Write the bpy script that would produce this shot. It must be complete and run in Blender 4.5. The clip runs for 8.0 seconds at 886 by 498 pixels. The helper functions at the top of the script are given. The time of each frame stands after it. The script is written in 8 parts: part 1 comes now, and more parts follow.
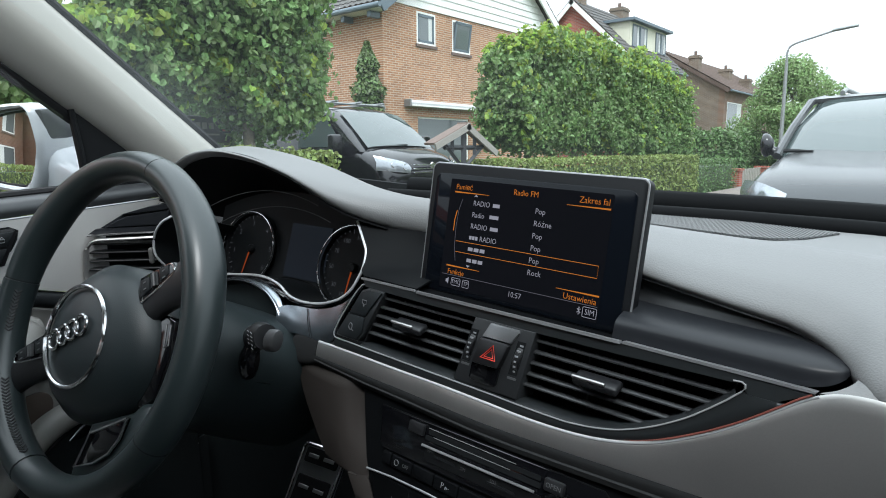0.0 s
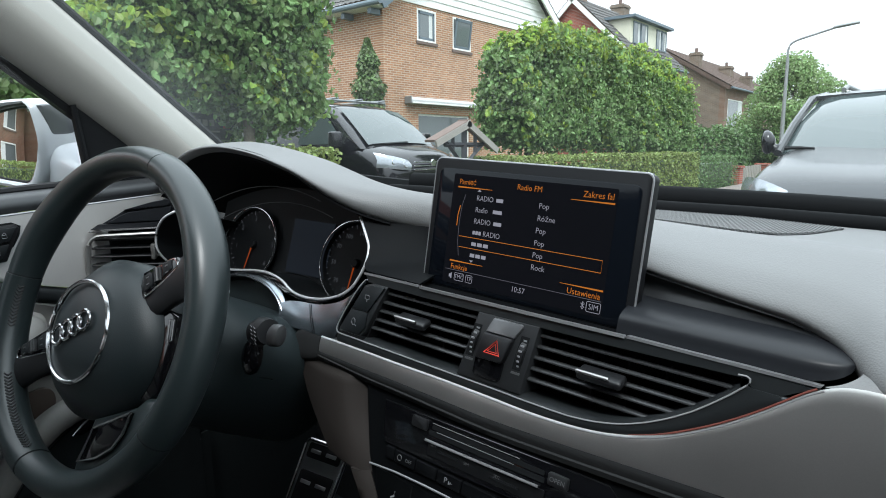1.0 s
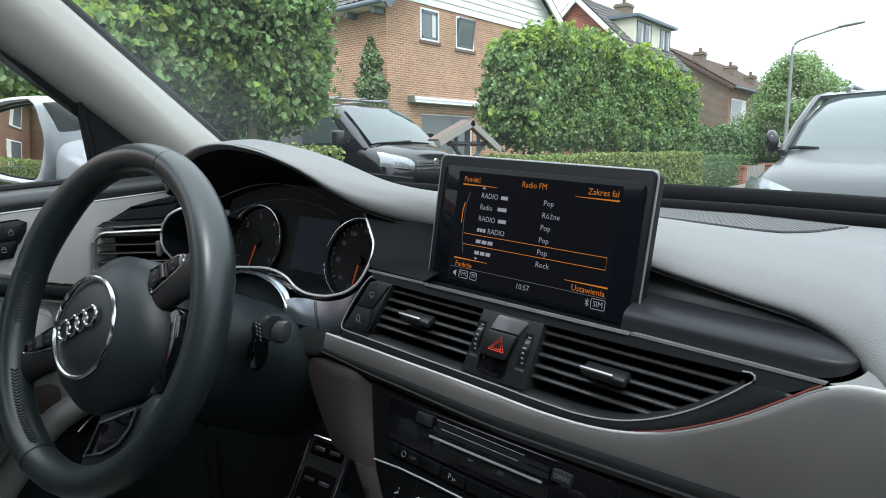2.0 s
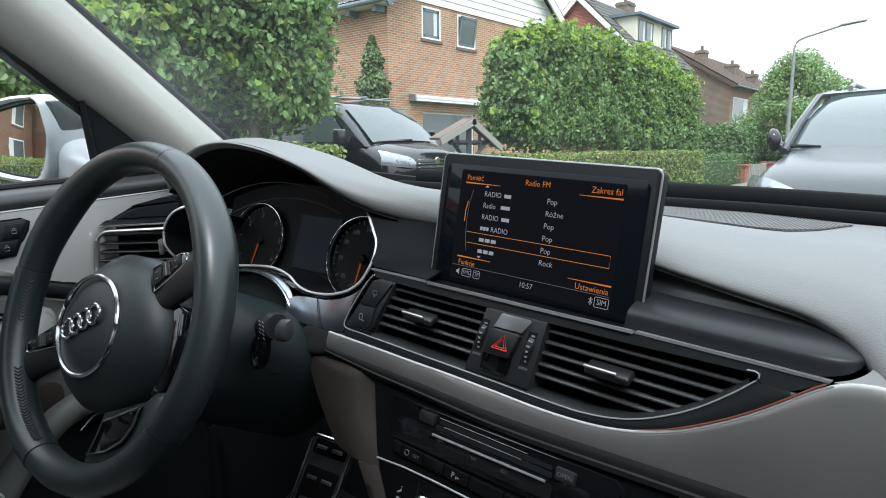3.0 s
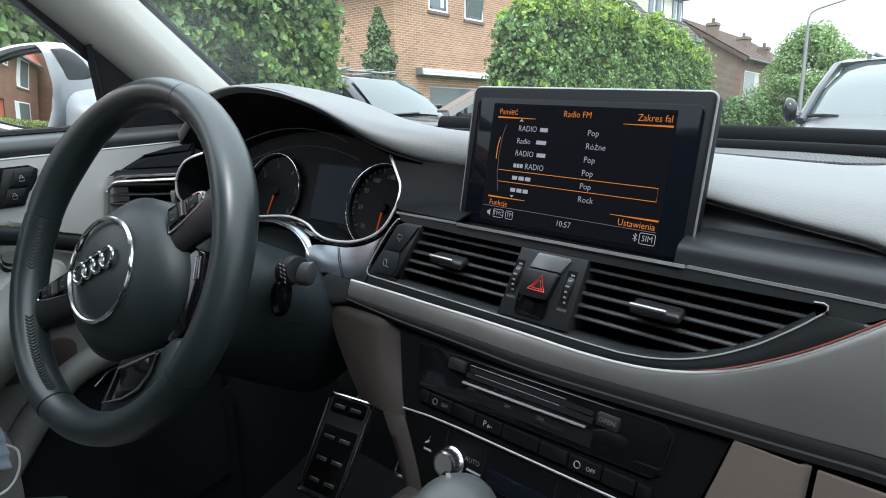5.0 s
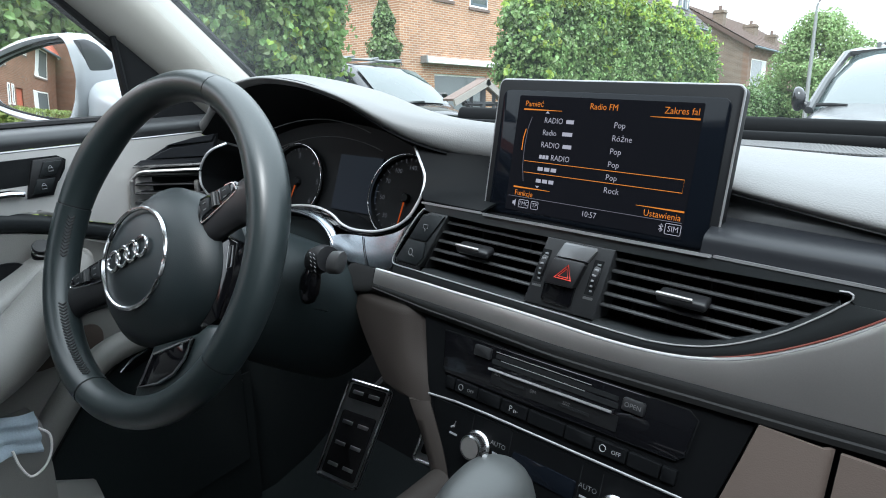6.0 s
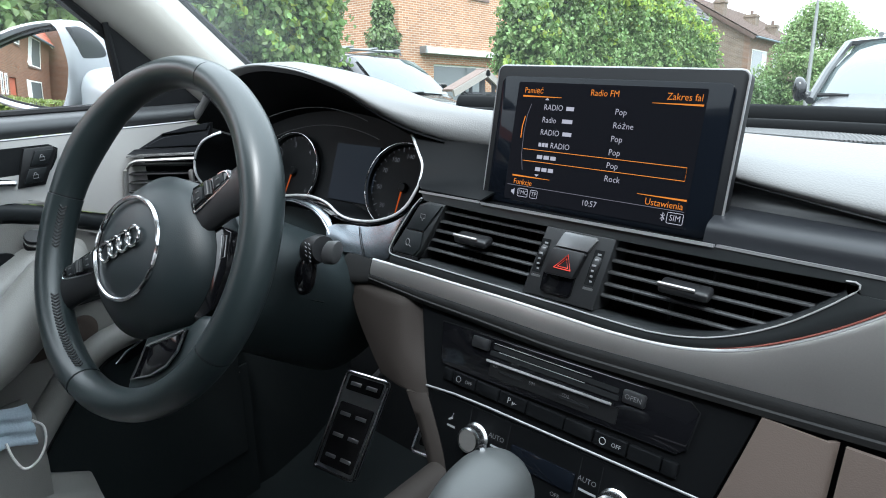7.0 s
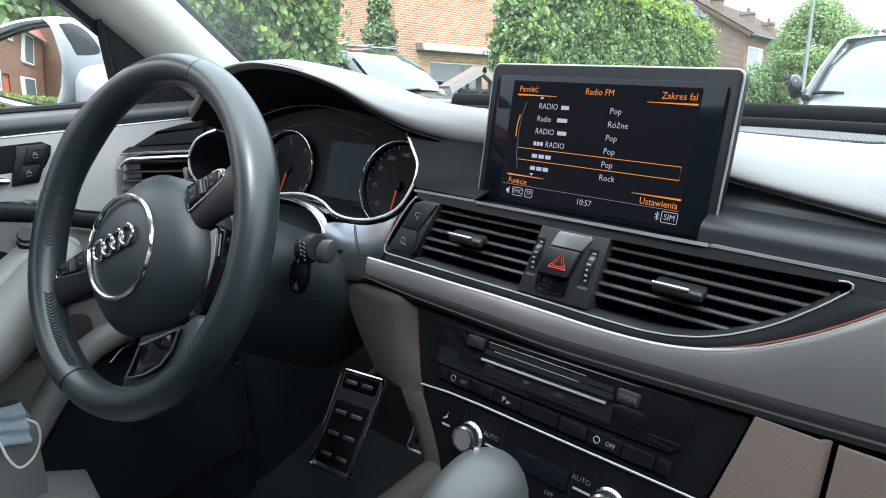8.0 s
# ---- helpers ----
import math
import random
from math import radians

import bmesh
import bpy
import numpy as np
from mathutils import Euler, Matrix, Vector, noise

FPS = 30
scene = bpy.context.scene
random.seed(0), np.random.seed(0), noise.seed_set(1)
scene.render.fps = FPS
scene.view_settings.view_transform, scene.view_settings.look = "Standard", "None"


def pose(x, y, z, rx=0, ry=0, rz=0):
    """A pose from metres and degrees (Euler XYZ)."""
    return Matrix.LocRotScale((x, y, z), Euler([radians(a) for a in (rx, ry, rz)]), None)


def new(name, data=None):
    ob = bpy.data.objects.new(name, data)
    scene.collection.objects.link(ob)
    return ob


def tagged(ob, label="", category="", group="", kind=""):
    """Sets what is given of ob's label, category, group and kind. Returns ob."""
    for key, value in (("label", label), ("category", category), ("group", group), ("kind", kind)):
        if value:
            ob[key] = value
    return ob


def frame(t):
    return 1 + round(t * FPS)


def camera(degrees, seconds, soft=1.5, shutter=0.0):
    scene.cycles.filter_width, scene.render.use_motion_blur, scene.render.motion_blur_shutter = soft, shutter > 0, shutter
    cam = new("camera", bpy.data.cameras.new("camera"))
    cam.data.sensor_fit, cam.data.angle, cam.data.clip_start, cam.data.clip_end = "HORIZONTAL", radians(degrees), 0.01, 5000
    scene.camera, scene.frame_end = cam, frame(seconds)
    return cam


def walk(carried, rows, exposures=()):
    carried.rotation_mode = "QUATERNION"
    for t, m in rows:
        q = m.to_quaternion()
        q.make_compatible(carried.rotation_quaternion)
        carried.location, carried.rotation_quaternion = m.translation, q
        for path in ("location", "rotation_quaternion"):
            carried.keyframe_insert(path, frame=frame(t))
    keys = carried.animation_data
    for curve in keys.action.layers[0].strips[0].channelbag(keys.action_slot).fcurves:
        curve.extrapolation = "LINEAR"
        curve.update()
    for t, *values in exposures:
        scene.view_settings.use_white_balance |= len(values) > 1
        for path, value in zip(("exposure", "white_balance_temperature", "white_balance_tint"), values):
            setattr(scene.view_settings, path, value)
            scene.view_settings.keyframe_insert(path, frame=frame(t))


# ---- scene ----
cam = camera(71.17, 8.0, soft=1.0)
# The car stands with one side higher; everything in it is laid out in its own frame.
CAR = pose(-0.0671, 0.0672, -0.0093, 3.183, 3.164, 0.0)
ROWS = [
    (0.0, 0.3033, 0.5352, 1.1968, 39.66, -13.47, 0.01),
    (0.5, 0.3023, 0.5342, 1.1941, 39.58, -13.59, 0.05),
    (1.0, 0.3010, 0.5334, 1.1943, 39.69, -13.71, 0.01),
    (1.5, 0.3013, 0.5317, 1.1930, 39.84, -13.74, 0.06),
    (3.0, 0.2993, 0.5296, 1.1923, 40.07, -13.90, 0.07),
    (3.5, 0.2988, 0.5311, 1.1900, 40.01, -14.29, 0.06),
    (4.0, 0.2955, 0.5310, 1.1848, 40.41, -15.20, 0.00),
    (4.2, 0.2889, 0.5292, 1.1731, 40.48, -15.42, 0.10),
    (4.5, 0.2752, 0.5301, 1.1589, 40.75, -15.95, -0.06),
    (4.7, 0.2665, 0.5338, 1.1472, 40.65, -16.00, -0.06),
    (5.8, 0.2673, 0.5161, 1.1630, 40.95, -16.77, -0.16),
    (6.0, 0.2582, 0.5090, 1.1542, 41.02, -17.08, -0.07),
    (6.2, 0.2522, 0.5074, 1.1494, 41.02, -17.17, 0.01),
    (6.5, 0.2532, 0.5116, 1.1506, 41.07, -17.54, -0.09),
    (7.0, 0.2533, 0.5175, 1.1497, 40.97, -17.88, -0.08),
    (7.5, 0.2533, 0.5188, 1.1513, 40.83, -18.11, 0.00),
    (8.0, 0.2538, 0.5193, 1.1512, 40.63, -18.16, 0.04),
]
EXPOSURES = [(0.0, 0.80, 5990, 9), (3.5, 0.93, 5970, 9), (4.5, 1.04, 5940, 9), (6.0, 1.38, 5900, 9), (8.0, 1.68, 5880, 9)]
walk(cam, [(t, CAR @ pose(x, y, z, 90 + p, 0, w) @ pose(0, 0, 0, 0, 0, r)) for t, x, y, z, w, p, r in ROWS], EXPOSURES)

# ---- sky and sun: a bright overcast noon ----
ZENITH = (7.0, 26.0)
world = bpy.data.worlds.new("sky")
scene.world = world
world.use_nodes = True
wn, wl = world.node_tree.nodes, world.node_tree.links
sky = wn.new("ShaderNodeTexSky")
sky.sky_type, sky.sun_disc = "NISHITA", False
sky.sun_elevation, sky.sun_rotation = radians(52), radians(140)
sky.air_density, sky.dust_density = 1.0, 4.0
# a thin cloud cover, three times as bright overhead as along the horizon
cloud = wn.new("ShaderNodeTexNoise")
cloud.inputs["Scale"].default_value, cloud.inputs["Detail"].default_value = 2.2, 5
veil = wn.new("ShaderNodeMapRange")
veil.inputs["To Min"].default_value, veil.inputs["To Max"].default_value = 0.88, 1.12
where, split, rise = wn.new("ShaderNodeTexCoord"), wn.new("ShaderNodeSeparateXYZ"), wn.new("ShaderNodeMapRange")
rise.inputs["From Min"].default_value, rise.inputs["From Max"].default_value = 0.0, 1.0
rise.inputs["To Min"].default_value, rise.inputs["To Max"].default_value = ZENITH[0], ZENITH[1]
lumen = wn.new("ShaderNodeMath")
lumen.operation = "MULTIPLY"
mixer = wn.new("ShaderNodeMix")
mixer.data_type = "RGBA"
mixer.inputs[0].default_value = 0.88
grey = wn.new("ShaderNodeCombineColor")
wl.new(where.outputs["Generated"], split.inputs[0])
wl.new(split.outputs["Z"], rise.inputs["Value"])
wl.new(cloud.outputs["Fac"], veil.inputs["Value"])
wl.new(veil.outputs["Result"], lumen.inputs[0])
wl.new(rise.outputs["Result"], lumen.inputs[1])
for k in range(3):
    wl.new(lumen.outputs[0], grey.inputs[k])
wl.new(sky.outputs[0], mixer.inputs[6])
wl.new(grey.outputs[0], mixer.inputs[7])
wl.new(mixer.outputs[2], wn["Background"].inputs["Color"])
wn["Background"].inputs["Strength"].default_value = 0.105
sun = new("sun", bpy.data.lights.new("sun", "SUN"))
sun.data.energy, sun.data.angle, sun.data.color = 1.3, radians(14), (1.0, 0.96, 0.9)
sun.matrix_basis = pose(0, 0, 30, 38, 0, 40)


# ---- materials ----
def shade(name, color, rough=0.5, metal=0.0, grain=0.0, size=300.0, bump=0.0, vary=0.0, broad=8.0, island=0.0, thing_vary=0.0, coat=0.0, spec=0.5):
    """A surface: base colour with fine grain, broad blotches, and a light relief."""
    m = bpy.data.materials.new(name)
    m.use_nodes = True
    n, l = m.node_tree.nodes, m.node_tree.links
    b = n["Principled BSDF"]
    b.inputs["Roughness"].default_value, b.inputs["Metallic"].default_value = rough, metal
    b.inputs["Coat Weight"].default_value, b.inputs["Specular IOR Level"].default_value = coat, spec
    tc = n.new("ShaderNodeTexCoord")
    value = n.new("ShaderNodeHueSaturation")
    value.inputs["Color"].default_value = (*color, 1)
    total = n.new("ShaderNodeMath")
    total.operation, total.inputs[0].default_value, total.inputs[1].default_value = "ADD", 1.0, 0.0
    last = total

    def swing(socket, amount):
        nonlocal last
        k = n.new("ShaderNodeMath")
        k.operation = "MULTIPLY_ADD"
        l.new(socket, k.inputs[0])
        k.inputs[1].default_value = amount * 2
        sub = n.new("ShaderNodeMath")
        sub.operation, sub.inputs[1].default_value = "SUBTRACT", amount
        l.new(last.outputs[0], sub.inputs[0])
        l.new(sub.outputs[0], k.inputs[2])
        last = k

    fine = n.new("ShaderNodeTexNoise")
    fine.inputs["Scale"].default_value, fine.inputs["Detail"].default_value = size, 3
    l.new(tc.outputs["Object"], fine.inputs["Vector"])
    if grain:
        swing(fine.outputs["Fac"], grain)
    wide = n.new("ShaderNodeTexNoise")
    wide.inputs["Scale"].default_value, wide.inputs["Detail"].default_value = broad, 4
    l.new(tc.outputs["Object"], wide.inputs["Vector"])
    if vary:
        swing(wide.outputs["Fac"], vary)
        rr = n.new("ShaderNodeMapRange")
        rr.inputs["To Min"].default_value, rr.inputs["To Max"].default_value = max(0.02, rough - vary * 0.5), min(1, rough + vary * 0.5)
        l.new(wide.outputs["Fac"], rr.inputs["Value"])
        l.new(rr.outputs[0], b.inputs["Roughness"])
    if island:
        geo = n.new("ShaderNodeNewGeometry")
        swing(geo.outputs["Random Per Island"], island)
        hue = n.new("ShaderNodeMapRange")
        hue.inputs["To Min"].default_value, hue.inputs["To Max"].default_value = 0.475, 0.51
        l.new(geo.outputs["Random Per Island"], hue.inputs["Value"])
        l.new(hue.outputs[0], value.inputs["Hue"])
    if thing_vary:
        info = n.new("ShaderNodeObjectInfo")
        swing(info.outputs["Random"], thing_vary)
    l.new(last.outputs[0], value.inputs["Value"])
    l.new(value.outputs[0], b.inputs["Base Color"])
    if bump:
        bp = n.new("ShaderNodeBump")
        bp.inputs["Strength"].default_value, bp.inputs["Distance"].default_value = min(1.0, bump), 0.4 / size
        l.new(fine.outputs["Fac"], bp.inputs["Height"])
        l.new(bp.outputs[0], b.inputs["Normal"])
    return m


def leather(name, color, rough=0.5, scale=700.0, bump=0.35, spec=0.5):
    """Grained soft plastic or leather: small cells pressed into the skin."""
    m = shade(name, color, rough, 0, 0.06, scale, 0, 0.1, 6.0, spec=spec)
    n, l = m.node_tree.nodes, m.node_tree.links
    cell = n.new("ShaderNodeTexVoronoi")
    cell.inputs["Scale"].default_value = scale
    bp = n.new("ShaderNodeBump")
    bp.inputs["Strength"].default_value, bp.inputs["Distance"].default_value = bump, 0.0006
    l.new(n["Texture Coordinate"].outputs["Object"], cell.inputs["Vector"])
    l.new(cell.outputs["Distance"], bp.inputs["Height"])
    l.new(bp.outputs[0], n["Principled BSDF"].inputs["Normal"])
    return m


def glow(name, color, strength):
    m = bpy.data.materials.new(name)
    m.use_nodes = True
    b = m.node_tree.nodes["Principled BSDF"]
    b.inputs["Base Color"].default_value = (0.004, 0.004, 0.005, 1)
    b.inputs["Roughness"].default_value, b.inputs["Specular IOR Level"].default_value = 0.25, 0.03
    b.inputs["Emission Color"].default_value, b.inputs["Emission Strength"].default_value = (*color, 1), strength
    return m


def clear(name, tint, gloss, rough=0.02):
    """A thin pane: mostly see-through, with a share of mirror gloss."""
    m = bpy.data.materials.new(name)
    m.use_nodes = True
    n, l = m.node_tree.nodes, m.node_tree.links
    n.remove(n["Principled BSDF"])
    a, g, x = n.new("ShaderNodeBsdfTransparent"), n.new("ShaderNodeBsdfGlossy"), n.new("ShaderNodeMixShader")
    a.inputs["Color"].default_value, g.inputs["Roughness"].default_value, x.inputs[0].default_value = (*tint, 1), rough, gloss
    l.new(a.outputs[0], x.inputs[1]), l.new(g.outputs[0], x.inputs[2])
    l.new(x.outputs[0], n["Material Output"].inputs["Surface"])
    return m


def brickwork(name, axis, light, dark, mortar, width=0.22, course=0.0625):
    """Stretcher-bond brick for a wall that runs along the given axis ('x' or 'y')."""
    m = bpy.data.materials.new(name)
    m.use_nodes = True
    n, l = m.node_tree.nodes, m.node_tree.links
    b = n["Principled BSDF"]
    b.inputs["Roughness"].default_value = 0.9
    tc, sep, com = n.new("ShaderNodeTexCoord"), n.new("ShaderNodeSeparateXYZ"), n.new("ShaderNodeCombineXYZ")
    l.new(tc.outputs["Object"], sep.inputs[0])
    l.new(sep.outputs["X" if axis == "x" else "Y"], com.inputs[0])
    l.new(sep.outputs["Z"], com.inputs[1])
    t = n.new("ShaderNodeTexBrick")
    t.inputs["Scale"].default_value = 1.0
    t.inputs["Brick Width"].default_value, t.inputs["Row Height"].default_value = width, course
    t.inputs["Mortar Size"].default_value, t.inputs["Mortar Smooth"].default_value, t.inputs["Bias"].default_value = 0.0095, 0.2, 0.0
    t.inputs["Color1"].default_value, t.inputs["Color2"].default_value, t.inputs["Mortar"].default_value = (*light, 1), (*dark, 1), (*mortar, 1)
    l.new(com.outputs[0], t.inputs["Vector"])
    dirt = n.new("ShaderNodeTexNoise")
    dirt.inputs["Scale"].default_value, dirt.inputs["Detail"].default_value = 1.3, 6
    l.new(tc.outputs["Object"], dirt.inputs["Vector"])
    h = n.new("ShaderNodeHueSaturation")
    r = n.new("ShaderNodeMapRange")
    r.inputs["To Min"].default_value, r.inputs["To Max"].default_value = 0.72, 1.28
    l.new(dirt.outputs["Fac"], r.inputs["Value"]), l.new(r.outputs[0], h.inputs["Value"])
    l.new(t.outputs["Color"], h.inputs["Color"]), l.new(h.outputs[0], b.inputs["Base Color"])
    bp = n.new("ShaderNodeBump")
    bp.inputs["Distance"].default_value, bp.inputs["Strength"].default_value, bp.invert = 0.012, 0.8, True
    l.new(t.outputs["Fac"], bp.inputs["Height"]), l.new(bp.outputs[0], b.inputs["Normal"])
    return m


def foliage(name, color, island=0.5, through_light=0.3):
    m = shade(name, color, 0.5, 0, 0, 60, 0, 0.25, 1.2, island)
    n, l = m.node_tree.nodes, m.node_tree.links
    b = n["Principled BSDF"]
    t, x = n.new("ShaderNodeBsdfTranslucent"), n.new("ShaderNodeMixShader")
    l.new(b.inputs["Base Color"].links[0].from_socket, t.inputs["Color"])
    x.inputs[0].default_value = through_light
    l.new(b.outputs[0], x.inputs[1]), l.new(t.outputs[0], x.inputs[2])
    l.new(x.outputs[0], n["Material Output"].inputs["Surface"])
    return m


DASH_SOFT = leather("grained_dash_skin", (0.118, 0.120, 0.120), 0.5, 700, 0.24, 0.4)
WHEEL_SKIN = leather("wheel_leather", (0.0125, 0.0180, 0.0190), 0.34, 900, 0.07, 0.5)
SLAT = shade("slat_plastic", (0.026, 0.0275, 0.029), 0.35, 0, 0.1, 900, 0.1, 0.1, spec=0.4)
KNOB_SKIN = leather("knob_leather", (0.036, 0.039, 0.039), 0.42, 900, 0.05, 0.4)
PAD_SKIN = leather("airbag_skin", (0.0095, 0.0140, 0.0155), 0.45, 1000, 0.12, 0.32)
THREAD = shade("dark_thread", (0.012, 0.012, 0.013), 0.8)
BLACK = shade("black_plastic", (0.008, 0.0085, 0.0095), 0.4, 0, 0.15, 900, 0.1, 0.1, spec=0.35)
MATT = shade("matt_black_plastic", (0.009, 0.0108, 0.012), 0.5, 0, 0.2, 900, 0.25, 0.12, spec=0.2)
VOID = shade("dark_recess", (0.006, 0.0068, 0.0075), 0.85, 0, 0.2, 200, spec=0.12)
GLOSS = shade("gloss_black", (0.003, 0.0032, 0.004), 0.08, 0, 0, 300, 0, 0.06, 5, coat=0.1)
CASING = shade("dark_casing", (0.006, 0.0065, 0.0075), 0.45, 0, 0.1, 900, 0.05, 0.08, spec=0.12)
SMOKED = shade("smoked_display_glass", (0.003, 0.004, 0.006), 0.07, 0, 0, 300, 0, 0.04, 5, spec=0.14)
CHROME = shade("satin_chrome", (0.52, 0.53, 0.54), 0.22, 1.0, 0.04, 500, 0, 0.1, 30)
SILVER = shade("brushed_silver_trim", (0.41, 0.405, 0.395), 0.32, 0.9, 0.05, 900, 0.05, 0.1, 14)
ALU = shade("pedal_aluminium", (0.5, 0.51, 0.52), 0.34, 1.0, 0.08, 600, 0.1, 0.15, 30)
GREY = leather("light_grey_panel", (0.205, 0.20, 0.19), 0.55, 700, 0.25)
RIM_CHROME = shade("matt_chrome_rim", (0.5, 0.51, 0.52), 0.3, 0.55, 0.03, 500, 0, 0.06, 30)
SATIN = shade("satin_metal_strip", (0.24, 0.243, 0.25), 0.32, 0.6, 0.04, 500, 0, 0.1, 30)
BRIGHT = shade("bright_edge_metal", (0.30, 0.305, 0.31), 0.35, 0.4, 0.03, 500, 0, 0.06, 30)
# the taupe skin again, darkened to stand for shade below the dash
TAUPE_SHADED = leather("shaded_taupe_panel", (0.021, 0.0178, 0.016), 0.68, 900, 0.12, 0.15)
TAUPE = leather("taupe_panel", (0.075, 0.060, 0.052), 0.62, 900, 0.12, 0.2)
COWL = shade("dull_black_cowl", (0.004, 0.0045, 0.005), 0.75, 0, 0.2, 500, 0.1, 0.1, spec=0.06)
CONSOLE = shade("console_black", (0.0028, 0.0032, 0.0037), 0.55, 0, 0.15, 900, 0.15, 0.1, spec=0.06)
DIAL = shade("dial_black", (0.003, 0.0035, 0.004), 0.5, 0, 0.1, 500, spec=0.12)
PILLAR = shade("woven_pillar_cloth", (0.345, 0.332, 0.305), 0.85, 0, 0.1, 1500, 0.3, 0.06, 9)
LEDGE = shade("smooth_dark_ledge", (0.010, 0.011, 0.013), 0.38, 0, 0.1, 900, 0.05, 0.08, spec=0.2)
RUBBER = shade("black_rubber", (0.008, 0.008, 0.009), 0.6, 0, 0.2, 300, 0.2, 0.1, spec=0.2)
CARPET = shade("black_carpet", (0.0088, 0.0118, 0.0125), 0.95, 0, 0.5, 900, 1.0, 0.2, spec=0.15)
WHITE_PAINT = shade("white_car_paint", (0.36, 0.385, 0.41), 0.22, 0, 0, 300, 0, 0.05, 4, coat=0.6)
MIRROR = shade("mirror_silver", (0.9, 0.91, 0.92), 0.015, 1.0)
RED = shade("red_print", (0.62, 0.06, 0.04), 0.5)
RED_EDGE = shade("dull_red_edge", (0.13, 0.035, 0.025), 0.4)
CORNER_METAL = shade("satin_silver_corner", (0.23, 0.255, 0.28), 0.26, 1.0, 0.04, 900, 0.03, 0.08, 14)
CARD_GREY = shade("dark_card_bay", (0.005, 0.0054, 0.006), 0.4, 0, 0.1, 700, 0.05, 0.1, spec=0.25)
INLAY = shade("satin_grey_inlay", (0.36, 0.355, 0.345), 0.42, 0.35, 0.05, 900, 0.05, 0.08, 14)
SHROUD = leather("column_skin", (0.0105, 0.0155, 0.0168), 0.55, 900, 0.12, 0.25)
RAIL = leather("door_rail_skin", (0.034, 0.0365, 0.039), 0.45, 900, 0.1, 0.4)
EDGE_GREY = leather("grey_lower_skin", (0.016, 0.0166, 0.017), 0.6, 900, 0.12, 0.12)
FRAME_BLACK = shade("satin_black_frame", (0.014, 0.016, 0.017), 0.33, 0.1, 0.08, 900, 0.05, 0.1, 20)
PANEL_GREY = shade("dark_grey_panel", (0.016, 0.0172, 0.0185), 0.42, 0, 0.1, 900, 0.1, 0.1, spec=0.3)
BLOCK_GREY = shade("satin_grey_block", (0.11, 0.113, 0.117), 0.32, 0.5, 0.06, 700, 0.03, 0.08)
STALK_GREY = shade("stalk_end_grey", (0.05, 0.052, 0.054), 0.4, 0.2, 0.06, 700, 0.03, 0.08)
SHELL_GREY = shade("mirror_shell_grey", (0.055, 0.060, 0.067), 0.55, 0, 0.1, 900, 0.1, 0.1)
SLEEVE = shade("grey_sleeve", (0.022, 0.023, 0.024), 0.5, 0, 0.1, 700, 0.1)
PRINT = shade("pale_print", (0.20, 0.205, 0.215), 0.6)
FAINT = shade("faint_print", (0.085, 0.088, 0.092), 0.6)
MASK_BLUE = shade("pale_blue_fleece", (0.36, 0.43, 0.49), 0.95, 0, 0.15, 500, 0.4, 0.12, 30)
CORD = shade("white_elastic", (0.75, 0.74, 0.72), 0.85, 0, 0.1, 900, 0.3)
LIT_ORANGE = glow("orange_display_light", (1.0, 0.30, 0.03), 0.28)
LIT_WHITE = glow("white_display_light", (0.72, 0.70, 0.78), 0.22)
LIT_DIM = glow("dim_display_light", (0.35, 0.33, 0.38), 0.14)
LIT_BACK = glow("display_backlight", (0.05, 0.068, 0.10), 0.011)
LIT_INFO = glow("information_display_light", (0.30, 0.40, 0.52), 0.014)
DIAL_PRINT = glow("dial_figures", (0.6, 0.62, 0.66), 0.055)
NEEDLE = glow("needle_light", (1.0, 0.16, 0.02), 0.12)
WINDSCREEN = clear("windscreen_glass", (0.90, 0.965, 0.955), 0.035)
# a thin uneven film of dust on the windscreen
wsn, wsl = WINDSCREEN.node_tree.nodes, WINDSCREEN.node_tree.links
film, dust, amount = wsn.new("ShaderNodeBsdfTranslucent"), wsn.new("ShaderNodeTexNoise"), wsn.new("ShaderNodeMapRange")
film.inputs["Color"].default_value = (0.80, 0.9, 0.92, 1)
dust.inputs["Scale"].default_value, dust.inputs["Detail"].default_value = 3.0, 6
amount.inputs["From Min"].default_value, amount.inputs["From Max"].default_value = 0.35, 0.7
amount.inputs["To Min"].default_value, amount.inputs["To Max"].default_value = 0.003, 0.012
smear = wsn.new("ShaderNodeMixShader")
# thicker along the driver's pillar, where the wipers never reach
side, nearer, more = wsn.new("ShaderNodeSeparateXYZ"), wsn.new("ShaderNodeMapRange"), wsn.new("ShaderNodeMath")
spot = wsn.new("ShaderNodeTexCoord")
nearer.inputs["From Min"].default_value, nearer.inputs["From Max"].default_value = -0.52, -0.75
nearer.inputs["To Min"].default_value, nearer.inputs["To Max"].default_value = 1.0, 5.0
more.operation = "MULTIPLY"
wsl.new(spot.outputs["Object"], side.inputs[0]), wsl.new(side.outputs["X"], nearer.inputs["Value"])
wsl.new(dust.outputs["Fac"], amount.inputs["Value"]), wsl.new(amount.outputs[0], more.inputs[0])
wsl.new(nearer.outputs[0], more.inputs[1]), wsl.new(more.outputs[0], smear.inputs[0])
wsl.new(wsn["Mix Shader"].outputs[0], smear.inputs[1]), wsl.new(film.outputs[0], smear.inputs[2])
wsl.new(smear.outputs[0], wsn["Material Output"].inputs["Surface"])
SIDE_GLASS = clear("side_glass", (0.9, 0.94, 0.93), 0.04)


# ---- mesh helpers ----
ROOTS = {}


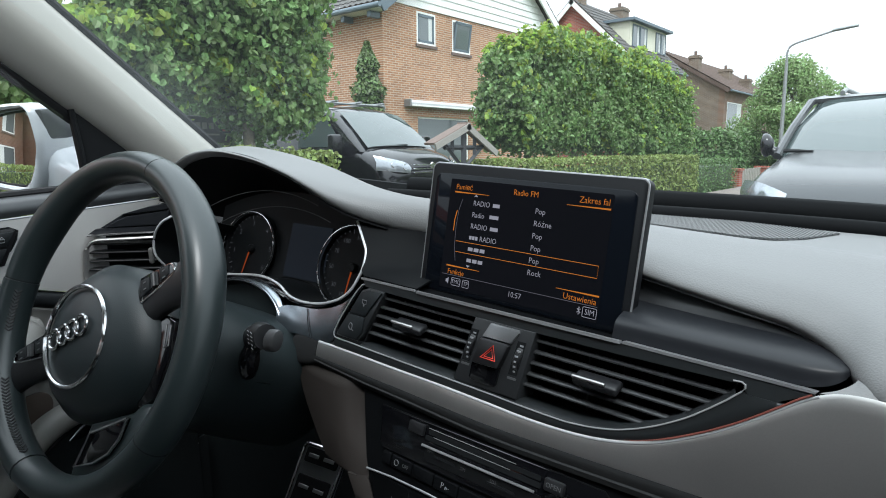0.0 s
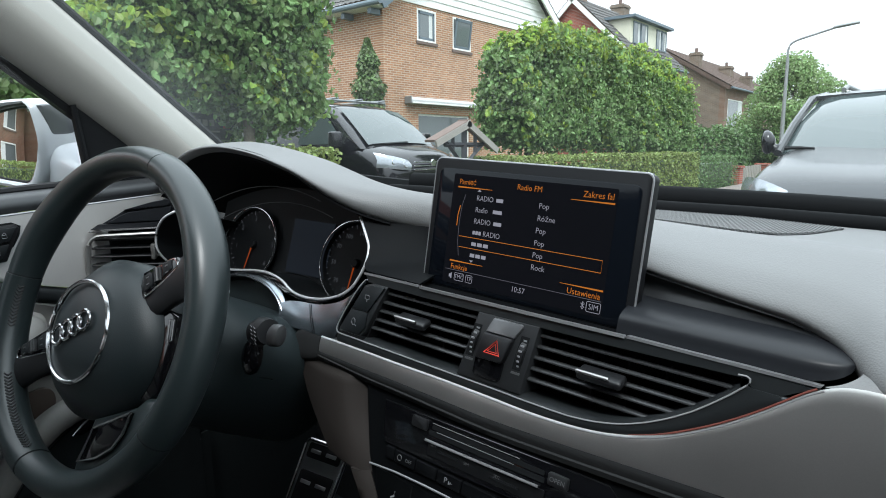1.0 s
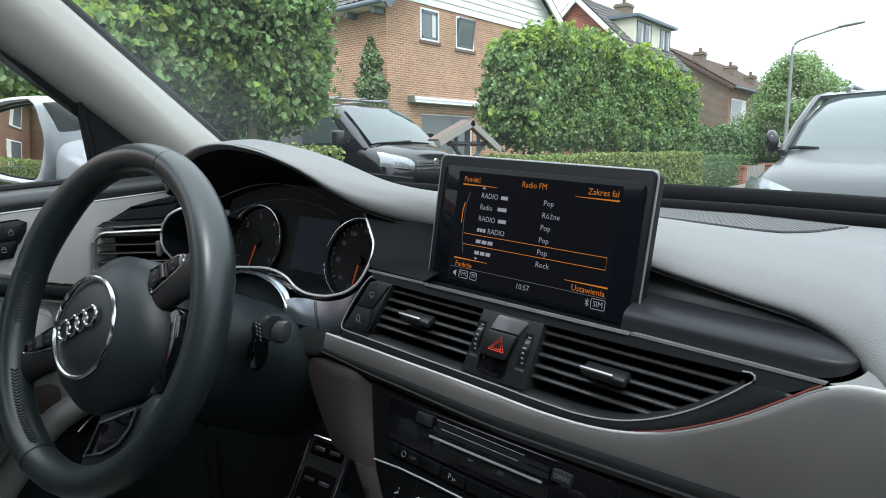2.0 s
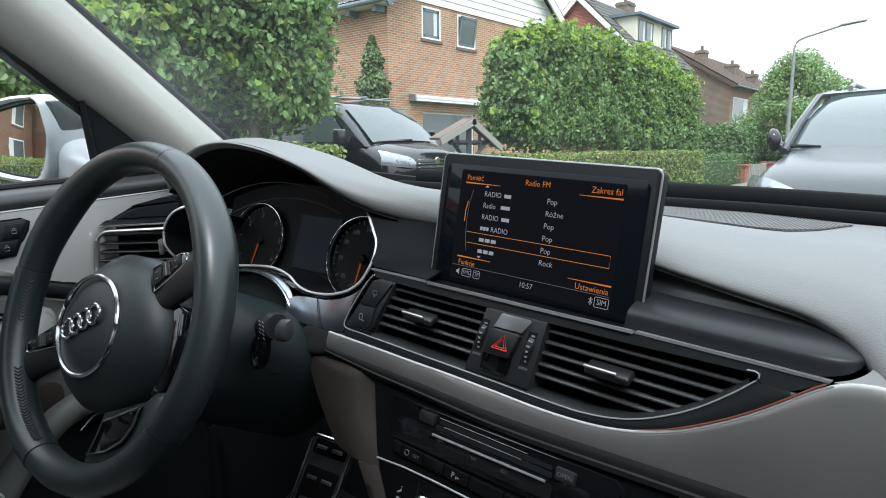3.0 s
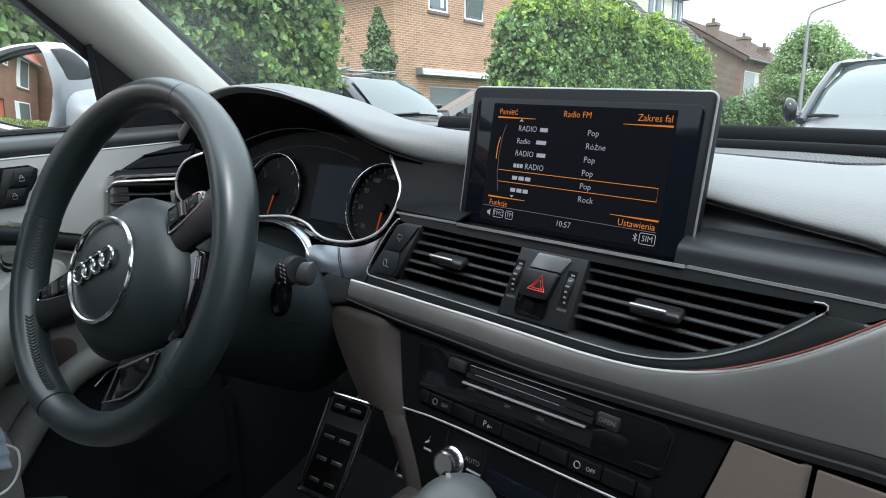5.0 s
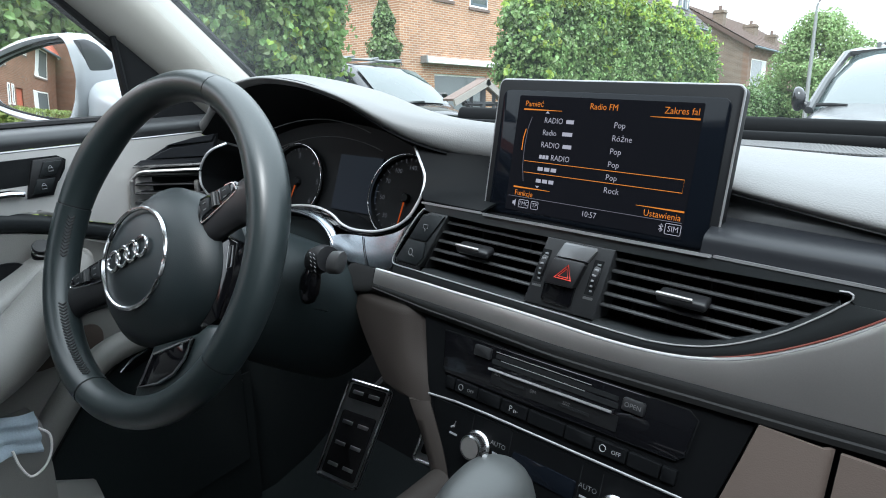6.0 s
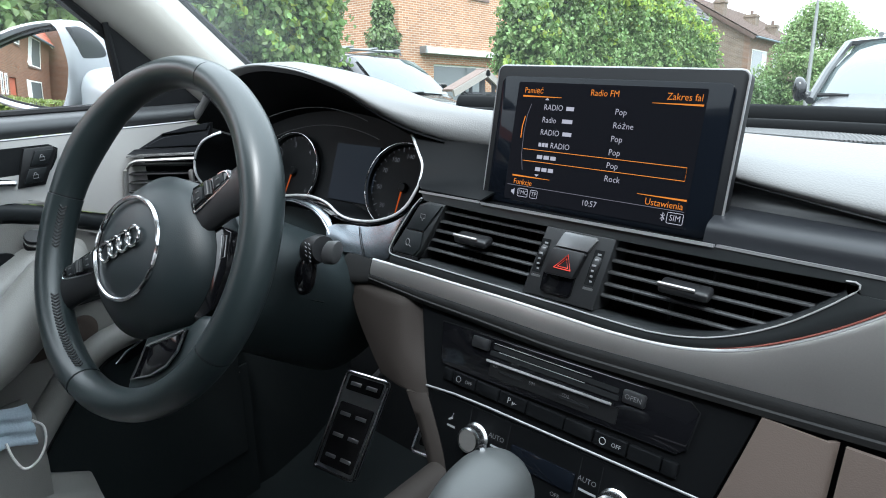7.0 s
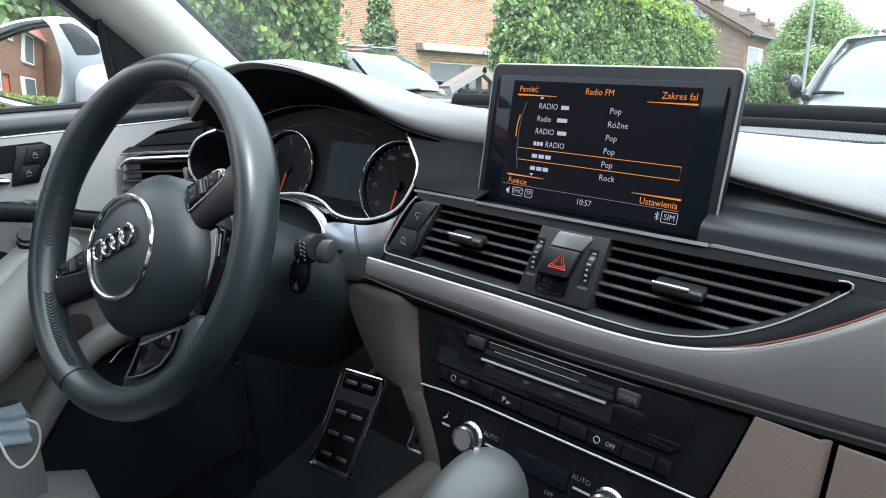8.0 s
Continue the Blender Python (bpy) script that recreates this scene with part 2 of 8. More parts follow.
def thing(name, base, label, category, group="", m=None):
    """A thing: an empty at its base; its parts are given in the same frame as the base."""
    e = new(name)
    e.empty_display_size = 0.05
    e.matrix_basis = (CAR if m is None else m) @ Matrix.Translation(base)
    ROOTS[e] = Vector(base)
    return tagged(e, label, category, group)


def root_of(ob):
    while ob.parent:
        ob = ob.parent
    return ob


def part(name, bm, material, parent, label="", smooth=35):
    """One mesh object under a thing or a part."""
    bmesh.ops.translate(bm, verts=bm.verts, vec=-ROOTS[root_of(parent)])
    bmesh.ops.recalc_face_normals(bm, faces=bm.faces)
    me = bpy.data.meshes.new(name)
    bm.to_mesh(me)
    bm.free()
    me.materials.append(material)
    if smooth:
        me.shade_smooth()
        me.set_sharp_from_angle(angle=radians(smooth))
    ob = new(name, me)
    ob.parent = parent
    return tagged(ob, label)


def quadify(bm, rows, close_u=False, close_v=False):
    """Skins rows of points with quads."""
    vs = [[bm.verts.new(p) for p in r] for r in rows]
    nr, nc = len(vs), len(vs[0])
    for i in range(nr if close_u else nr - 1):
        for j in range(nc if close_v else nc - 1):
            a, b, c, d = vs[i][j], vs[i][(j + 1) % nc], vs[(i + 1) % nr][(j + 1) % nc], vs[(i + 1) % nr][j]
            bm.faces.new((a, b, c, d))
    return vs


def sheet(rows, thick=0.0, **k):
    bm = bmesh.new()
    quadify(bm, rows, **k)
    if thick:
        bmesh.ops.recalc_face_normals(bm, faces=bm.faces)
        bmesh.ops.solidify(bm, geom=bm.faces[:], thickness=thick)
    return bm


def box(bm, c, size, m=None, bevel=0.0, seg=2):
    """A box with rounded edges; m turns it about its middle."""
    r = bmesh.ops.create_cube(bm, size=1.0)
    vs = r["verts"]
    mm = Matrix.Translation(c) @ (m.to_4x4() if m is not None else Matrix.Identity(4)) @ Matrix.Diagonal((*size, 1))
    bmesh.ops.transform(bm, matrix=mm, verts=vs)
    if bevel:
        es = list({e for v in vs for e in v.link_edges})
        bmesh.ops.bevel(bm, geom=es, offset=bevel, segments=seg, affect="EDGES", profile=0.5)
    return bm


def tube(bm, pts, r, sides=8, closed=False, flat=1.0, up=None):
    """A round bar along points; r may be one radius or one for each point."""
    pts = [Vector(p) for p in pts]
    n = len(pts)
    rings = []
    for i, p in enumerate(pts):
        a, b = (pts[i - 1], pts[(i + 1) % n]) if closed else (pts[max(i - 1, 0)], pts[min(i + 1, n - 1)])
        d = (b - a).normalized()
        ref = Vector(up) if up else (Vector((0, 0, 1)) if abs(d.z) < 0.9 else Vector((1, 0, 0)))
        s = d.cross(ref).normalized()
        t = s.cross(d)
        rad = r[i] if isinstance(r, (list, tuple)) else r
        rings.append([p + rad * (math.cos(q) * s + flat * math.sin(q) * t) for q in (2 * math.pi * k / sides for k in range(sides))])
    vs = quadify(bm, rings, close_u=closed, close_v=True)
    if not closed:
        bm.faces.new(vs[0]), bm.faces.new(vs[-1])
    return bm


def prism(bm, poly, place, depth, bevel=0.0):
    """A plate: the outline poly (pairs) laid out by place(a, b, off), front at off 0, back at -depth; bevel rounds its front edge."""
    n = len(poly)
    rows = [[place(a, b, -depth) for a, b in poly]]
    if bevel:
        ca, cb = sum(p[0] for p in poly) / n, sum(p[1] for p in poly) / n
        rows.append([place(a, b, -bevel) for a, b in poly])
        inner = []
        for a, b in poly:
            d = math.hypot(a - ca, b - cb) or 1
            inner.append((a + (ca - a) / d * bevel, b + (cb - b) / d * bevel))
        mid = [((a + 2 * p) / 3, (b + 2 * q) / 3) for (a, b), (p, q) in zip(inner, poly)]
        rows.append([place(a, b, -bevel * 0.3) for a, b in mid])
        rows.append([place(a, b, 0) for a, b in inner])
    else:
        rows.append([place(a, b, 0) for a, b in poly])
    vs = quadify(bm, rows, close_v=True)
    bm.faces.new(vs[0]), bm.faces.new(vs[-1])
    return bm


def rrect(a0, b0, a1, b1, r, seg=4):
    """A rectangle's outline with round corners."""
    out = []
    for ca, cb, s in ((a1 - r, b1 - r, 0), (a0 + r, b1 - r, 90), (a0 + r, b0 + r, 180), (a1 - r, b0 + r, 270)):
        for k in range(seg + 1):
            q = radians(s + 90 * k / seg)
            out.append((ca + r * math.cos(q), cb + r * math.sin(q)))
    return out


def lathe(bm, profile, place, sides=24, capped=True):
    """Turns (radius, offset) pairs about the axis of place(a, b, off)."""
    rows = [[place(r * math.cos(q), r * math.sin(q), o) for q in (2 * math.pi * k / sides for k in range(sides))] for r, o in profile]
    vs = quadify(bm, rows, close_v=True)
    if profile[0][0] > 1e-6:
        bm.faces.new(vs[0])
    if capped and profile[-1][0] > 1e-6:
        bm.faces.new(vs[-1])
    return bm


def frame_at(o, u, v):
    """place(a, b, off) for a plane at o with axes u and v; off stands out along u x v."""
    o, u, v = Vector(o), Vector(u).normalized(), Vector(v).normalized()
    n = u.cross(v)
    return lambda a, b, off=0.0: o + u * a + v * b + n * off


def smoothline(pts, n):
    """n points evenly along a smooth curve through pts (Catmull-Rom)."""
    P = [Vector(p) for p in pts]
    P = [2 * P[0] - P[1]] + P + [2 * P[-1] - P[-2]]
    out = []
    segs = len(P) - 3
    for k in range(n):
        s = k / (n - 1) * segs
        i = min(int(s), segs - 1)
        t = s - i
        a, b, c, d = P[i:i + 4]
        out.append(0.5 * ((2 * b) + (c - a) * t + (2 * a - 5 * b + 4 * c - d) * t * t + (3 * b - a - 3 * c + d) * t ** 3))
    return out


def smoothed(pts, n):
    """smoothline for pairs."""
    return [(p.x, p.y) for p in smoothline([(a, b, 0) for a, b in pts], n)]


def letters(name, words, size, place, a, b, material, parent, align="CENTER", off=0.0006, squeeze=1.0, label=""):
    """Writing laid on a surface by place(a, b, off)."""
    c = bpy.data.curves.new(name, "FONT")
    c.offset = -0.005 * size
    c.body, c.size, c.align_x, c.align_y, c.resolution_u = words, size, align, "CENTER", 2
    t = bpy.data.objects.new("t", c)
    me = bpy.data.meshes.new_from_object(t)
    bpy.data.objects.remove(t)
    bm = bmesh.new()
    bm.from_mesh(me)
    bpy.data.meshes.remove(me)
    for v in bm.verts:
        v.co = place(a + v.co.x * squeeze, b + v.co.y, off)
    return part(name, bm, material, parent, label, smooth=0)


def bar(name, place, a0, b0, a1, b1, material, parent, off=0.0006, slant=0.0):
    bm = bmesh.new()
    prism(bm, [(a0, b0), (a1, b0 + slant), (a1, b1 + slant), (a0, b1)], lambda a, b, o: place(a, b, off + o), 0.0004)
    return part(name, bm, material, parent, smooth=0)


def interp(x, xs, ys):
    return float(np.interp(x, xs, ys))


def eased(x, xs, ys, width=0.035):
    """As interp, with its corners rounded off."""
    return sum(w * interp(x + d * width, xs, ys) for d, w in ((-1, 0.1), (-0.66, 0.15), (-0.33, 0.16), (0, 0.18), (0.33, 0.16), (0.66, 0.15), (1, 0.1)))


# ================= the car's inside =================
def FP(x, z, off=0.0):
    """The fascia's face, leaning away from the seats; off stands out towards them."""
    return Vector((x, 0.965 + 0.25 * (z - 0.95) - 0.97 * off, z + 0.243 * off))


def GP(x, z, off=0.0):
    """The centre console's face."""
    return Vector((x, 0.95 + 0.3 * (z - 0.89) - 0.958 * off, z + 0.287 * off))


SP = frame_at((0, 1.0, 1.0), (1, 0, 0), (0, math.sin(radians(10.87)), math.cos(radians(10.87))))
PSI = radians(6.35)
ACROSS, AHEAD = Vector((math.cos(PSI), math.sin(PSI), 0)), Vector((-math.sin(PSI), math.cos(PSI), 0))


def leaning(o, degrees):
    """place() for a plate that faces the driver, its top tipped away by degrees."""
    t = radians(degrees)
    return frame_at(o, ACROSS, AHEAD * math.sin(t) + Vector((0, 0, math.cos(t))))


def cowl(x):
    """How far ahead the foot of the bowed windscreen lies."""
    return interp(x, [-0.80, -0.66, -0.5, -0.344, -0.25, -0.1, 0.0, 0.13, 0.25, 0.6, 0.95], [1.03, 1.10, 1.16, 1.215, 1.245, 1.29, 1.315, 1.35, 1.37, 1.36, 1.30])


# the lower rim of the air vents (V) and the upper edge of the silver band (B), along the fascia
VX = [-0.215, -0.159, -0.12, -0.05, 0.008, 0.035, 0.060, 0.084, 0.106, 0.1265, 0.145, 0.162, 0.178, 0.193, 0.2067, 0.2115]
VZ = [0.9388, 0.9382, 0.938, 0.9376, 0.9373, 0.9367, 0.9366, 0.9369, 0.9394, 0.9440, 0.9510, 0.9597, 0.9698, 0.9819, 0.9940, 1.0005]
BX = [-0.232, -0.157, -0.118, -0.05, 0.01, 0.037, 0.062, 0.086, 0.108, 0.1285, 0.1475, 0.165, 0.181, 0.197, 0.211, 0.229, 0.2554, 0.275, 0.30, 0.5, 0.95]
BZ = [0.927, 0.9277, 0.9275, 0.9281, 0.9275, 0.9268, 0.9272, 0.9284, 0.9306, 0.9346, 0.940, 0.947, 0.9556, 0.9647, 0.974, 0.9876, 1.0095, 1.0145, 1.0135, 1.011, 1.010]


# ---- dashboard ----
def build_dashboard():
    d = thing("dashboard", (0, 1.1, 0.7), "dark grained dashboard with silver trim and hooded dials", "dashboard")
    # upper skin: the hood over the dials runs into the flat pad ahead of the passenger
    xs = [-0.66, -0.62, -0.568, -0.52, -0.465, -0.385, -0.304, -0.25, -0.215, -0.18, -0.148, -0.05, 0.08, 0.117, 0.187, 0.227, 0.246, 0.260, 0.270, 0.280, 0.32, 0.6, 0.95]
    lip_y = [0.995, 0.99, 0.985, 0.985, 0.985, 0.985, 0.985, 0.99, 1.01, 1.04, 1.053, 1.06, 1.045, 1.032, 1.025, 1.022, 1.018, 1.012, 1.000, 0.984, 0.979, 0.982, 0.992]
    lip_z = [1.04, 1.078, 1.108, 1.122, 1.129, 1.124, 1.107, 1.083, 1.065, 1.054, 1.049, 1.047, 1.052, 1.050, 1.0415, 1.037, 1.031, 1.025, 1.018, 1.0105, 1.0085, 1.007, 1.007]
    top_z = [1.07, 1.10, 1.122, 1.131, 1.134, 1.127, 1.115, 1.100, 1.092, 1.087, 1.085, 1.08, 1.077, 1.076, 1.075, 1.075, 1.075, 1.074, 1.074, 1.074, 1.073, 1.07, 1.07]
    rows = []
    for x in np.concatenate([np.linspace(-0.66, 0.2, 66), np.linspace(0.206, 0.33, 36), np.linspace(0.36, 0.95, 16)]):
        soft = interp(x, [0.0, 0.26], [0.03, 0.009])
        y, z, c = eased(x, xs, lip_y, soft), eased(x, xs, lip_z, soft), eased(x, xs, top_z, soft)
        # on the passenger's side the pad slopes back gently to a crest further ahead
        k = min(1.0, max(0.0, (x + 0.26) / 0.25))
        k = k * k * (3 - 2 * k)
        crest = 1.05 + 0.068 * k
        dz, span = c - z, crest - y
        prof = [(y + 0.05, z - 0.012), (y + 0.012, z - 0.006), (y + 0.002, z), (y - 0.001 + 0.001 * k, z + (0.3 - 0.2 * k) * dz + 0.002), (y + 0.10 * span, z + (0.62 - 0.26 * k) * dz + 0.002),
                (y + 0.35 * span, z + (0.88 - 0.20 * k) * dz + 0.001), (crest, c)]
        back = max(cowl(x) - 0.105 - 0.02 * max(0.0, min(1.0, (x - 0.3) * 4)), min(cowl(x) - 0.03, 1.13))
        prof += [(crest + (back - crest) * f, c + (1.068 - c) * g) for f, g in ((0.2, 0.25), (0.45, 0.6), (0.75, 0.88), (1.0, 1.0))]
        rows.append(smoothline([(x, a, b) for a, b in prof], 34))
    part("upper_pad", sheet(rows, 0.004), DASH_SOFT, d, "dark grained soft upper pad", 60)
    # the hood's left flank, down to the fascia
    rows = [smoothline([(-0.66, y, 1.04 + (y - 0.995) * 0.3), (-0.672, y + 0.01, 1.01), (-0.675, y + 0.02, 0.95)], 8) for y in np.linspace(0.993, 1.2, 8)]
    part("hood_flank", sheet(rows, 0.004), DASH_SOFT, d)
    # back roll and black cowl below the windscreen
    for back, z, r in ((0.085, 1.068, 0.011), (0.038, 1.074, 0.0165)):
        bm = bmesh.new()
        tube(bm, [(x, cowl(x) - back, z) for x in np.linspace(-0.30, 0.95, 36)], r, 12)
        part("cowl_roll", bm, COWL, d)
    part("cowl_tray", sheet([[(x, cowl(x) - 0.12 + 0.055 * k, 1.062 - 0.004 * k) for x in np.linspace(-0.30, 0.95, 26)] for k in range(4)], 0.004), COWL, d)
    # loudspeaker grille set into the pad
    near = lambda x: interp(x, [-0.1, 0.05, 0.13, 0.16, 0.185, 0.205, 0.215, 0.224], [1.15, 1.146, 1.142, 1.139, 1.15, 1.188, 1.221, 1.246])
    away = lambda x: min(1.249, cowl(x) - 0.1)
    flush = lambda y: interp(y, [1.118, 1.141, 1.1735, 1.2125, 1.245], [1.0765, 1.0738, 1.0712, 1.0692, 1.0683])
    rows = []
    for x in np.linspace(-0.10, 0.223, 50):
        rows.append([(x, y, flush(y) + 0.0007) for y in np.linspace(near(x), max(away(x), near(x) + 0.001), 6)])
    part("speaker_grille", sheet(rows, 0.0004), PANEL_GREY, d, "ribbed speaker grille")
    bm = bmesh.new()
    for i in range(104):
        x = -0.098 + i * 0.0031
        a, b = near(x) + 0.0015, away(x) - 0.001
        if b - a > 0.004:
            rows = [[(x + 0.03 * (y - 1.2) + q, y, flush(y) + h) for q, h in ((-0.0008, 0.0006), (-0.0005, 0.0021), (0.0005, 0.0021), (0.0008, 0.0006))] for y in np.linspace(a, b, 4)]
            quadify(bm, rows)
    tagged(part("grille_ribs", bm, DASH_SOFT, d, "fine grey ribs", 0), kind="stuff")
    # black hollow beside the screen, with its soft ledge
    rows = []
    for x in np.linspace(0.08, 0.256, 16):
        y, z = interp(x, [0.08, 0.117, 0.187, 0.227, 0.246, 0.256], [1.045, 1.032, 1.025, 1.022, 1.018, 1.015]), interp(x, [0.08, 0.117, 0.187, 0.227, 0.246, 0.256], [1.052, 1.050, 1.0415, 1.037, 1.031, 1.027])
        rows.append(smoothline([(x, y + 0.0035, z - 0.0005), (x, y + 0.009, z * 0.6 + 1.0285 * 0.4), (x, y + 0.008, z * 0.25 + 1.0285 * 0.75), (x, y + 0.002, 1.0272)], 9))
    part("hollow_back", sheet(rows, 0.002), PANEL_GREY, d, "dark hollow beside the screen", 60)
    rows = []
    for x in np.concatenate([np.linspace(0.108, 0.235, 14), 0.2705 - 0.0355 * np.cos(np.linspace(0.12, 1.5708, 18))[::1]]):
        k = math.sqrt(max(0.0, 1 - (max(0.0, x - 0.235) / 0.0356) ** 2))
        zm, ym = interp(x, [0.235, 0.2705], [1.0175, 1.0235]), 1.012
        prof = [(1.060, 1.0285), (1.032, 1.0296), (1.012, 1.0286), (0.998, 1.0262), (0.9905, 1.0232), (0.9878, 1.0195), (0.9862, 1.0145), (0.9845, 1.0095)]
        rows.append(smoothline([(x, ym + (a - ym) * (0.25 + 0.75 * k), zm + (b - zm) * k) for a, b in prof], 22))
    part("ledge", sheet(rows, 0.003), LEDGE, d, "smooth black ledge", 60)
    # the pad wraps round the ledge's tip and down to the trim
    inner = smoothline([(0.2555, 0.9795, 1.0105), (0.2655, 0.984, 1.0140), (0.2735, 0.992, 1.0195), (0.2765, 1.004, 1.027)], 12)
    outer = smoothline([(0.315, 0.986, 1.004), (0.310, 0.989, 1.012), (0.302, 0.995, 1.020), (0.294, 1.006, 1.029)], 12)
    rows = [[p.lerp(q, s) + Vector((0, -0.003, 0.002)) * math.sin(math.pi * min(1.0, s * 1.3)) for s in np.linspace(0, 1, 9)] for p, q in zip(inner, outer)]
    part("pad_corner", sheet(rows, 0.002), DASH_SOFT, d, "", 60)
    bm = bmesh.new()
    prism(bm, [(0.1205, 1.0099), (0.17, 1.0096), (0.2535, 1.0091), (0.2545, 1.0108), (0.21, 1.0116), (0.17, 1.0116), (0.1205, 1.0120)], lambda a, b, o: FP(a, b, o + 0.0035), 0.01)
    part("ledge_strip", bm, SATIN, d, "satin metal strip", 0)
    # silver trim: a bowed band that flares up on the passenger's side
    lx, lz = [-0.23, -0.1, 0.0, 0.04, 0.09, 0.132, 0.2, 0.25, 0.95], [0.9118, 0.912, 0.9108, 0.912, 0.9143, 0.9165, 0.920, 0.923, 0.93]
    rows = []
    for x in np.concatenate([np.linspace(-0.231, 0.32, 80), np.linspace(0.34, 0.95, 14)]):
        u, w = eased(x, BX, BZ, 0.014), interp(x, lx, lz)
        back = 0.06 * max(0.0, x - 0.3)
        bow = 0.0012 + 0.022 * (u - w)
        rows.append([FP(x, w + (u - w) * k, bow * math.sin(math.pi * (0.15 + 0.80 * k)) ** 0.7 - back) for k in np.linspace(0, 0.97, 14)] + [FP(x, u, -back)])
    part("trim_band", sheet(rows, 0.003), SILVER, d, "satin silver trim band", 60)
    # the silver piece between dials and air vents, running round the switch strip
    lower = smoothline([FP(a, b, 0.0022) for a, b in ((-0.3055, 0.9190), (-0.287, 0.9255), (-0.264, 0.9278), (-0.234, 0.9283), (-0.2130, 0.9305), (-0.2075, 0.9385), (-0.2058, 0.950), (-0.1945, 0.973), (-0.1765, 1.0005))], 44)
    upper = smoothline([(-0.3184, 0.963, 0.9485), (-0.3050, 0.9680, 0.9530), (-0.2874, 0.9722, 0.9548), (-0.2552, 0.9730, 0.9578), (-0.2290, 0.9740, 0.9648), (-0.2115, 0.9770, 0.9727), (-0.1985, 0.9805, 0.9835), (-0.1860, 0.9835, 0.9975), (-0.1740, 0.9815, 1.0045)], 44)
    rows = [[p.lerp(q, k) + Vector((0, -0.0012, 0.0006)) * math.sin(math.pi * k) for k in np.linspace(0, 1, 12)] for p, q in zip(lower, upper)]
    part("trim_corner", sheet(rows, 0.002), CORNER_METAL, d, "satin silver corner piece", 40)
    bm = bmesh.new()
    tube(bm, [p + Vector((0, -0.0016, 0)) for p in rows[14]], 0.0006, 5)
    part("trim_joint", bm, VOID, d)
    # dark end block that closes the band towards the steering column
    rows = [smoothline([FP(a, t, 0.0012), FP(a, t - 0.003, 0.0018), FP(a, (t + b) / 2, 0.0020), FP(a, b + 0.003, 0.0012), FP(a, b, -0.003)], 9) for a, t, b in ((-0.2775, 0.919, 0.898), (-0.272, 0.9255, 0.8955), (-0.260, 0.9275, 0.8955), (-0.246, 0.9275, 0.8985), (-0.2325, 0.9268, 0.903))]
    part("end_block", sheet(rows, 0.002), EDGE_GREY, d, "dark grey end block", 60)
    # chrome and red edging
    bm = bmesh.new()
    tube(bm, [FP(x, eased(x, BX, BZ, 0.014) + 0.0004, 0.0030) for x in np.linspace(-0.231, 0.256, 90)], 0.0011, 8)
    part("trim_line", bm, BRIGHT, d, "fine chrome line")
    bm = bmesh.new()
    tube(bm, [FP(x, eased(x, BX, BZ, 0.014) + 0.0028, 0.0036) for x in np.linspace(0.135, 0.252, 50)], [0.0002 + 0.0006 * min(1.0, k / 14) for k in range(50)], 6)
    part("red_line", bm, RED_EDGE, d, "dull red edge line")
    bm = bmesh.new()
    tube(bm, [FP(x, interp(x, lx, lz) - 0.0002, 0.0024 - 0.06 * max(0.0, x - 0.3)) for x in np.linspace(-0.231, 0.95, 60)], 0.0007, 6)
    part("trim_crease", bm, VOID, d)
    # grey lower edge, rolled under
    rows = []
    for x in np.linspace(-0.2315, 0.95, 60):
        w = interp(x, lx, lz) - 0.0008
        back = 0.06 * max(0.0, x - 0.3)
        deep = interp(x, [-0.232, -0.15, 0.0, 0.95], [0.006, 0.0105, 0.0125, 0.0165])
        rows.append(smoothline([FP(x, w, 0.001 - back), FP(x, w - 0.3 * deep, 0.0012 - back), FP(x, w - 0.75 * deep, -0.001 - back), FP(x, w - deep, -0.004 - back), FP(x, w - deep - 0.002, -0.06 - back)], 14))
    part("lower_edge", sheet(rows, 0.003), EDGE_GREY, d, "dark grey lower edge", 60)
    # beside the screen, left: dark shelf between hood and vents
    near = smoothline([(-0.1770, 0.980, 1.0098), (-0.1890, 0.988, 1.0125), (-0.1922, 0.9965, 1.0203), (-0.1965, 1.0035, 1.0314), (-0.2080, 1.011, 1.0416), (-0.2270, 1.021, 1.0594)], 16)
    away = smoothline([(-0.100, 0.980, 1.0098), (-0.100, 1.000, 1.0135), (-0.100, 1.022, 1.0175), (-0.100, 1.042, 1.0260), (-0.100, 1.054, 1.0410), (-0.100, 1.060, 1.0580)], 16)
    rows = [[p.lerp(q, k) + Vector((0, 0.012 * math.sin(math.pi * k) * min(1.0, i / 5), 0)) for k in np.linspace(0, 1, 10)] for i, (p, q) in enumerate(zip(near, away))]
    part("inner_shelf", sheet(rows, 0.002), CONSOLE, d, "dark hollowed shelf", 60)
    bm = bmesh.new()
    prism(bm, [(-0.178, 1.0074), (-0.100, 1.0084), (-0.1010, 1.0105), (-0.178, 1.0095)], lambda a, b, o: FP(a, b, o + 0.0035), 0.008)
    part("shelf_strip", bm, SATIN, d, "thin chrome strip")
    # lower panels: knee panel and the flank by the console, coloured dark as in shade
    left = smoothline([(-0.276, 0.958, 0.893), (-0.2505, 0.9470, 0.8594), (-0.2188, 0.9370, 0.8304), (-0.1979, 0.9310, 0.8139)], 16)
    mid = smoothline([(-0.222, 0.9475, 0.896), (-0.205, 0.9375, 0.859), (-0.182, 0.9290, 0.832), (-0.166, 0.9245, 0.8135)], 16)
    crest = smoothline([(-0.186, 0.9455, 0.898), (-0.174, 0.9350, 0.860), (-0.158, 0.9275, 0.8325), (-0.145, 0.9230, 0.8130)], 16)
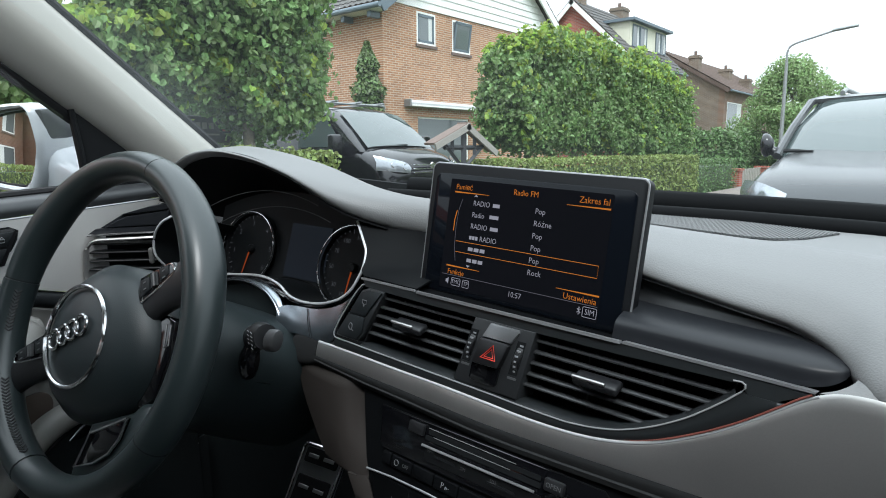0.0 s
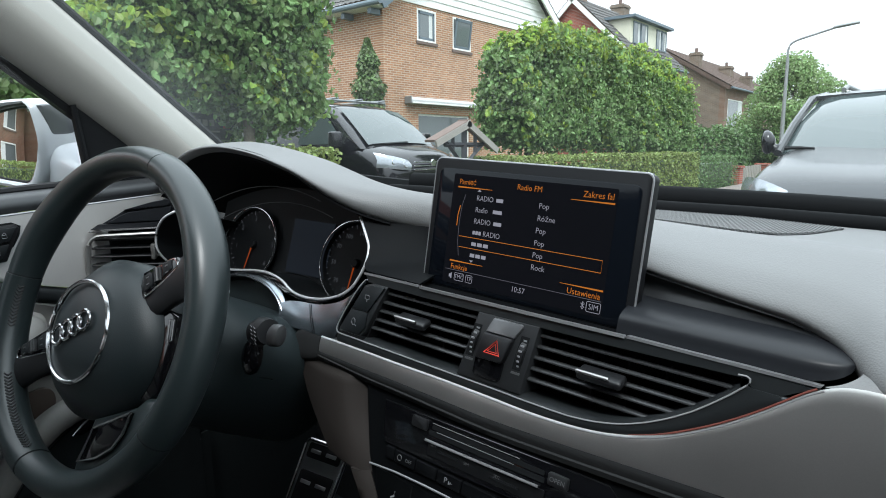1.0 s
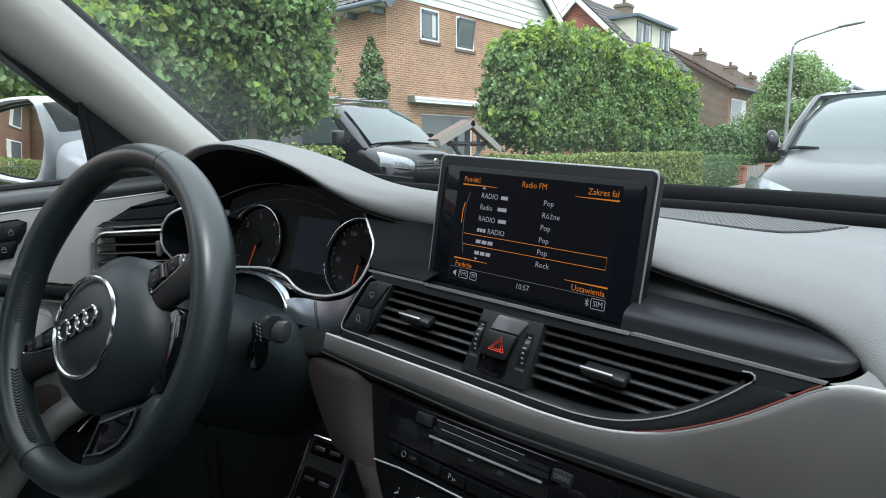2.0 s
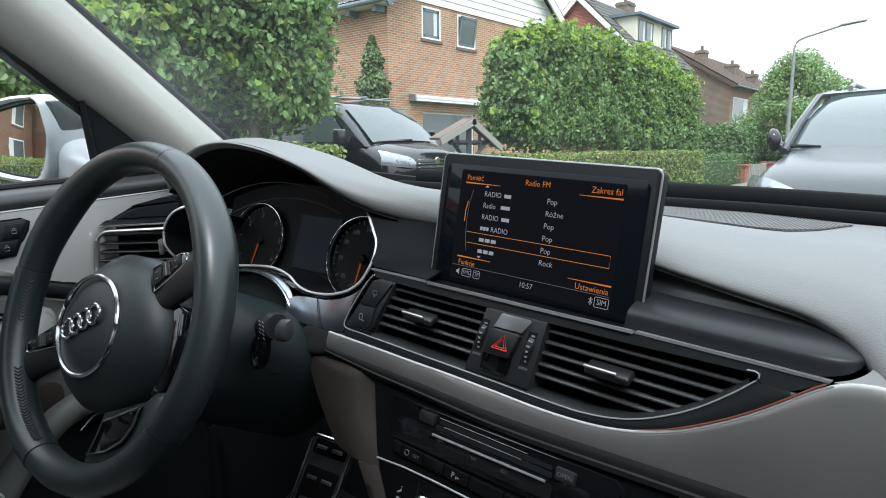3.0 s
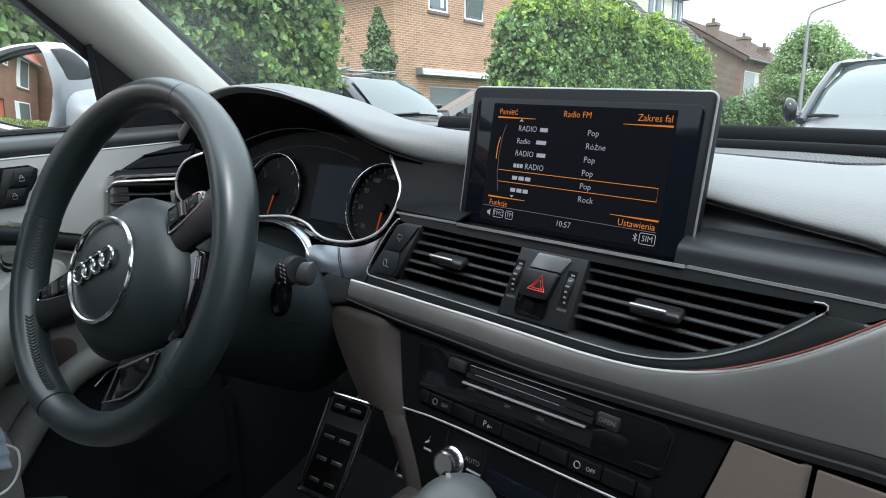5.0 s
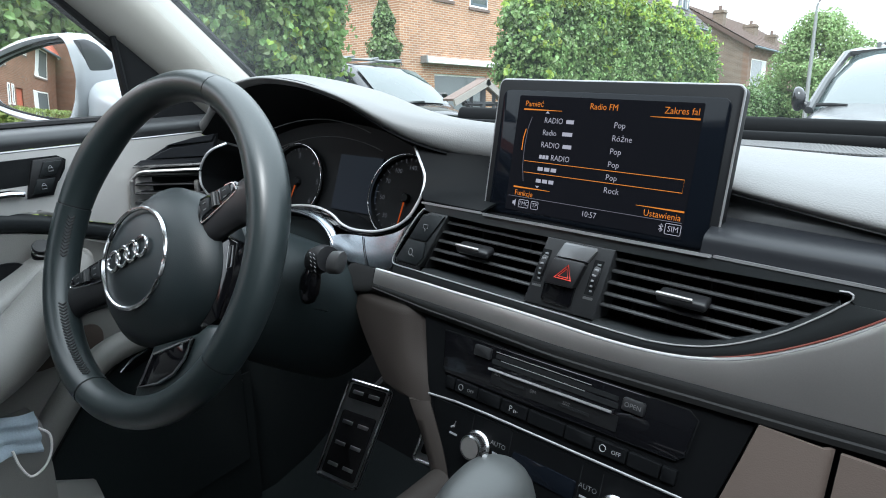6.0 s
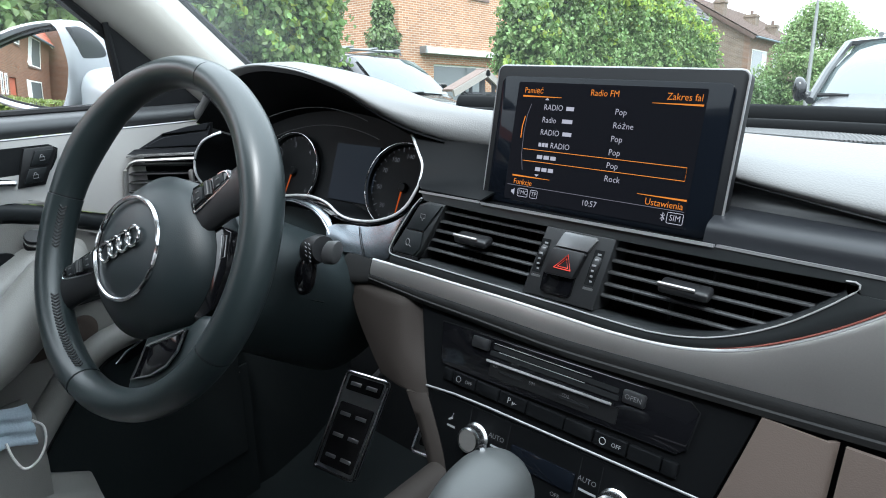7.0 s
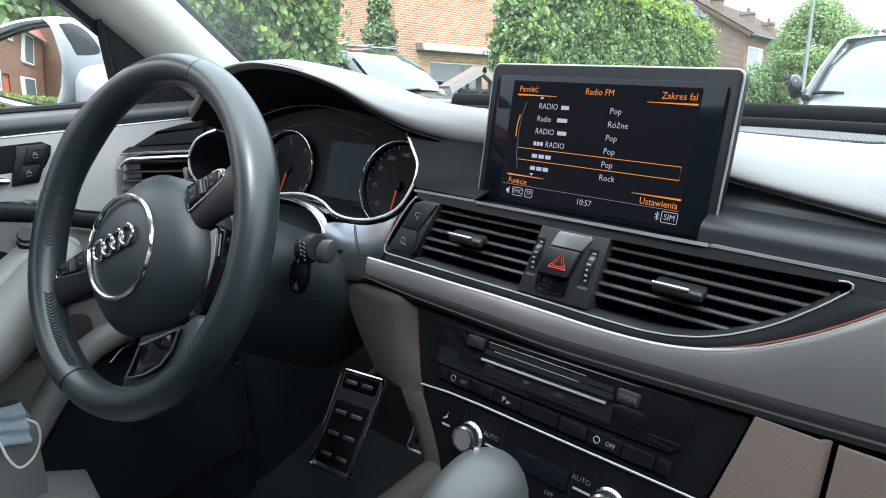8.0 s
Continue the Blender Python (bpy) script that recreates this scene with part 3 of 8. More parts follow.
    right = smoothline([(-0.1685, 0.9535, 0.899), (-0.1575, 0.9415, 0.8603), (-0.1365, 0.9330, 0.8316), (-0.1245, 0.9285, 0.8130)], 16)
    part("knee_panel", sheet([smoothline([p + Vector((0, 0.022, 0.010)) for p in (a, b, c, e)] + [e + Vector((0.016, 0.032, 0.010))], 18) for a, b, c, e in ((left[0], mid[0], crest[0], right[0]),)] + [smoothline([a, b, c, e, e + Vector((0.016, 0.010, 0))], 18) for a, b, c, e in zip(left, mid, crest, right)], 0.004), TAUPE_SHADED, d, "taupe knee panel", 60)
    part("knee_bottom", sheet([[(-0.1979, 0.931, 0.8137), (-0.166, 0.9248, 0.8133), (-0.145, 0.924, 0.8128)], [(-0.27, 1.05, 0.828), (-0.2, 1.05, 0.824), (-0.145, 1.04, 0.822)]], 0.003), TAUPE_SHADED, d)
    a = smoothline([(-0.1455, 0.9235, 0.8135), (-0.1250, 0.9165, 0.7908), (-0.1050, 0.9085, 0.7638), (-0.092, 0.902, 0.735)], 18)
    b = smoothline([(-0.1250, 0.9290, 0.8140), (-0.1134, 0.9235, 0.8023), (-0.0885, 0.9125, 0.7649), (-0.078, 0.905, 0.735)], 18)
    c = [p + Vector((-0.014, 0.03, -0.002)) for p in a]
    part("console_flank", sheet([c, a, [(p + q) / 2 + Vector((0, -0.003, 0)) for p, q in zip(a, b)], b], 0.003), TAUPE_SHADED, d, "taupe console flank", 70)
    rows = [smoothline([(x, 0.992, 0.952), (x, 0.985, 0.90), (x, 0.99, 0.84), (x, 1.02, 0.80), (x, 1.10, 0.785)], 10) for x in np.linspace(-0.68, -0.27, 8)]
    part("lower_panel", sheet(rows, 0.004), SHROUD, d)
    part("bulkhead", sheet([[(x, y, z) for x in np.linspace(-0.75, 0.95, 4)] for y, z in ((1.36, 1.05), (1.36, 0.7), (1.30, 0.45), (1.22, 0.32))], 0.01), VOID, d)
    return d


build_dashboard()


# ---- instrument cluster ----
# the chrome line round the dials, from the hood's inner end, under them and up beside the side vent
SURROUND = [(-0.2284, 1.02, 1.0594), (-0.2089, 1.01, 1.0416), (-0.1973, 1.003, 1.0314), (-0.1931, 0.996, 1.0203), (-0.1937, 0.99, 1.0083), (-0.2017, 0.983, 0.9906), (-0.214, 0.979, 0.979), (-0.2306, 0.976, 0.9709), (-0.2552, 0.975, 0.9638), (-0.2874, 0.975, 0.9605), (-0.3122, 0.977, 0.9629), (-0.3329, 0.98, 0.9706), (-0.3593, 0.982, 0.9742), (-0.3939, 0.984, 0.972), (-0.4695, 0.985, 0.9597), (-0.5504, 0.955, 0.9576), (-0.5516, 0.94, 0.9689), (-0.5526, 0.93, 0.9857), (-0.5539, 0.93, 1.0019), (-0.5454, 0.93, 1.0177), (-0.5341, 0.934, 1.0322), (-0.5245, 0.942, 1.0401), (-0.5205, 0.955, 1.0443)]


def build_cluster():
    D = leaning((-0.375, 1.045, 0.99), 20)
    c = thing("instrument_cluster", (-0.375, 1.05, 0.93), "dark dial cluster with two chrome-ringed gauges", "instrument cluster")
    bm = bmesh.new()
    prism(bm, rrect(-0.19, -0.085, 0.15, 0.095, 0.04, 6), lambda a, b, o: D(a, b, o - 0.012), 0.01)
    part("dial_plate", bm, DIAL, c)
    bm = bmesh.new()
    prism(bm, [(-0.034, -0.032), (0.041, -0.032), (0.041, 0.044), (-0.034, 0.044)], lambda a, b, o: D(a, b, o - 0.009), 0.002)
    part("info_display", bm, LIT_INFO, c, "dim information display")
    for name, a0, needle, marks in (("rev_counter", -0.108, 259, [(3, 100), (4, 50), (5, 5), (6, -40), (2, 145), (1, 190)]),
                                    ("speedometer", 0.091, 264, [(30, 222), (50, 185), (70, 152), (100, 122), (140, 88), (180, 55), (10, 250)])):
        r = 0.0535 if name == "rev_counter" else 0.055
        bm = bmesh.new()
        lathe(bm, [(0.0, -0.010), (r - 0.003, -0.010), (r - 0.001, -0.004)], lambda a, b, o: D(a + a0, b - 0.003, o), 40, False)
        dial = part(name, bm, DIAL, c, "black dial with pale figures")
        bm = bmesh.new()
        tube(bm, [D(a0 + r * math.cos(q), -0.003 + r * math.sin(q), 0) for q in (2 * math.pi * k / 56 for k in range(56))], 0.0009, 6, True)
        part("ring", bm, CHROME, dial, "chrome ring")
        bm = bmesh.new()
        for k in range(33):
            q = radians(250 - k * 9.2)
            r0, r1 = r - (0.009 if k % 4 == 0 else 0.006), r - 0.0035
            tube(bm, [D(a0 + r0 * math.cos(q), -0.003 + r0 * math.sin(q), -0.0092), D(a0 + r1 * math.cos(q), -0.003 + r1 * math.sin(q), -0.0092)], 0.0004, 4)
        tagged(part("tick_marks", bm, DIAL_PRINT, dial), kind="stuff")
        for k, q in marks:
            letters("figure", str(k), 0.0105 if k < 10 else 0.0085, D, a0 + (r - 0.0155) * math.cos(radians(q)), -0.003 + (r - 0.0155) * math.sin(radians(q)), DIAL_PRINT, dial, off=-0.0094)
        bm = bmesh.new()
        q = radians(needle)
        tube(bm, [D(a0 + 0.006 * math.cos(q + s), -0.003 + 0.006 * math.sin(q + s), -0.006) for s in (0,)] + [D(a0 + (r - 0.012) * math.cos(q), -0.003 + (r - 0.012) * math.sin(q), -0.006)], [0.0012, 0.0006], 6)
        part("needle", bm, NEEDLE, dial, "orange needle")
        bm = bmesh.new()
        lathe(bm, [(0.0062, -0.0095), (0.0062, -0.006), (0.0048, -0.004), (0.0, -0.004)], lambda a, b, o: D(a + a0, b - 0.003, o), 20)
        part("hub", bm, DIAL, dial)
    bm = bmesh.new()
    tube(bm, [D(-0.03 + 0.075 * s, -0.050 + 0.008 * math.sin(s * 2.2) - 0.012 * s * s, -0.006) for s in np.linspace(0, 1, 12)], 0.0009, 5)
    part("lower_arc", bm, CHROME, c)
    # visor under the hood with faint arcs
    for off, rise, up in ((0.018, 0.075, 0.062), (0.046, 0.078, 0.078)):
        bm = bmesh.new()
        tube(bm, [D(a, up - 0.9 * (a + 0.02) ** 2 / 0.16 * 0.35, off) for a in np.linspace(-0.17, 0.06, 22)], 0.0006, 5)
        part("visor_line", bm, SLEEVE, c)
    # matt visor from the dials' upper edge to the hood's lip
    vx = [-0.66, -0.62, -0.568, -0.52, -0.465, -0.385, -0.304, -0.25, -0.215, -0.18]
    vz = [1.03, 1.07, 1.10, 1.115, 1.122, 1.117, 1.10, 1.076, 1.058, 1.047]
    rows = []
    for x in np.linspace(-0.655, -0.19, 50):
        f = Vector((x, eased(x, [-0.25, -0.215, -0.18], [0.99, 1.01, 1.04]) + 0.003, eased(x, vx, vz) + 0.0035))
        a = interp(x, [-0.655, -0.19], [-0.205, 0.135])
        k = D(a, 0.088 - 1.6 * (a + 0.03) ** 2, -0.03)
        rows.append([f.lerp(k, s) - Vector((0, 0, 0.002 * math.sin(math.pi * s))) for s in np.linspace(0, 1, 7)])
    part("visor", sheet(rows, 0.002), COWL, c, "matt black visor", 60)
    # chrome surround
    path = SURROUND
    line = smoothline(path, 100)
    bm = bmesh.new()
    tube(bm, line, 0.0017, 10)
    part("surround", bm, RIM_CHROME, c, "bright chrome surround")
    # gloss band outside the chrome line, then the bright lower lip over the steering column
    low = [p + Vector((0, 0.002, -0.001)) for p in smoothline(path[5:16], 60)]
    lip = smoothline([(-0.195, 0.984, 0.985), (-0.243, 0.974, 0.9625), (-0.285, 0.973, 0.9565), (-0.318, 0.975, 0.9580), (-0.345, 0.977, 0.9650), (-0.372, 0.978, 0.9685), (-0.40, 0.979, 0.9678), (-0.4567, 0.979, 0.9560), (-0.50, 0.976, 0.946), (-0.56, 0.968, 0.943)], 60)
    part("gloss_band", sheet([low, [(p + q) / 2 + Vector((0, 0.003, -0.0005)) for p, q in zip(low, lip)], lip], 0.001), GLOSS, c, "gloss black band", 60)
    edge = smoothline([(-0.52, 0.972, 0.9420), (-0.4567, 0.975, 0.9544), (-0.425, 0.974, 0.9622), (-0.3894, 0.972, 0.9662), (-0.3524, 0.968, 0.9644), (-0.3309, 0.965, 0.9576), (-0.3184, 0.963, 0.9485), (-0.3088, 0.961, 0.9365), (-0.3058, 0.960, 0.9192)], 44)
    bm = bmesh.new()
    tube(bm, edge, 0.0016, 8)
    part("lower_lip", bm, CORNER_METAL, c, "bright lower lip")
    inner = smoothline([(-0.52, 0.978, 0.944), (-0.4567, 0.980, 0.9565), (-0.425, 0.979, 0.9652), (-0.387, 0.978, 0.9695), (-0.350, 0.976, 0.9680), (-0.327, 0.973, 0.9605), (-0.314, 0.969, 0.9500), (-0.305, 0.965, 0.9370), (-0.302, 0.963, 0.9192)], 44)
    part("surround_face", sheet([edge, [(p + q) / 2 + Vector((0, -0.0015, 0.001)) for p, q in zip(edge, inner)], inner], 0.001), CORNER_METAL, c, "silver lower frame", 60)
    # black skirt that closes the hollow under the lip
    part("skirt", sheet([edge, [p + Vector((0.0, 0.02, -0.012)) for p in edge], [p + Vector((0, 0.06, -0.03)) for p in edge]], 0.001), VOID, c)
    # inner funnel between surround and dials
    line = smoothline(path, 70)
    au, av = ACROSS, (D(0, 1, 0) - D(0, 0, 0))
    inner = [D((p - D(0, 0, 0)).dot(au) * 0.97, (p - D(0, 0, 0)).dot(av) * 0.97, -0.010) for p in line]
    part("funnel", sheet([line, [p.lerp(q, 0.5) for p, q in zip(line, inner)], inner], 0.001), DIAL, c, "black funnel")
    return c


build_cluster()


# ---- steering wheel ----
def build_wheel():
    C = Vector((-0.3703, 0.7741, 0.9727))
    W = leaning(C, 23.9)
    w = thing("steering_wheel", W(0, 0, -0.12), "black leather three-spoke steering wheel with worn rim", "steering wheel")
    R, r = 0.1695, 0.0165
    ct, stn = math.cos(radians(31)), math.sin(radians(31))

    def T(a, b, o=0.0):
        """The wheel stands turned to the left: its pad and spokes are laid out upright and turned with it; the hub sits deep."""
        return W(a * ct - b * stn - 0.001, a * stn + b * ct - 0.018, o)

    def ring(q0, q1, rad=r, n=40, push=0.0):
        out = []
        for k in range(n + 1):
            q = radians(q0 + (q1 - q0) * k / n)
            thick = rad * (1 + 0.12 * math.exp(-((math.degrees(q) % 360 - 150) / 16) ** 2) + 0.12 * math.exp(-((math.degrees(q) % 360 - 30) / 16) ** 2))
            c, s = math.cos(q), math.sin(q)
            out.append([W((R + thick * 0.98 * math.cos(h)) * c, (R + thick * 0.98 * math.cos(h)) * s, thick * 1.12 * math.sin(h) + push) for h in (2 * math.pi * j / 20 for j in range(20))])
        return out

    seams = [75, 174, 258, 330]
    spans = [(75, 174, "rim_top"), (174, 258, "rim_grip"), (258, 330, "rim_bottom"), (330, 435, "rim_grip")]
    for a, b, name in spans:
        bm = bmesh.new()
        vs = quadify(bm, ring(a + 0.35, b - 0.35, r if name != "rim_grip" else r * 1.03), close_v=True)
        bm.faces.new(vs[0]), bm.faces.new(vs[-1])
        part(name, bm, WHEEL_SKIN, w, "smooth dark leather", 60)
    for a in seams:
        bm = bmesh.new()
        quadify(bm, ring(a - 0.4, a + 0.4, r * 0.965, 2), close_v=True)
        part("seam", bm, THREAD, w)
    # laced stitches along the inside of the grips
    for q0, q1 in ((178, 196), (216, 255), (334, 360), (20, 72)):
        bm = bmesh.new()
        n = int((q1 - q0) / 1.5)
        for k in range(n):
            for side in (-1, 1):
                q, q2 = radians(q0 + k * 1.5), radians(q0 + k * 1.5 + 1.2)
                f = lambda ang, h: W((R + r * 1.035 * math.cos(h)) * math.cos(ang), (R + r * 1.035 * math.cos(h)) * math.sin(ang), r * 1.17 * math.sin(h))
                tube(bm, [f(q, math.pi - 0.42 + side * 0.19), f(q2, math.pi - 0.42)], 0.0010, 5)
        tagged(part("stitching", bm, THREAD, w, "laced dark stitching"), kind="stuff")
    # airbag pad: a domed, shield-like cushion
    rows = []
    for k in range(13):
        s = k / 12
        row = []
        for j in range(48):
            q = 2 * math.pi * j / 48
            c, sn = math.cos(q), math.sin(q)
            ra = 0.083 * (1 + 0.06 * math.cos(2 * q)) if sn > 0 else 0.083 * (1 + 0.06 * math.cos(2 * q)) * (1 - 0.03 * sn)
            h = -0.010 + 0.030 * (1 - s ** 2.6) if s < 1 else -0.045
            rad = ra * (s if s < 1 else 1.0)
            if k == 11:
                h, rad = -0.013, ra
            away = (math.degrees(q) + 41 + 180) % 360 - 180
            rad *= 1 + 0.16 * math.exp(-(away / 48) ** 2)
            row.append(T(rad * c, rad * sn * 1.04 - 0.003, h))
        rows.append(row)
    bm = bmesh.new()
    vs = quadify(bm, rows[1:], close_v=True)
    top = bm.verts.new(T(0, -0.003, 0.020))
    for j in range(48):
        bm.faces.new((top, vs[0][j], vs[0][(j + 1) % 48]))
    pad = part("airbag_pad", bm, PAD_SKIN, w, "grained black airbag cover", 70)
    bm = bmesh.new()
    tube(bm, [T(0.0516 * math.cos(q), 0.0516 * math.sin(q), 0.0150) for q in (2 * math.pi * k / 64 for k in range(64))], 0.0024, 8, True)
    part("pad_ring", bm, CHROME, pad, "polished chrome ring")
    for k in range(4):
        bm = bmesh.new()
        a0 = -0.0225 + k * 0.015
        tube(bm, [T(a0 + 0.0098 * math.cos(q), 0.003 + 0.0098 * math.sin(q), 0.0215) for q in (2 * math.pi * j / 32 for j in range(32))], 0.0019, 8, True)
        part("emblem_ring", bm, CHROME, pad, "chrome ring")
    # side spokes with button blocks
    for s in (-1, 1):
        bm = bmesh.new()
        rows = []
        for t in np.linspace(0, 1, 8):
            a = s * (0.066 + 0.096 * t)
            hw = 0.023 - 0.004 * t + 0.010 * t ** 4
            mid = 0.004 + 0.004 * math.sin(t * 3.1)
            rows.append([T(a, mid + hw * math.cos(h), -0.016 + 0.010 * math.sin(h) + 0.010 * t) for h in (2 * math.pi * j / 14 for j in range(14))])
        vs = quadify(bm, rows, close_v=True)
        bm.faces.new(vs[0]), bm.faces.new(vs[-1])
        sp = part("side_spoke", bm, BLACK, w, "gloss black side spoke", 60)
        lift = lambda a: -0.003 + 0.05 * (abs(a) - 0.08)
        edge = [(0.079, 0.0065), (0.090, 0.0070), (0.1365, 0.0150), (0.1415, 0.0215), (0.1370, 0.0295), (0.105, 0.0335), (0.084, 0.0340), (0.0775, 0.022)]
        bm = bmesh.new()
        prism(bm, [(s * a, b) for a, b in edge], lambda a, b, o: T(a, b, o + lift(a)), 0.013, 0.0024)
        part("button_block", bm, GLOSS, sp, "gloss black control block", 50)
        bm = bmesh.new()
        tube(bm, [T(s * a, b, lift(a) + 0.0002) for a, b in smoothed([(0.084, 0.0075), (0.092, 0.0082), (0.1345, 0.0158), (0.1392, 0.0212), (0.1355, 0.0280), (0.125, 0.0298)], 18)], 0.0010, 6)
        part("button_trim", bm, CHROME, sp, "chrome edge")
        for a0, a1 in ((0.086, 0.1005), (0.117, 0.1315)):
            bm = bmesh.new()
            prism(bm, [(s * a, b) for a, b in ((a0, 0.0125 + 0.12 * (a0 - 0.086)), (a1, 0.0135 + 0.12 * (a1 - 0.086)), (a1, 0.0285), (a0, 0.0300))], lambda a, b, o: T(a, b, o + lift(a) + 0.0014), 0.004, 0.0010)
            part("button", bm, MATT, sp, "matt rocker button", 40)
            for b in (0.0182, 0.0252):
                bar("button_mark", lambda p, q2, o: T(s * p, q2, o + lift(p) + 0.0014), (a0 + a1) / 2 - 0.0022, b - 0.0006, (a0 + a1) / 2 + 0.0022, b + 0.0006, FAINT, sp)
        bm = bmesh.new()
        ring_pts = [(0.0047 if k % 2 else 0.0053) for k in range(28)]
        rows = [[T(s * 0.1088, b, lift(0.109) - 0.0012) + (T(1, 0, 0) - T(0, 0, 0)) * (r0 * math.cos(k / 28 * 6.2832)) + (T(0, 0, 1) - T(0, 0, 0)) * (r0 * math.sin(k / 28 * 6.2832)) for k, r0 in enumerate(ring_pts)] for b in (0.0145, 0.0290)]
        vs = quadify(bm, rows, close_v=True)
        bm.faces.new(vs[0]), bm.faces.new(vs[-1])
        part("scroll_wheel", bm, PANEL_GREY, sp, "ribbed scroll wheel", 20)
    # shift paddle peeping out beside the right grip
    bm = bmesh.new()
    prism(bm, [(0.09, -0.035), (0.115, -0.045), (0.135, -0.01), (0.14, 0.03), (0.125, 0.055), (0.1, 0.04)], lambda a, b, o: T(a, b, o - 0.05), 0.006, 0.002)
    part("shift_paddle", bm, MATT, w)
    bm = bmesh.new()
    prism(bm, [(-0.09, -0.035), (-0.115, -0.045), (-0.135, -0.01), (-0.14, 0.03), (-0.125, 0.055), (-0.1, 0.04)], lambda a, b, o: T(a, b, o - 0.05), 0.006, 0.002)
    part("shift_paddle", bm, MATT, w)
    # lower spoke with its chrome-rimmed inlay, and the gloss strip beside the pad
    bm = bmesh.new()
    prism(bm, [(0.030, -0.100), (0.094, -0.071), (0.106, -0.060), (0.126, -0.057), (0.152, -0.080), (0.128, -0.118), (0.088, -0.150), (0.030, -0.168), (0.026, -0.146)], lambda a, b, o: W(a, b, o - 0.008 + 0.10 * (math.hypot(a, b) - 0.12)), 0.022, 0.005)
    low = part("lower_spoke", bm, WHEEL_SKIN, w, "leather lower spoke", 40)
    outline = [(0.037, -0.1405), (0.0440, -0.1050), (0.0955, -0.0765), (0.0935, -0.0962), (0.0850, -0.1130), (0.066, -0.1280)]
    bm = bmesh.new()
    prism(bm, outline, lambda a, b, o: W(a, b, o - 0.004 + 0.10 * (math.hypot(a, b) - 0.12)), 0.008, 0.001)
    part("inlay", bm, GLOSS, low, "gloss black inlay")
    bm = bmesh.new()
    tube(bm, [W(a, b, -0.0035 + 0.10 * (math.hypot(a, b) - 0.12)) for a, b in outline], 0.0017, 6, True)
    part("inlay_rim", bm, CHROME, low, "chrome rim")
    bm = bmesh.new()
    prism(bm, [(0.086, 0.026), (0.110, 0.022), (0.116, -0.013), (0.112, -0.053), (0.092, -0.070), (0.084, -0.060), (0.09, -0.03), (0.088, 0.0)], lambda a, b, o: W(a, b, o - 0.014), 0.012, 0.002)
    st = part("gloss_strip", bm, GLOSS, w, "gloss black spoke strip")
    bm = bmesh.new()
    tube(bm, [W(a, b, -0.0135) for a, b in ((0.1005, 0.017), (0.1075, 0.018), (0.1115, -0.002), (0.1060, -0.005))], 0.0007, 5, True)
    part("slot_rim", bm, SATIN, st, "thin metal slot rim")
    # hub behind the pad with the black back cover
    bm = bmesh.new()
    lathe(bm, [(0.072, -0.018), (0.080, -0.025), (0.078, -0.04), (0.055, -0.07), (0.04, -0.10), (0.0, -0.10)], T, 36)
    part("hub", bm, BLACK, w, "gloss black hub cover")
    return W


W = build_wheel()


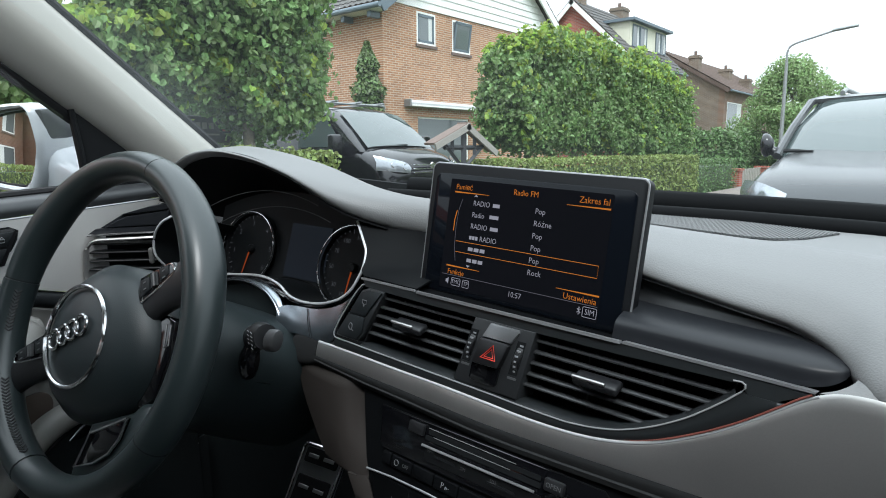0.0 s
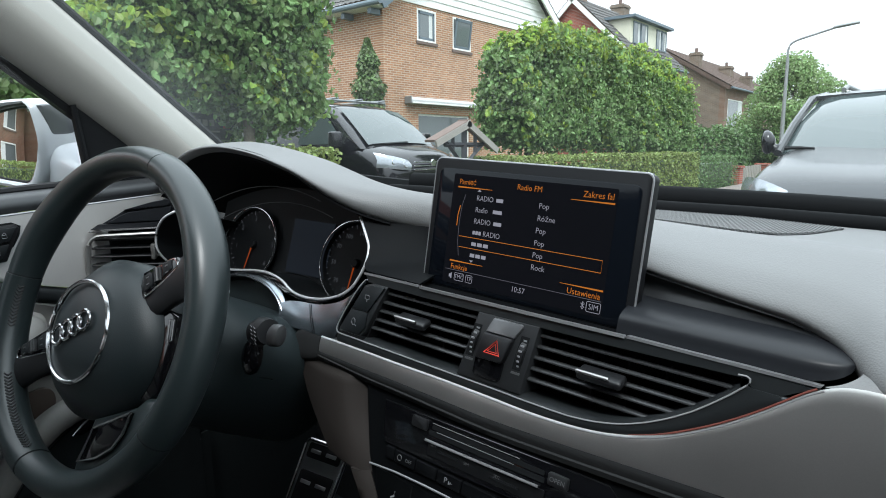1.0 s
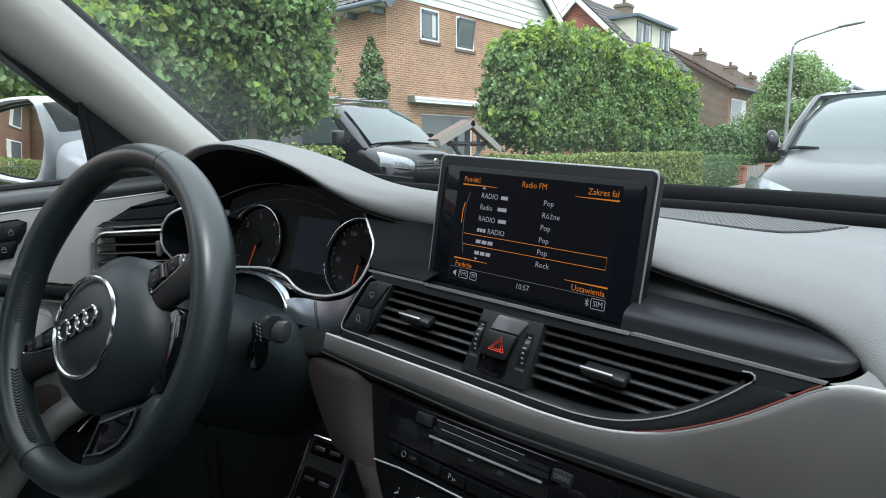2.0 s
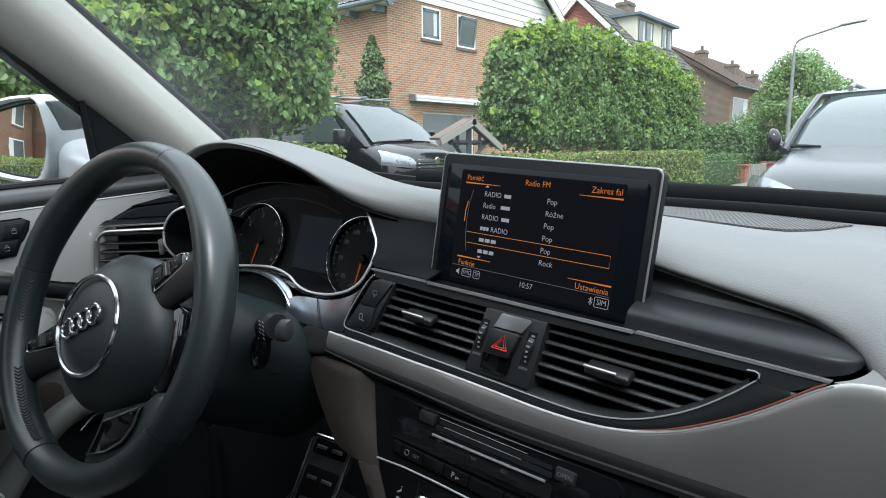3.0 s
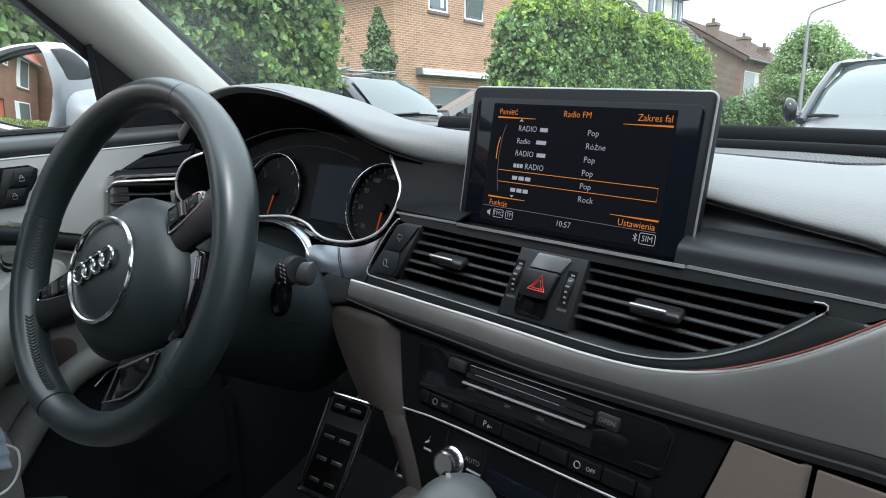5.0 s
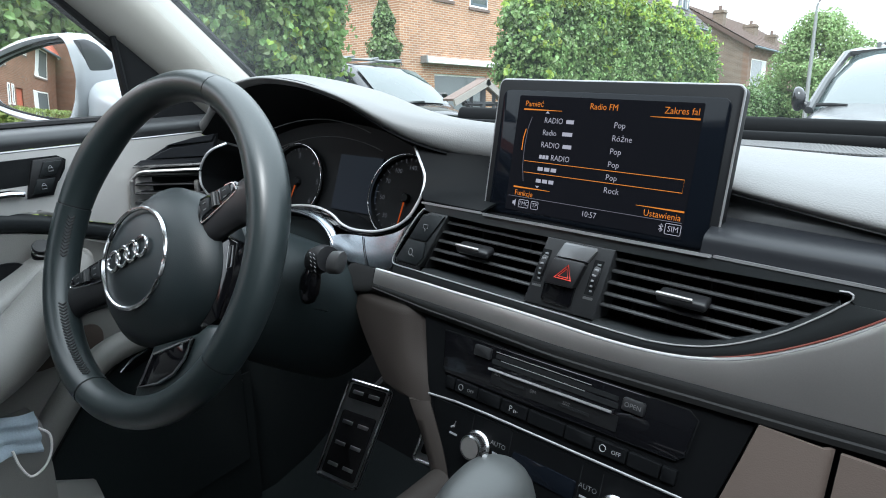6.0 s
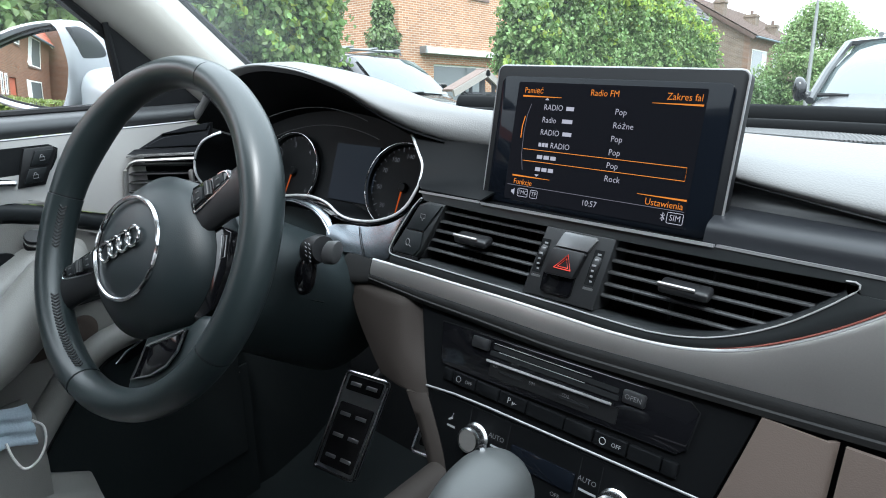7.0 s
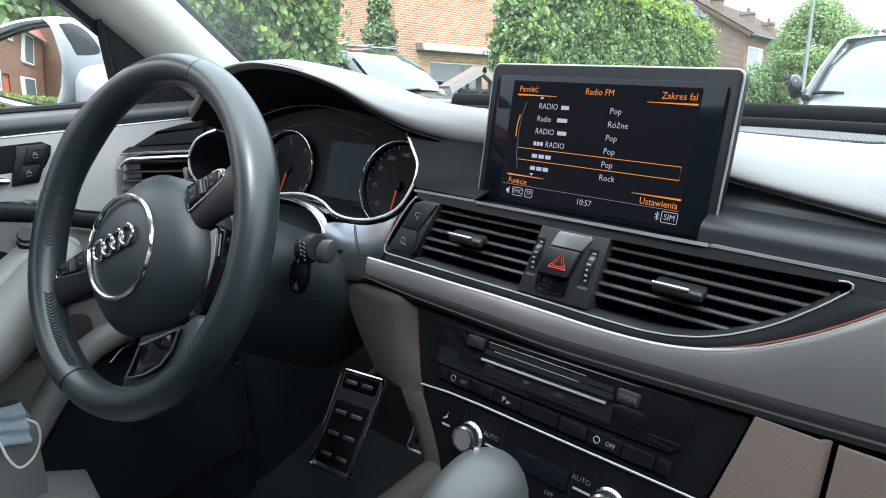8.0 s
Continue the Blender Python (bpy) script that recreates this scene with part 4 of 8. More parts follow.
# ---- steering column with its stalks ----
def build_column():
    c = thing("steering_column", W(0, -0.01, -0.25), "dark plastic steering column shroud with control stalks", "steering column")
    bm = bmesh.new()
    rows = []
    for o, rx, ru, rd, cy in ((-0.045, 0.066, 0.045, 0.075, -0.01), (-0.058, 0.088, 0.053, 0.088, -0.012), (-0.078, 0.110, 0.058, 0.093, -0.012), (-0.11, 0.126, 0.061, 0.098, -0.012), (-0.19, 0.128, 0.058, 0.11, -0.015), (-0.28, 0.128, 0.05, 0.12, -0.02)):
        rows.append([W(rx * (1 + 0.36 * min(0.0, math.sin(q))) * math.copysign(abs(math.cos(q)) ** 0.75, math.cos(q)), cy + (ru if math.sin(q) > 0 else rd) * math.copysign(abs(math.sin(q)) ** 0.8, math.sin(q)), o) for q in (2 * math.pi * k / 36 for k in range(36))])
    vs = quadify(bm, rows, close_v=True)
    bm.faces.new(vs[0])
    part("shroud", bm, SHROUD, c, "matt dark shroud", 60)
    bm = bmesh.new()
    tube(bm, [W(0.09, -0.028, -0.092), W(0.117, -0.030, -0.108), W(0.121, -0.032, -0.15)], 0.0008, 4)
    part("shroud_joint", bm, VOID, c)
    # wiper stalk: grey sleeve, dark marked collar, black knob end
    st = part("stalk", tube(bmesh.new(), [(-0.275, 0.915, 0.945), (-0.250, 0.892, 0.957), (-0.222, 0.874, 0.963)], [0.008, 0.009, 0.011], 16), MATT, c, "dark wiper stalk")
    bm = bmesh.new()
    rows = []
    for x, r in ((-0.2005, 0.0110), (-0.1990, 0.0124), (-0.1880, 0.0126), (-0.1850, 0.0116), (-0.1840, 0.009)):
        rows.append([(x + 0.25 * r * math.sin(q), 0.870 + 0.6 * r * math.cos(q), 0.9665 + 0.2 * (x + 0.19) + r * math.sin(q)) for q in (2 * math.pi * k / 20 for k in range(20))])
    vs = quadify(bm, rows, close_v=True)
    bm.faces.new(vs[0]), bm.faces.new(vs[-1])
    part("sleeve", bm, STALK_GREY, st, "grey end piece", 50)
    bm = bmesh.new()
    tube(bm, [(-0.2045, 0.870, 0.967), (-0.212, 0.871, 0.966), (-0.224, 0.872, 0.961), (-0.230, 0.874, 0.955)], [0.0128, 0.0138, 0.0140, 0.012], 18)
    part("collar", bm, BLACK, st, "black marked collar")
    bm = bmesh.new()
    rows = [[(x + r * math.cos(q), 0.868 + 0.8 * r * math.sin(q), z + 0.2 * r * math.cos(q)) for q in (2 * math.pi * k / 20 for k in range(20))]
            for x, z, r in ((-0.2265, 0.9560, 0.004), (-0.2290, 0.9530, 0.0085), (-0.2320, 0.9440, 0.0120), (-0.2345, 0.9340, 0.0130), (-0.2365, 0.9230, 0.0118), (-0.2380, 0.9140, 0.0080), (-0.2385, 0.9115, 0.003))]
    vs = quadify(bm, rows, close_v=True)
    bm.faces.new(vs[0]), bm.faces.new(vs[-1])
    part("knob", bm, GLOSS, st, "round black knob", 70)
    bm = bmesh.new()
    for k in range(9):
        p = Vector((-0.209 - 0.0065 * (k // 5), 0.8565 + 0.0006 * (k // 5), 0.974 - 0.0042 * (k % 5)))
        box(bm, p, (0.0030, 0.0006, 0.0008), Matrix.Rotation(0.5, 3, "Y"))
    tagged(part("collar_marks", bm, FAINT, st), kind="stuff")


build_column()


# ---- display screen on the dash ----
def build_screen():
    s = thing("display_screen", (0, 1.01, 0.995), "upright black dash display showing an orange radio list", "screen")
    bm = bmesh.new()
    prism(bm, rrect(-0.1150, 0.0, 0.1138, 0.1375, 0.006), lambda a, b, o: SP(a, b, o - 0.0), 0.014, 0.0016)
    part("housing", bm, CASING, s, "thin black housing", 50)
    bm = bmesh.new()
    tube(bm, [SP(a, b, -0.0012) for a, b in rrect(-0.1148, 0.0012, 0.1136, 0.1373, 0.006)], 0.0011, 8, True)
    part("edge_band", bm, SATIN, s, "satin chrome edge band")
    bm = bmesh.new()
    box(bm, SP(0, 0.1372, -0.008), (0.218, 0.013, 0.0026), Matrix.Rotation(radians(-10.87), 3, "X"), 0.001)
    part("top_cap", bm, CHROME, s, "satin chrome top")
    bm = bmesh.new()
    prism(bm, rrect(-0.1085, 0.0075, 0.1065, 0.1275, 0.007, 5), lambda a, b, o: SP(a, b, o + 0.0008), 0.003, 0.0006)
    part("glass", bm, SMOKED, s, "smoked glass front", 50)
    bm = bmesh.new()
    prism(bm, rrect(-0.0885, 0.0125, 0.0865, 0.1225, 0.001, 1), lambda a, b, o: SP(a, b, o + 0.0012), 0.0003)
    lit = part("lit_panel", bm, LIT_BACK, s, "dark glowing display panel", 0)
    base = bmesh.new()
    prism(base, [(-0.0965, 1.0076), (0.1188, 1.0094), (0.1180, 1.0118), (-0.0975, 1.0100)], lambda a, b, o: FP(a, b, o + 0.005), 0.006, 0.001)
    part("base_strip", base, SATIN, s, "satin metal base strip")
    part("base_shelf", sheet([[(x, y, z) for x in (-0.1125, 0.0, 0.1148)] for y, z in ((0.979, 1.007), (0.99, 1.0068), (1.03, 1.0045))], 0.002), CONSOLE, s)
    bm = bmesh.new()
    box(bm, SP(0, 0.05, -0.022), (0.12, 0.02, 0.11), Matrix.Rotation(radians(-10.87), 3, "X"), 0.006)
    part("support_arm", bm, MATT, s)
    h, off = 0.0074, 0.0014

    def w(words, a, b, mat=LIT_WHITE, size=h, align="CENTER", sq=1.0):
        letters("writing", words, size, SP, a, b, mat, lit, align, off, sq)

    w("Pamięć", -0.0708, 0.1148, LIT_ORANGE, 0.0075, sq=0.9)
    w("Radio FM", 0.0006, 0.1152, LIT_ORANGE, 0.0077, sq=0.92)
    w("Zakres fal", 0.0693, 0.1152, LIT_ORANGE, 0.0079, sq=0.92)
    w("Funkcje", -0.0692, 0.0297, LIT_ORANGE, 0.0075, sq=0.9)
    w("Ustawienia", 0.0677, 0.0300, LIT_ORANGE, 0.0079, sq=0.92)
    rows_b = [0.1003, 0.0890, 0.0777, 0.0664, 0.0551, 0.0438]
    for b, kind in zip(rows_b, ("Pop", "Różne", "Pop", "Pop", "Pop", "Rock")):
        w(kind, 0.0125, b, align="LEFT", sq=0.95)
    # station list: the plain word where it is one, bars for the names
    for b, word, a0, a1 in ((0.1003, "RADIO", -0.0345, -0.0267), (0.0890, "Radio", -0.0368, -0.0265), (0.0777, "RADIO", -0.0345, -0.0255)):
        w(word, -0.0578, b, align="LEFT", sq=0.88)
        bar("name_bar", SP, a0, b - 0.0017, a1, b + 0.0018, LIT_WHITE, lit, off)
    w("RADIO", -0.0453, 0.0664, align="LEFT", sq=0.88)
    for a0, a1, b in ((-0.0578, -0.0470, 0.0664), (-0.0576, -0.0360, 0.0551), (-0.0576, -0.0370, 0.0438)):
        for k in range(3):
            u0, u1 = a0 + (a1 - a0) * k / 3, a0 + (a1 - a0) * (k + 0.78) / 3
            bar("name_bar", SP, u0, b - 0.0017, u1, b + 0.0018, LIT_WHITE, lit, off)
    w("10:57", 0.0021, 0.0200, size=0.0074, sq=0.92)
    w("TMC", -0.0678, 0.0200, size=0.0058, sq=0.9)
    w("TP", -0.0553, 0.0200, size=0.0058, sq=0.9)
    w("SIM", 0.0788, 0.0200, size=0.0070, sq=0.9)
    for a0, a1, hh in ((-0.0733, -0.0622, 0.0037), (-0.0592, -0.0514, 0.0037), (0.0722, 0.0852, 0.0044)):
        bm = bmesh.new()
        tube(bm, [SP(a, b, off) for a, b in rrect(a0, 0.0200 - hh, a1, 0.0200 + hh, 0.001, 2)], 0.00025, 4, True)
        part("symbol_frame", bm, LIT_WHITE, lit)
    for name, pts, mat in (("select_box", [(-0.0737, 0.0611), (0.081, 0.0611), (0.081, 0.0504), (-0.0725, 0.0504)], LIT_ORANGE),
                           ("scroll_arc", [(-0.0715, 0.1029), (-0.0745, 0.092), (-0.0757, 0.0759), (-0.0748, 0.056), (-0.0717, 0.0413)], LIT_DIM),
                           ("scroll_mark", [(-0.0765, 0.0914), (-0.0783, 0.082), (-0.0783, 0.0709)], LIT_ORANGE),
                           ("status_line", [(-0.086, 0.0262), (-0.030, 0.0262), (0.085, 0.0262)], LIT_DIM)):
        bm = bmesh.new()
        tube(bm, [SP(a, b, off) for a, b in pts], 0.00028 if name != "scroll_mark" else 0.0005, 4, False)
        part(name, bm, mat, lit)
    for a0, a1, b0, tip in ((-0.0821, -0.0407, 0.1097, 1), (0.0434, 0.0848, 0.1097, -1), (-0.0817, -0.0409, 0.0354, 1), (0.044, 0.0854, 0.0354, -1)):
        bm = bmesh.new()
        ends = (0.00075, 0.0002) if tip > 0 else (0.0002, 0.00075)
        prism(bm, [(a0, b0 - ends[0]), (a1, b0 - ends[1]), (a1, b0 + ends[1]), (a0, b0 + ends[0])], lambda a, b, o: SP(a, b, off + o), 0.0003)
        part("corner_line", bm, LIT_ORANGE, lit, smooth=0)
    for a, b, d in ((-0.0555, 0.1078, 1), (-0.0553, 0.0380, -1)):
        bm = bmesh.new()
        prism(bm, [(a - 0.0022, b - 0.0009 * d), (a + 0.0022, b - 0.0009 * d), (a, b + 0.0013 * d)], lambda p, q, o: SP(p, q, off + o), 0.0003)
        part("scroll_arrow", bm, LIT_WHITE, lit, smooth=0)
    bm = bmesh.new()
    prism(bm, [(-0.0805, 0.0185), (-0.079, 0.0185), (-0.0772, 0.0168), (-0.0772, 0.0232), (-0.079, 0.0215), (-0.0805, 0.0215)], lambda p, q, o: SP(p, q, off + o), 0.0003)
    part("mute_symbol", bm, LIT_WHITE, lit, smooth=0)
    bm = bmesh.new()
    tube(bm, [SP(a, b, off) for a, b in ((0.0668, 0.0182), (0.0702, 0.0216), (0.0685, 0.0234), (0.0685, 0.0166), (0.0702, 0.0184), (0.0668, 0.0218))], 0.0003, 4)
    part("wireless_symbol", bm, LIT_WHITE, lit)


build_screen()


# ---- air vents and hazard panel ----
def build_vents():
    v = thing("vent_panel", (0, 0.98, 0.94), "black centre vent panel with slatted air outlets", "air vents")
    low = lambda x: eased(x, VX, VZ, 0.006)
    rows = []
    for x in np.concatenate([np.linspace(-0.205, 0.16, 46), np.linspace(0.165, 0.2535, 30)]):
        lo = eased(x, BX, BZ, 0.014) + 0.0012
        hi = max(low(x) if x < 0.2115 else 0.9975, lo + 0.0008)
        rows.append([FP(x, lo, 0.0012), FP(x, lo * 0.75 + hi * 0.25, 0.0032), FP(x, lo * 0.4 + hi * 0.6, 0.0036), FP(x, hi, 0.0030), FP(x, hi + 0.0004, 0.0005)])
    part("lower_frame", sheet(rows, 0.0015), FRAME_BLACK, v, "satin black lower frame", 50)
    # bright rim: up round the switch strip, along the opening and round its tip
    rim = smoothline([FP(a, b, 0.0040) for a, b in ((-0.1735, 1.0025), (-0.183, 0.991), (-0.197, 0.967), (-0.2055, 0.949), (-0.2068, 0.9425), (-0.203, 0.9393), (-0.190, 0.9386))], 26)
    rim += [FP(x, low(x) + 0.0004, 0.0038) for x in np.linspace(-0.185, 0.2067, 80)] + [FP(a, b, 0.0038) for a, b in ((0.2105, 0.9985), (0.2124, 1.0012), (0.2122, 1.0036), (0.2095, 1.0050), (0.2040, 1.0046))]
    bm = bmesh.new()
    tube(bm, rim, 0.0007, 6)
    part("frame_line", bm, BRIGHT, v, "thin bright rim")
    rows = []
    for x in np.concatenate([np.linspace(-0.165, 0.15, 40), np.linspace(0.155, 0.2065, 20)]):
        z = low(x)
        rows.append([FP(x, z + 0.0012, 0.0030), FP(x - 0.4 * max(0, z - 0.945) ** 1.0 * 0.08, z + 0.0042, -0.001), FP(x - 0.1 * max(0, z - 0.94), z + 0.0050, -0.035)])
    part("inner_lip", sheet(rows, 0.0008), FRAME_BLACK, v, "dark inner lip", 50)
    bm = bmesh.new()
    prism(bm, [(-0.170, 1.0008), (-0.09, 0.9998), (0.12, 1.0012), (0.2035, 1.0032), (0.2105, 1.0026), (0.2120, 0.9995), (0.222, 0.992), (0.2515, 1.0080), (0.22, 1.0094), (0.12, 1.0100), (-0.09, 1.0090), (-0.176, 1.0082)], lambda a, b, o: FP(a, b, o + 0.0026), 0.02)
    part("upper_frame", bm, FRAME_BLACK, v)
    part("cavity", sheet([[FP(x, z, -0.038) for x in np.linspace(-0.2, 0.24, 12)] for z in (0.93, 0.97, 1.006)], 0.002), VOID, v)
    # switch strip at the driver's end
    bm = bmesh.new()
    prism(bm, [(-0.2035, 0.9418), (-0.170, 0.9425), (-0.1640, 0.950), (-0.1400, 1.0005), (-0.1630, 1.0008), (-0.1745, 0.9965), (-0.196, 0.958), (-0.2035, 0.9455)], lambda a, b, o: FP(a, b, o + 0.003), 0.02, 0.0015)
    sw = part("switch_strip", bm, FRAME_BLACK, v, "black switch strip")
    for q, poly in enumerate((((-0.2005, 0.9440), (-0.1710, 0.9440), (-0.1635, 0.9535), (-0.1632, 0.9690), (-0.1878, 0.9690), (-0.2005, 0.9475)), ((-0.1868, 0.9702), (-0.1628, 0.9702), (-0.1430, 0.9985), (-0.1620, 0.9985), (-0.1735, 0.9945)))):
        bm = bmesh.new()
        prism(bm, poly, lambda a, b, o: FP(a, b, o + 0.0052), 0.004, 0.0010)
        part("switch", bm, MATT, sw)
        m = ((-0.1800, 0.9565), (-0.1655, 0.9845))[q]
        bm = bmesh.new()
        if q:
            tube(bm, [FP(m[0] + a, m[1] + b, 0.0056) for a, b in ((-0.003, 0.0028), (0.003, 0.0028), (0.003, -0.001), (0.0012, -0.001), (0.0, -0.004), (-0.0012, -0.001), (-0.003, -0.001))], 0.0004, 4, True)
        else:
            tube(bm, [FP(m[0] + 0.0026 * math.cos(k / 10 * 6.28) - 0.001, m[1] + 0.0036 * math.sin(k / 10 * 6.28), 0.0056) for k in range(10)], 0.0005, 4, True)
            tube(bm, [FP(m[0] + 0.0015, m[1] - 0.003, 0.0056), FP(m[0] + 0.004, m[1] - 0.004, 0.0056)], 0.0005, 4)
        part("switch_symbol", bm, FAINT, sw)
    # slats: a rounded nose that catches the light, the blade dropping away behind it
    ends = lambda z: interp(z, [0.945, 0.951, 0.9597, 0.9698, 0.9819, 0.994], [0.120, 0.141, 0.158, 0.174, 0.189, 0.2025])
    for name, left, right in (("left_outlet", lambda z: interp(z, [0.94, 1.0], [-0.166, -0.143]), lambda z: interp(z, [0.94, 1.0], [-0.033, -0.022])), ("right_outlet", lambda z: interp(z, [0.94, 1.0], [0.031, 0.041]), ends)):
        o = part(name, sheet([[FP(left(z), z, -0.002 - 0.03 * k) for k in range(2)] for z in np.linspace(0.94, 1.0, 5)], 0.001), BLACK, v, "air outlet with black slats")
        for z in (0.9532, 0.9628, 0.9728, 0.9826, 0.9926):
            a, b = left(z), right(z)
            bm = bmesh.new()
            prism(bm, [(-0.0018, -0.0006), (-0.0016, 0.0006), (-0.0004, 0.0013), (0.0026, 0.0012), (0.016, -0.0050), (0.016, -0.0066), (-0.0006, -0.0013)], lambda p, q, t: FP(0, z, 0) + Vector((b + t, 0.004 + p, q)), b - a)
            part("slat", bm, SLAT, o, smooth=30)
        for k in range(4):
            x = left(0.97) + (right(0.97) - left(0.97)) * (k + 0.6) / 4.4
            bm = bmesh.new()
            box(bm, FP(x, 0.968, -0.030), (0.0016, 0.012, 0.05), None, 0.0005, 1)
            part("vane", bm, BLACK, o)
    for x, z in ((-0.1040, 0.9752), (0.1010, 0.9762)):
        bm = bmesh.new()
        box(bm, FP(x + 0.004, z - 0.0012, 0.002), (0.039, 0.015, 0.0078), Matrix.Rotation(0.24, 3, "X"), 0.003, 3)
        k = part("slider", bm, BLACK, v, "black slider tab")
        bm = bmesh.new()
        box(bm, FP(x - 0.001, z + 0.0002, 0.0095), (0.029, 0.003, 0.0030), Matrix.Rotation(0.24, 3, "X"), 0.0012, 3)
        part("slider_trim", bm, SILVER, k, "chrome slider edge")
    # hazard panel
    bm = bmesh.new()
    prism(bm, [(-0.0355, 0.9400), (0.0345, 0.9405), (0.0440, 1.0008), (-0.0215, 1.0004)], lambda a, b, o: FP(a, b, o + 0.0038), 0.03, 0.0012)
    hz = part("hazard_panel", bm, PANEL_GREY, v, "dark grey panel with thumbwheels and hazard switch")
    bm = bmesh.new()
    prism(bm, [(-0.0170, 0.9475), (-0.0145, 0.9450), (0.0110, 0.9450), (0.0130, 0.9475), (0.0150, 0.9640), (-0.0160, 0.9640)], lambda a, b, o: FP(a, b, o + 0.0062), 0.006, 0.0012)
    part("lower_block", bm, GLOSS, hz, "gloss black block")
    bm = bmesh.new()
    prism(bm, [(-0.0140, 0.9640), (-0.0120, 0.9620), (0.0140, 0.9625), (0.0158, 0.9645), (0.0218, 0.9835), (0.0205, 0.9855), (-0.0075, 0.9855), (-0.0092, 0.9838)], lambda a, b, o: FP(a, b, o + 0.0105 - 0.10 * (b - 0.975)), 0.009, 0.0016)
    sw = part("hazard_switch", bm, BLACK, hz, "black switch with red triangle")
    bm = bmesh.new()
    prism(bm, [(-0.0078, 0.9862), (0.0225, 0.9862), (0.0290, 0.9970), (0.0278, 0.9992), (-0.0020, 0.9992), (-0.0036, 0.9975)], lambda a, b, o: FP(a, b, o + 0.0085 - 0.22 * (b - 0.9862)), 0.007, 0.0014)
    part("upper_block", bm, BLOCK_GREY, hz, "satin grey block")
    for rad, t in ((0.0082, 0.0008), (0.0050, 0.0006)):
        bm = bmesh.new()
        tube(bm, [FP(0.0052 + rad * math.cos(q) * 1.12 + 0.25 * rad * math.sin(q), 0.9728 + rad * math.sin(q), 0.0110 - 0.10 * (rad * math.sin(q) - 0.002)) for q in (radians(a) for a in (90, 210, 330))], t, 5, True)
        part("warning_triangle", bm, RED, sw, "red warning triangle")
    for x, lean in ((-0.0215, 0.18), (0.0300, 0.16)):
        bm = bmesh.new()
        prism(bm, [(x - 0.0045 + lean * (b - 0.975) + a, b) for a, b in ((0, 0.9600), (0.0085, 0.9600), (0.0085, 0.9900), (0, 0.9900))], lambda a, b, o: FP(a, b, o + 0.0042), 0.003)
        part("wheel_slot", bm, VOID, hz)
        bm = bmesh.new()
        lathe(bm, [(0.0, -0.0034), (0.0150, -0.0034), (0.0162, -0.0024), (0.0162, 0.0024), (0.0150, 0.0034), (0.0, 0.0034)], frame_at(FP(x, 0.975, -0.0085), (0, 1, 0), (lean, 0, 1)), 36)
        tw = part("thumbwheel", bm, BLACK, hz, "ribbed thumbwheel")
        for k in range(6):
            b = 0.9635 + k * 0.0046
            bm = bmesh.new()
            box(bm, FP(x + lean * (b - 0.975) + 0.0006, b, 0.0080 - 30 * (b - 0.975) ** 2), (0.0034 if k > 2 else 0.0022, 0.0008, 0.0015))
            part("wheel_mark", bm, PRINT, tw)
        bm = bmesh.new()
        prism(bm, [(x - 0.0075, 0.9560), (x + 0.0015, 0.9560), (x + 0.0020, 0.9580), (x - 0.0070, 0.9580)], lambda a, b, o: FP(a, b, o + 0.0042), 0.002)
        part("wheel_tab", bm, BLOCK_GREY, hz)


build_vents()


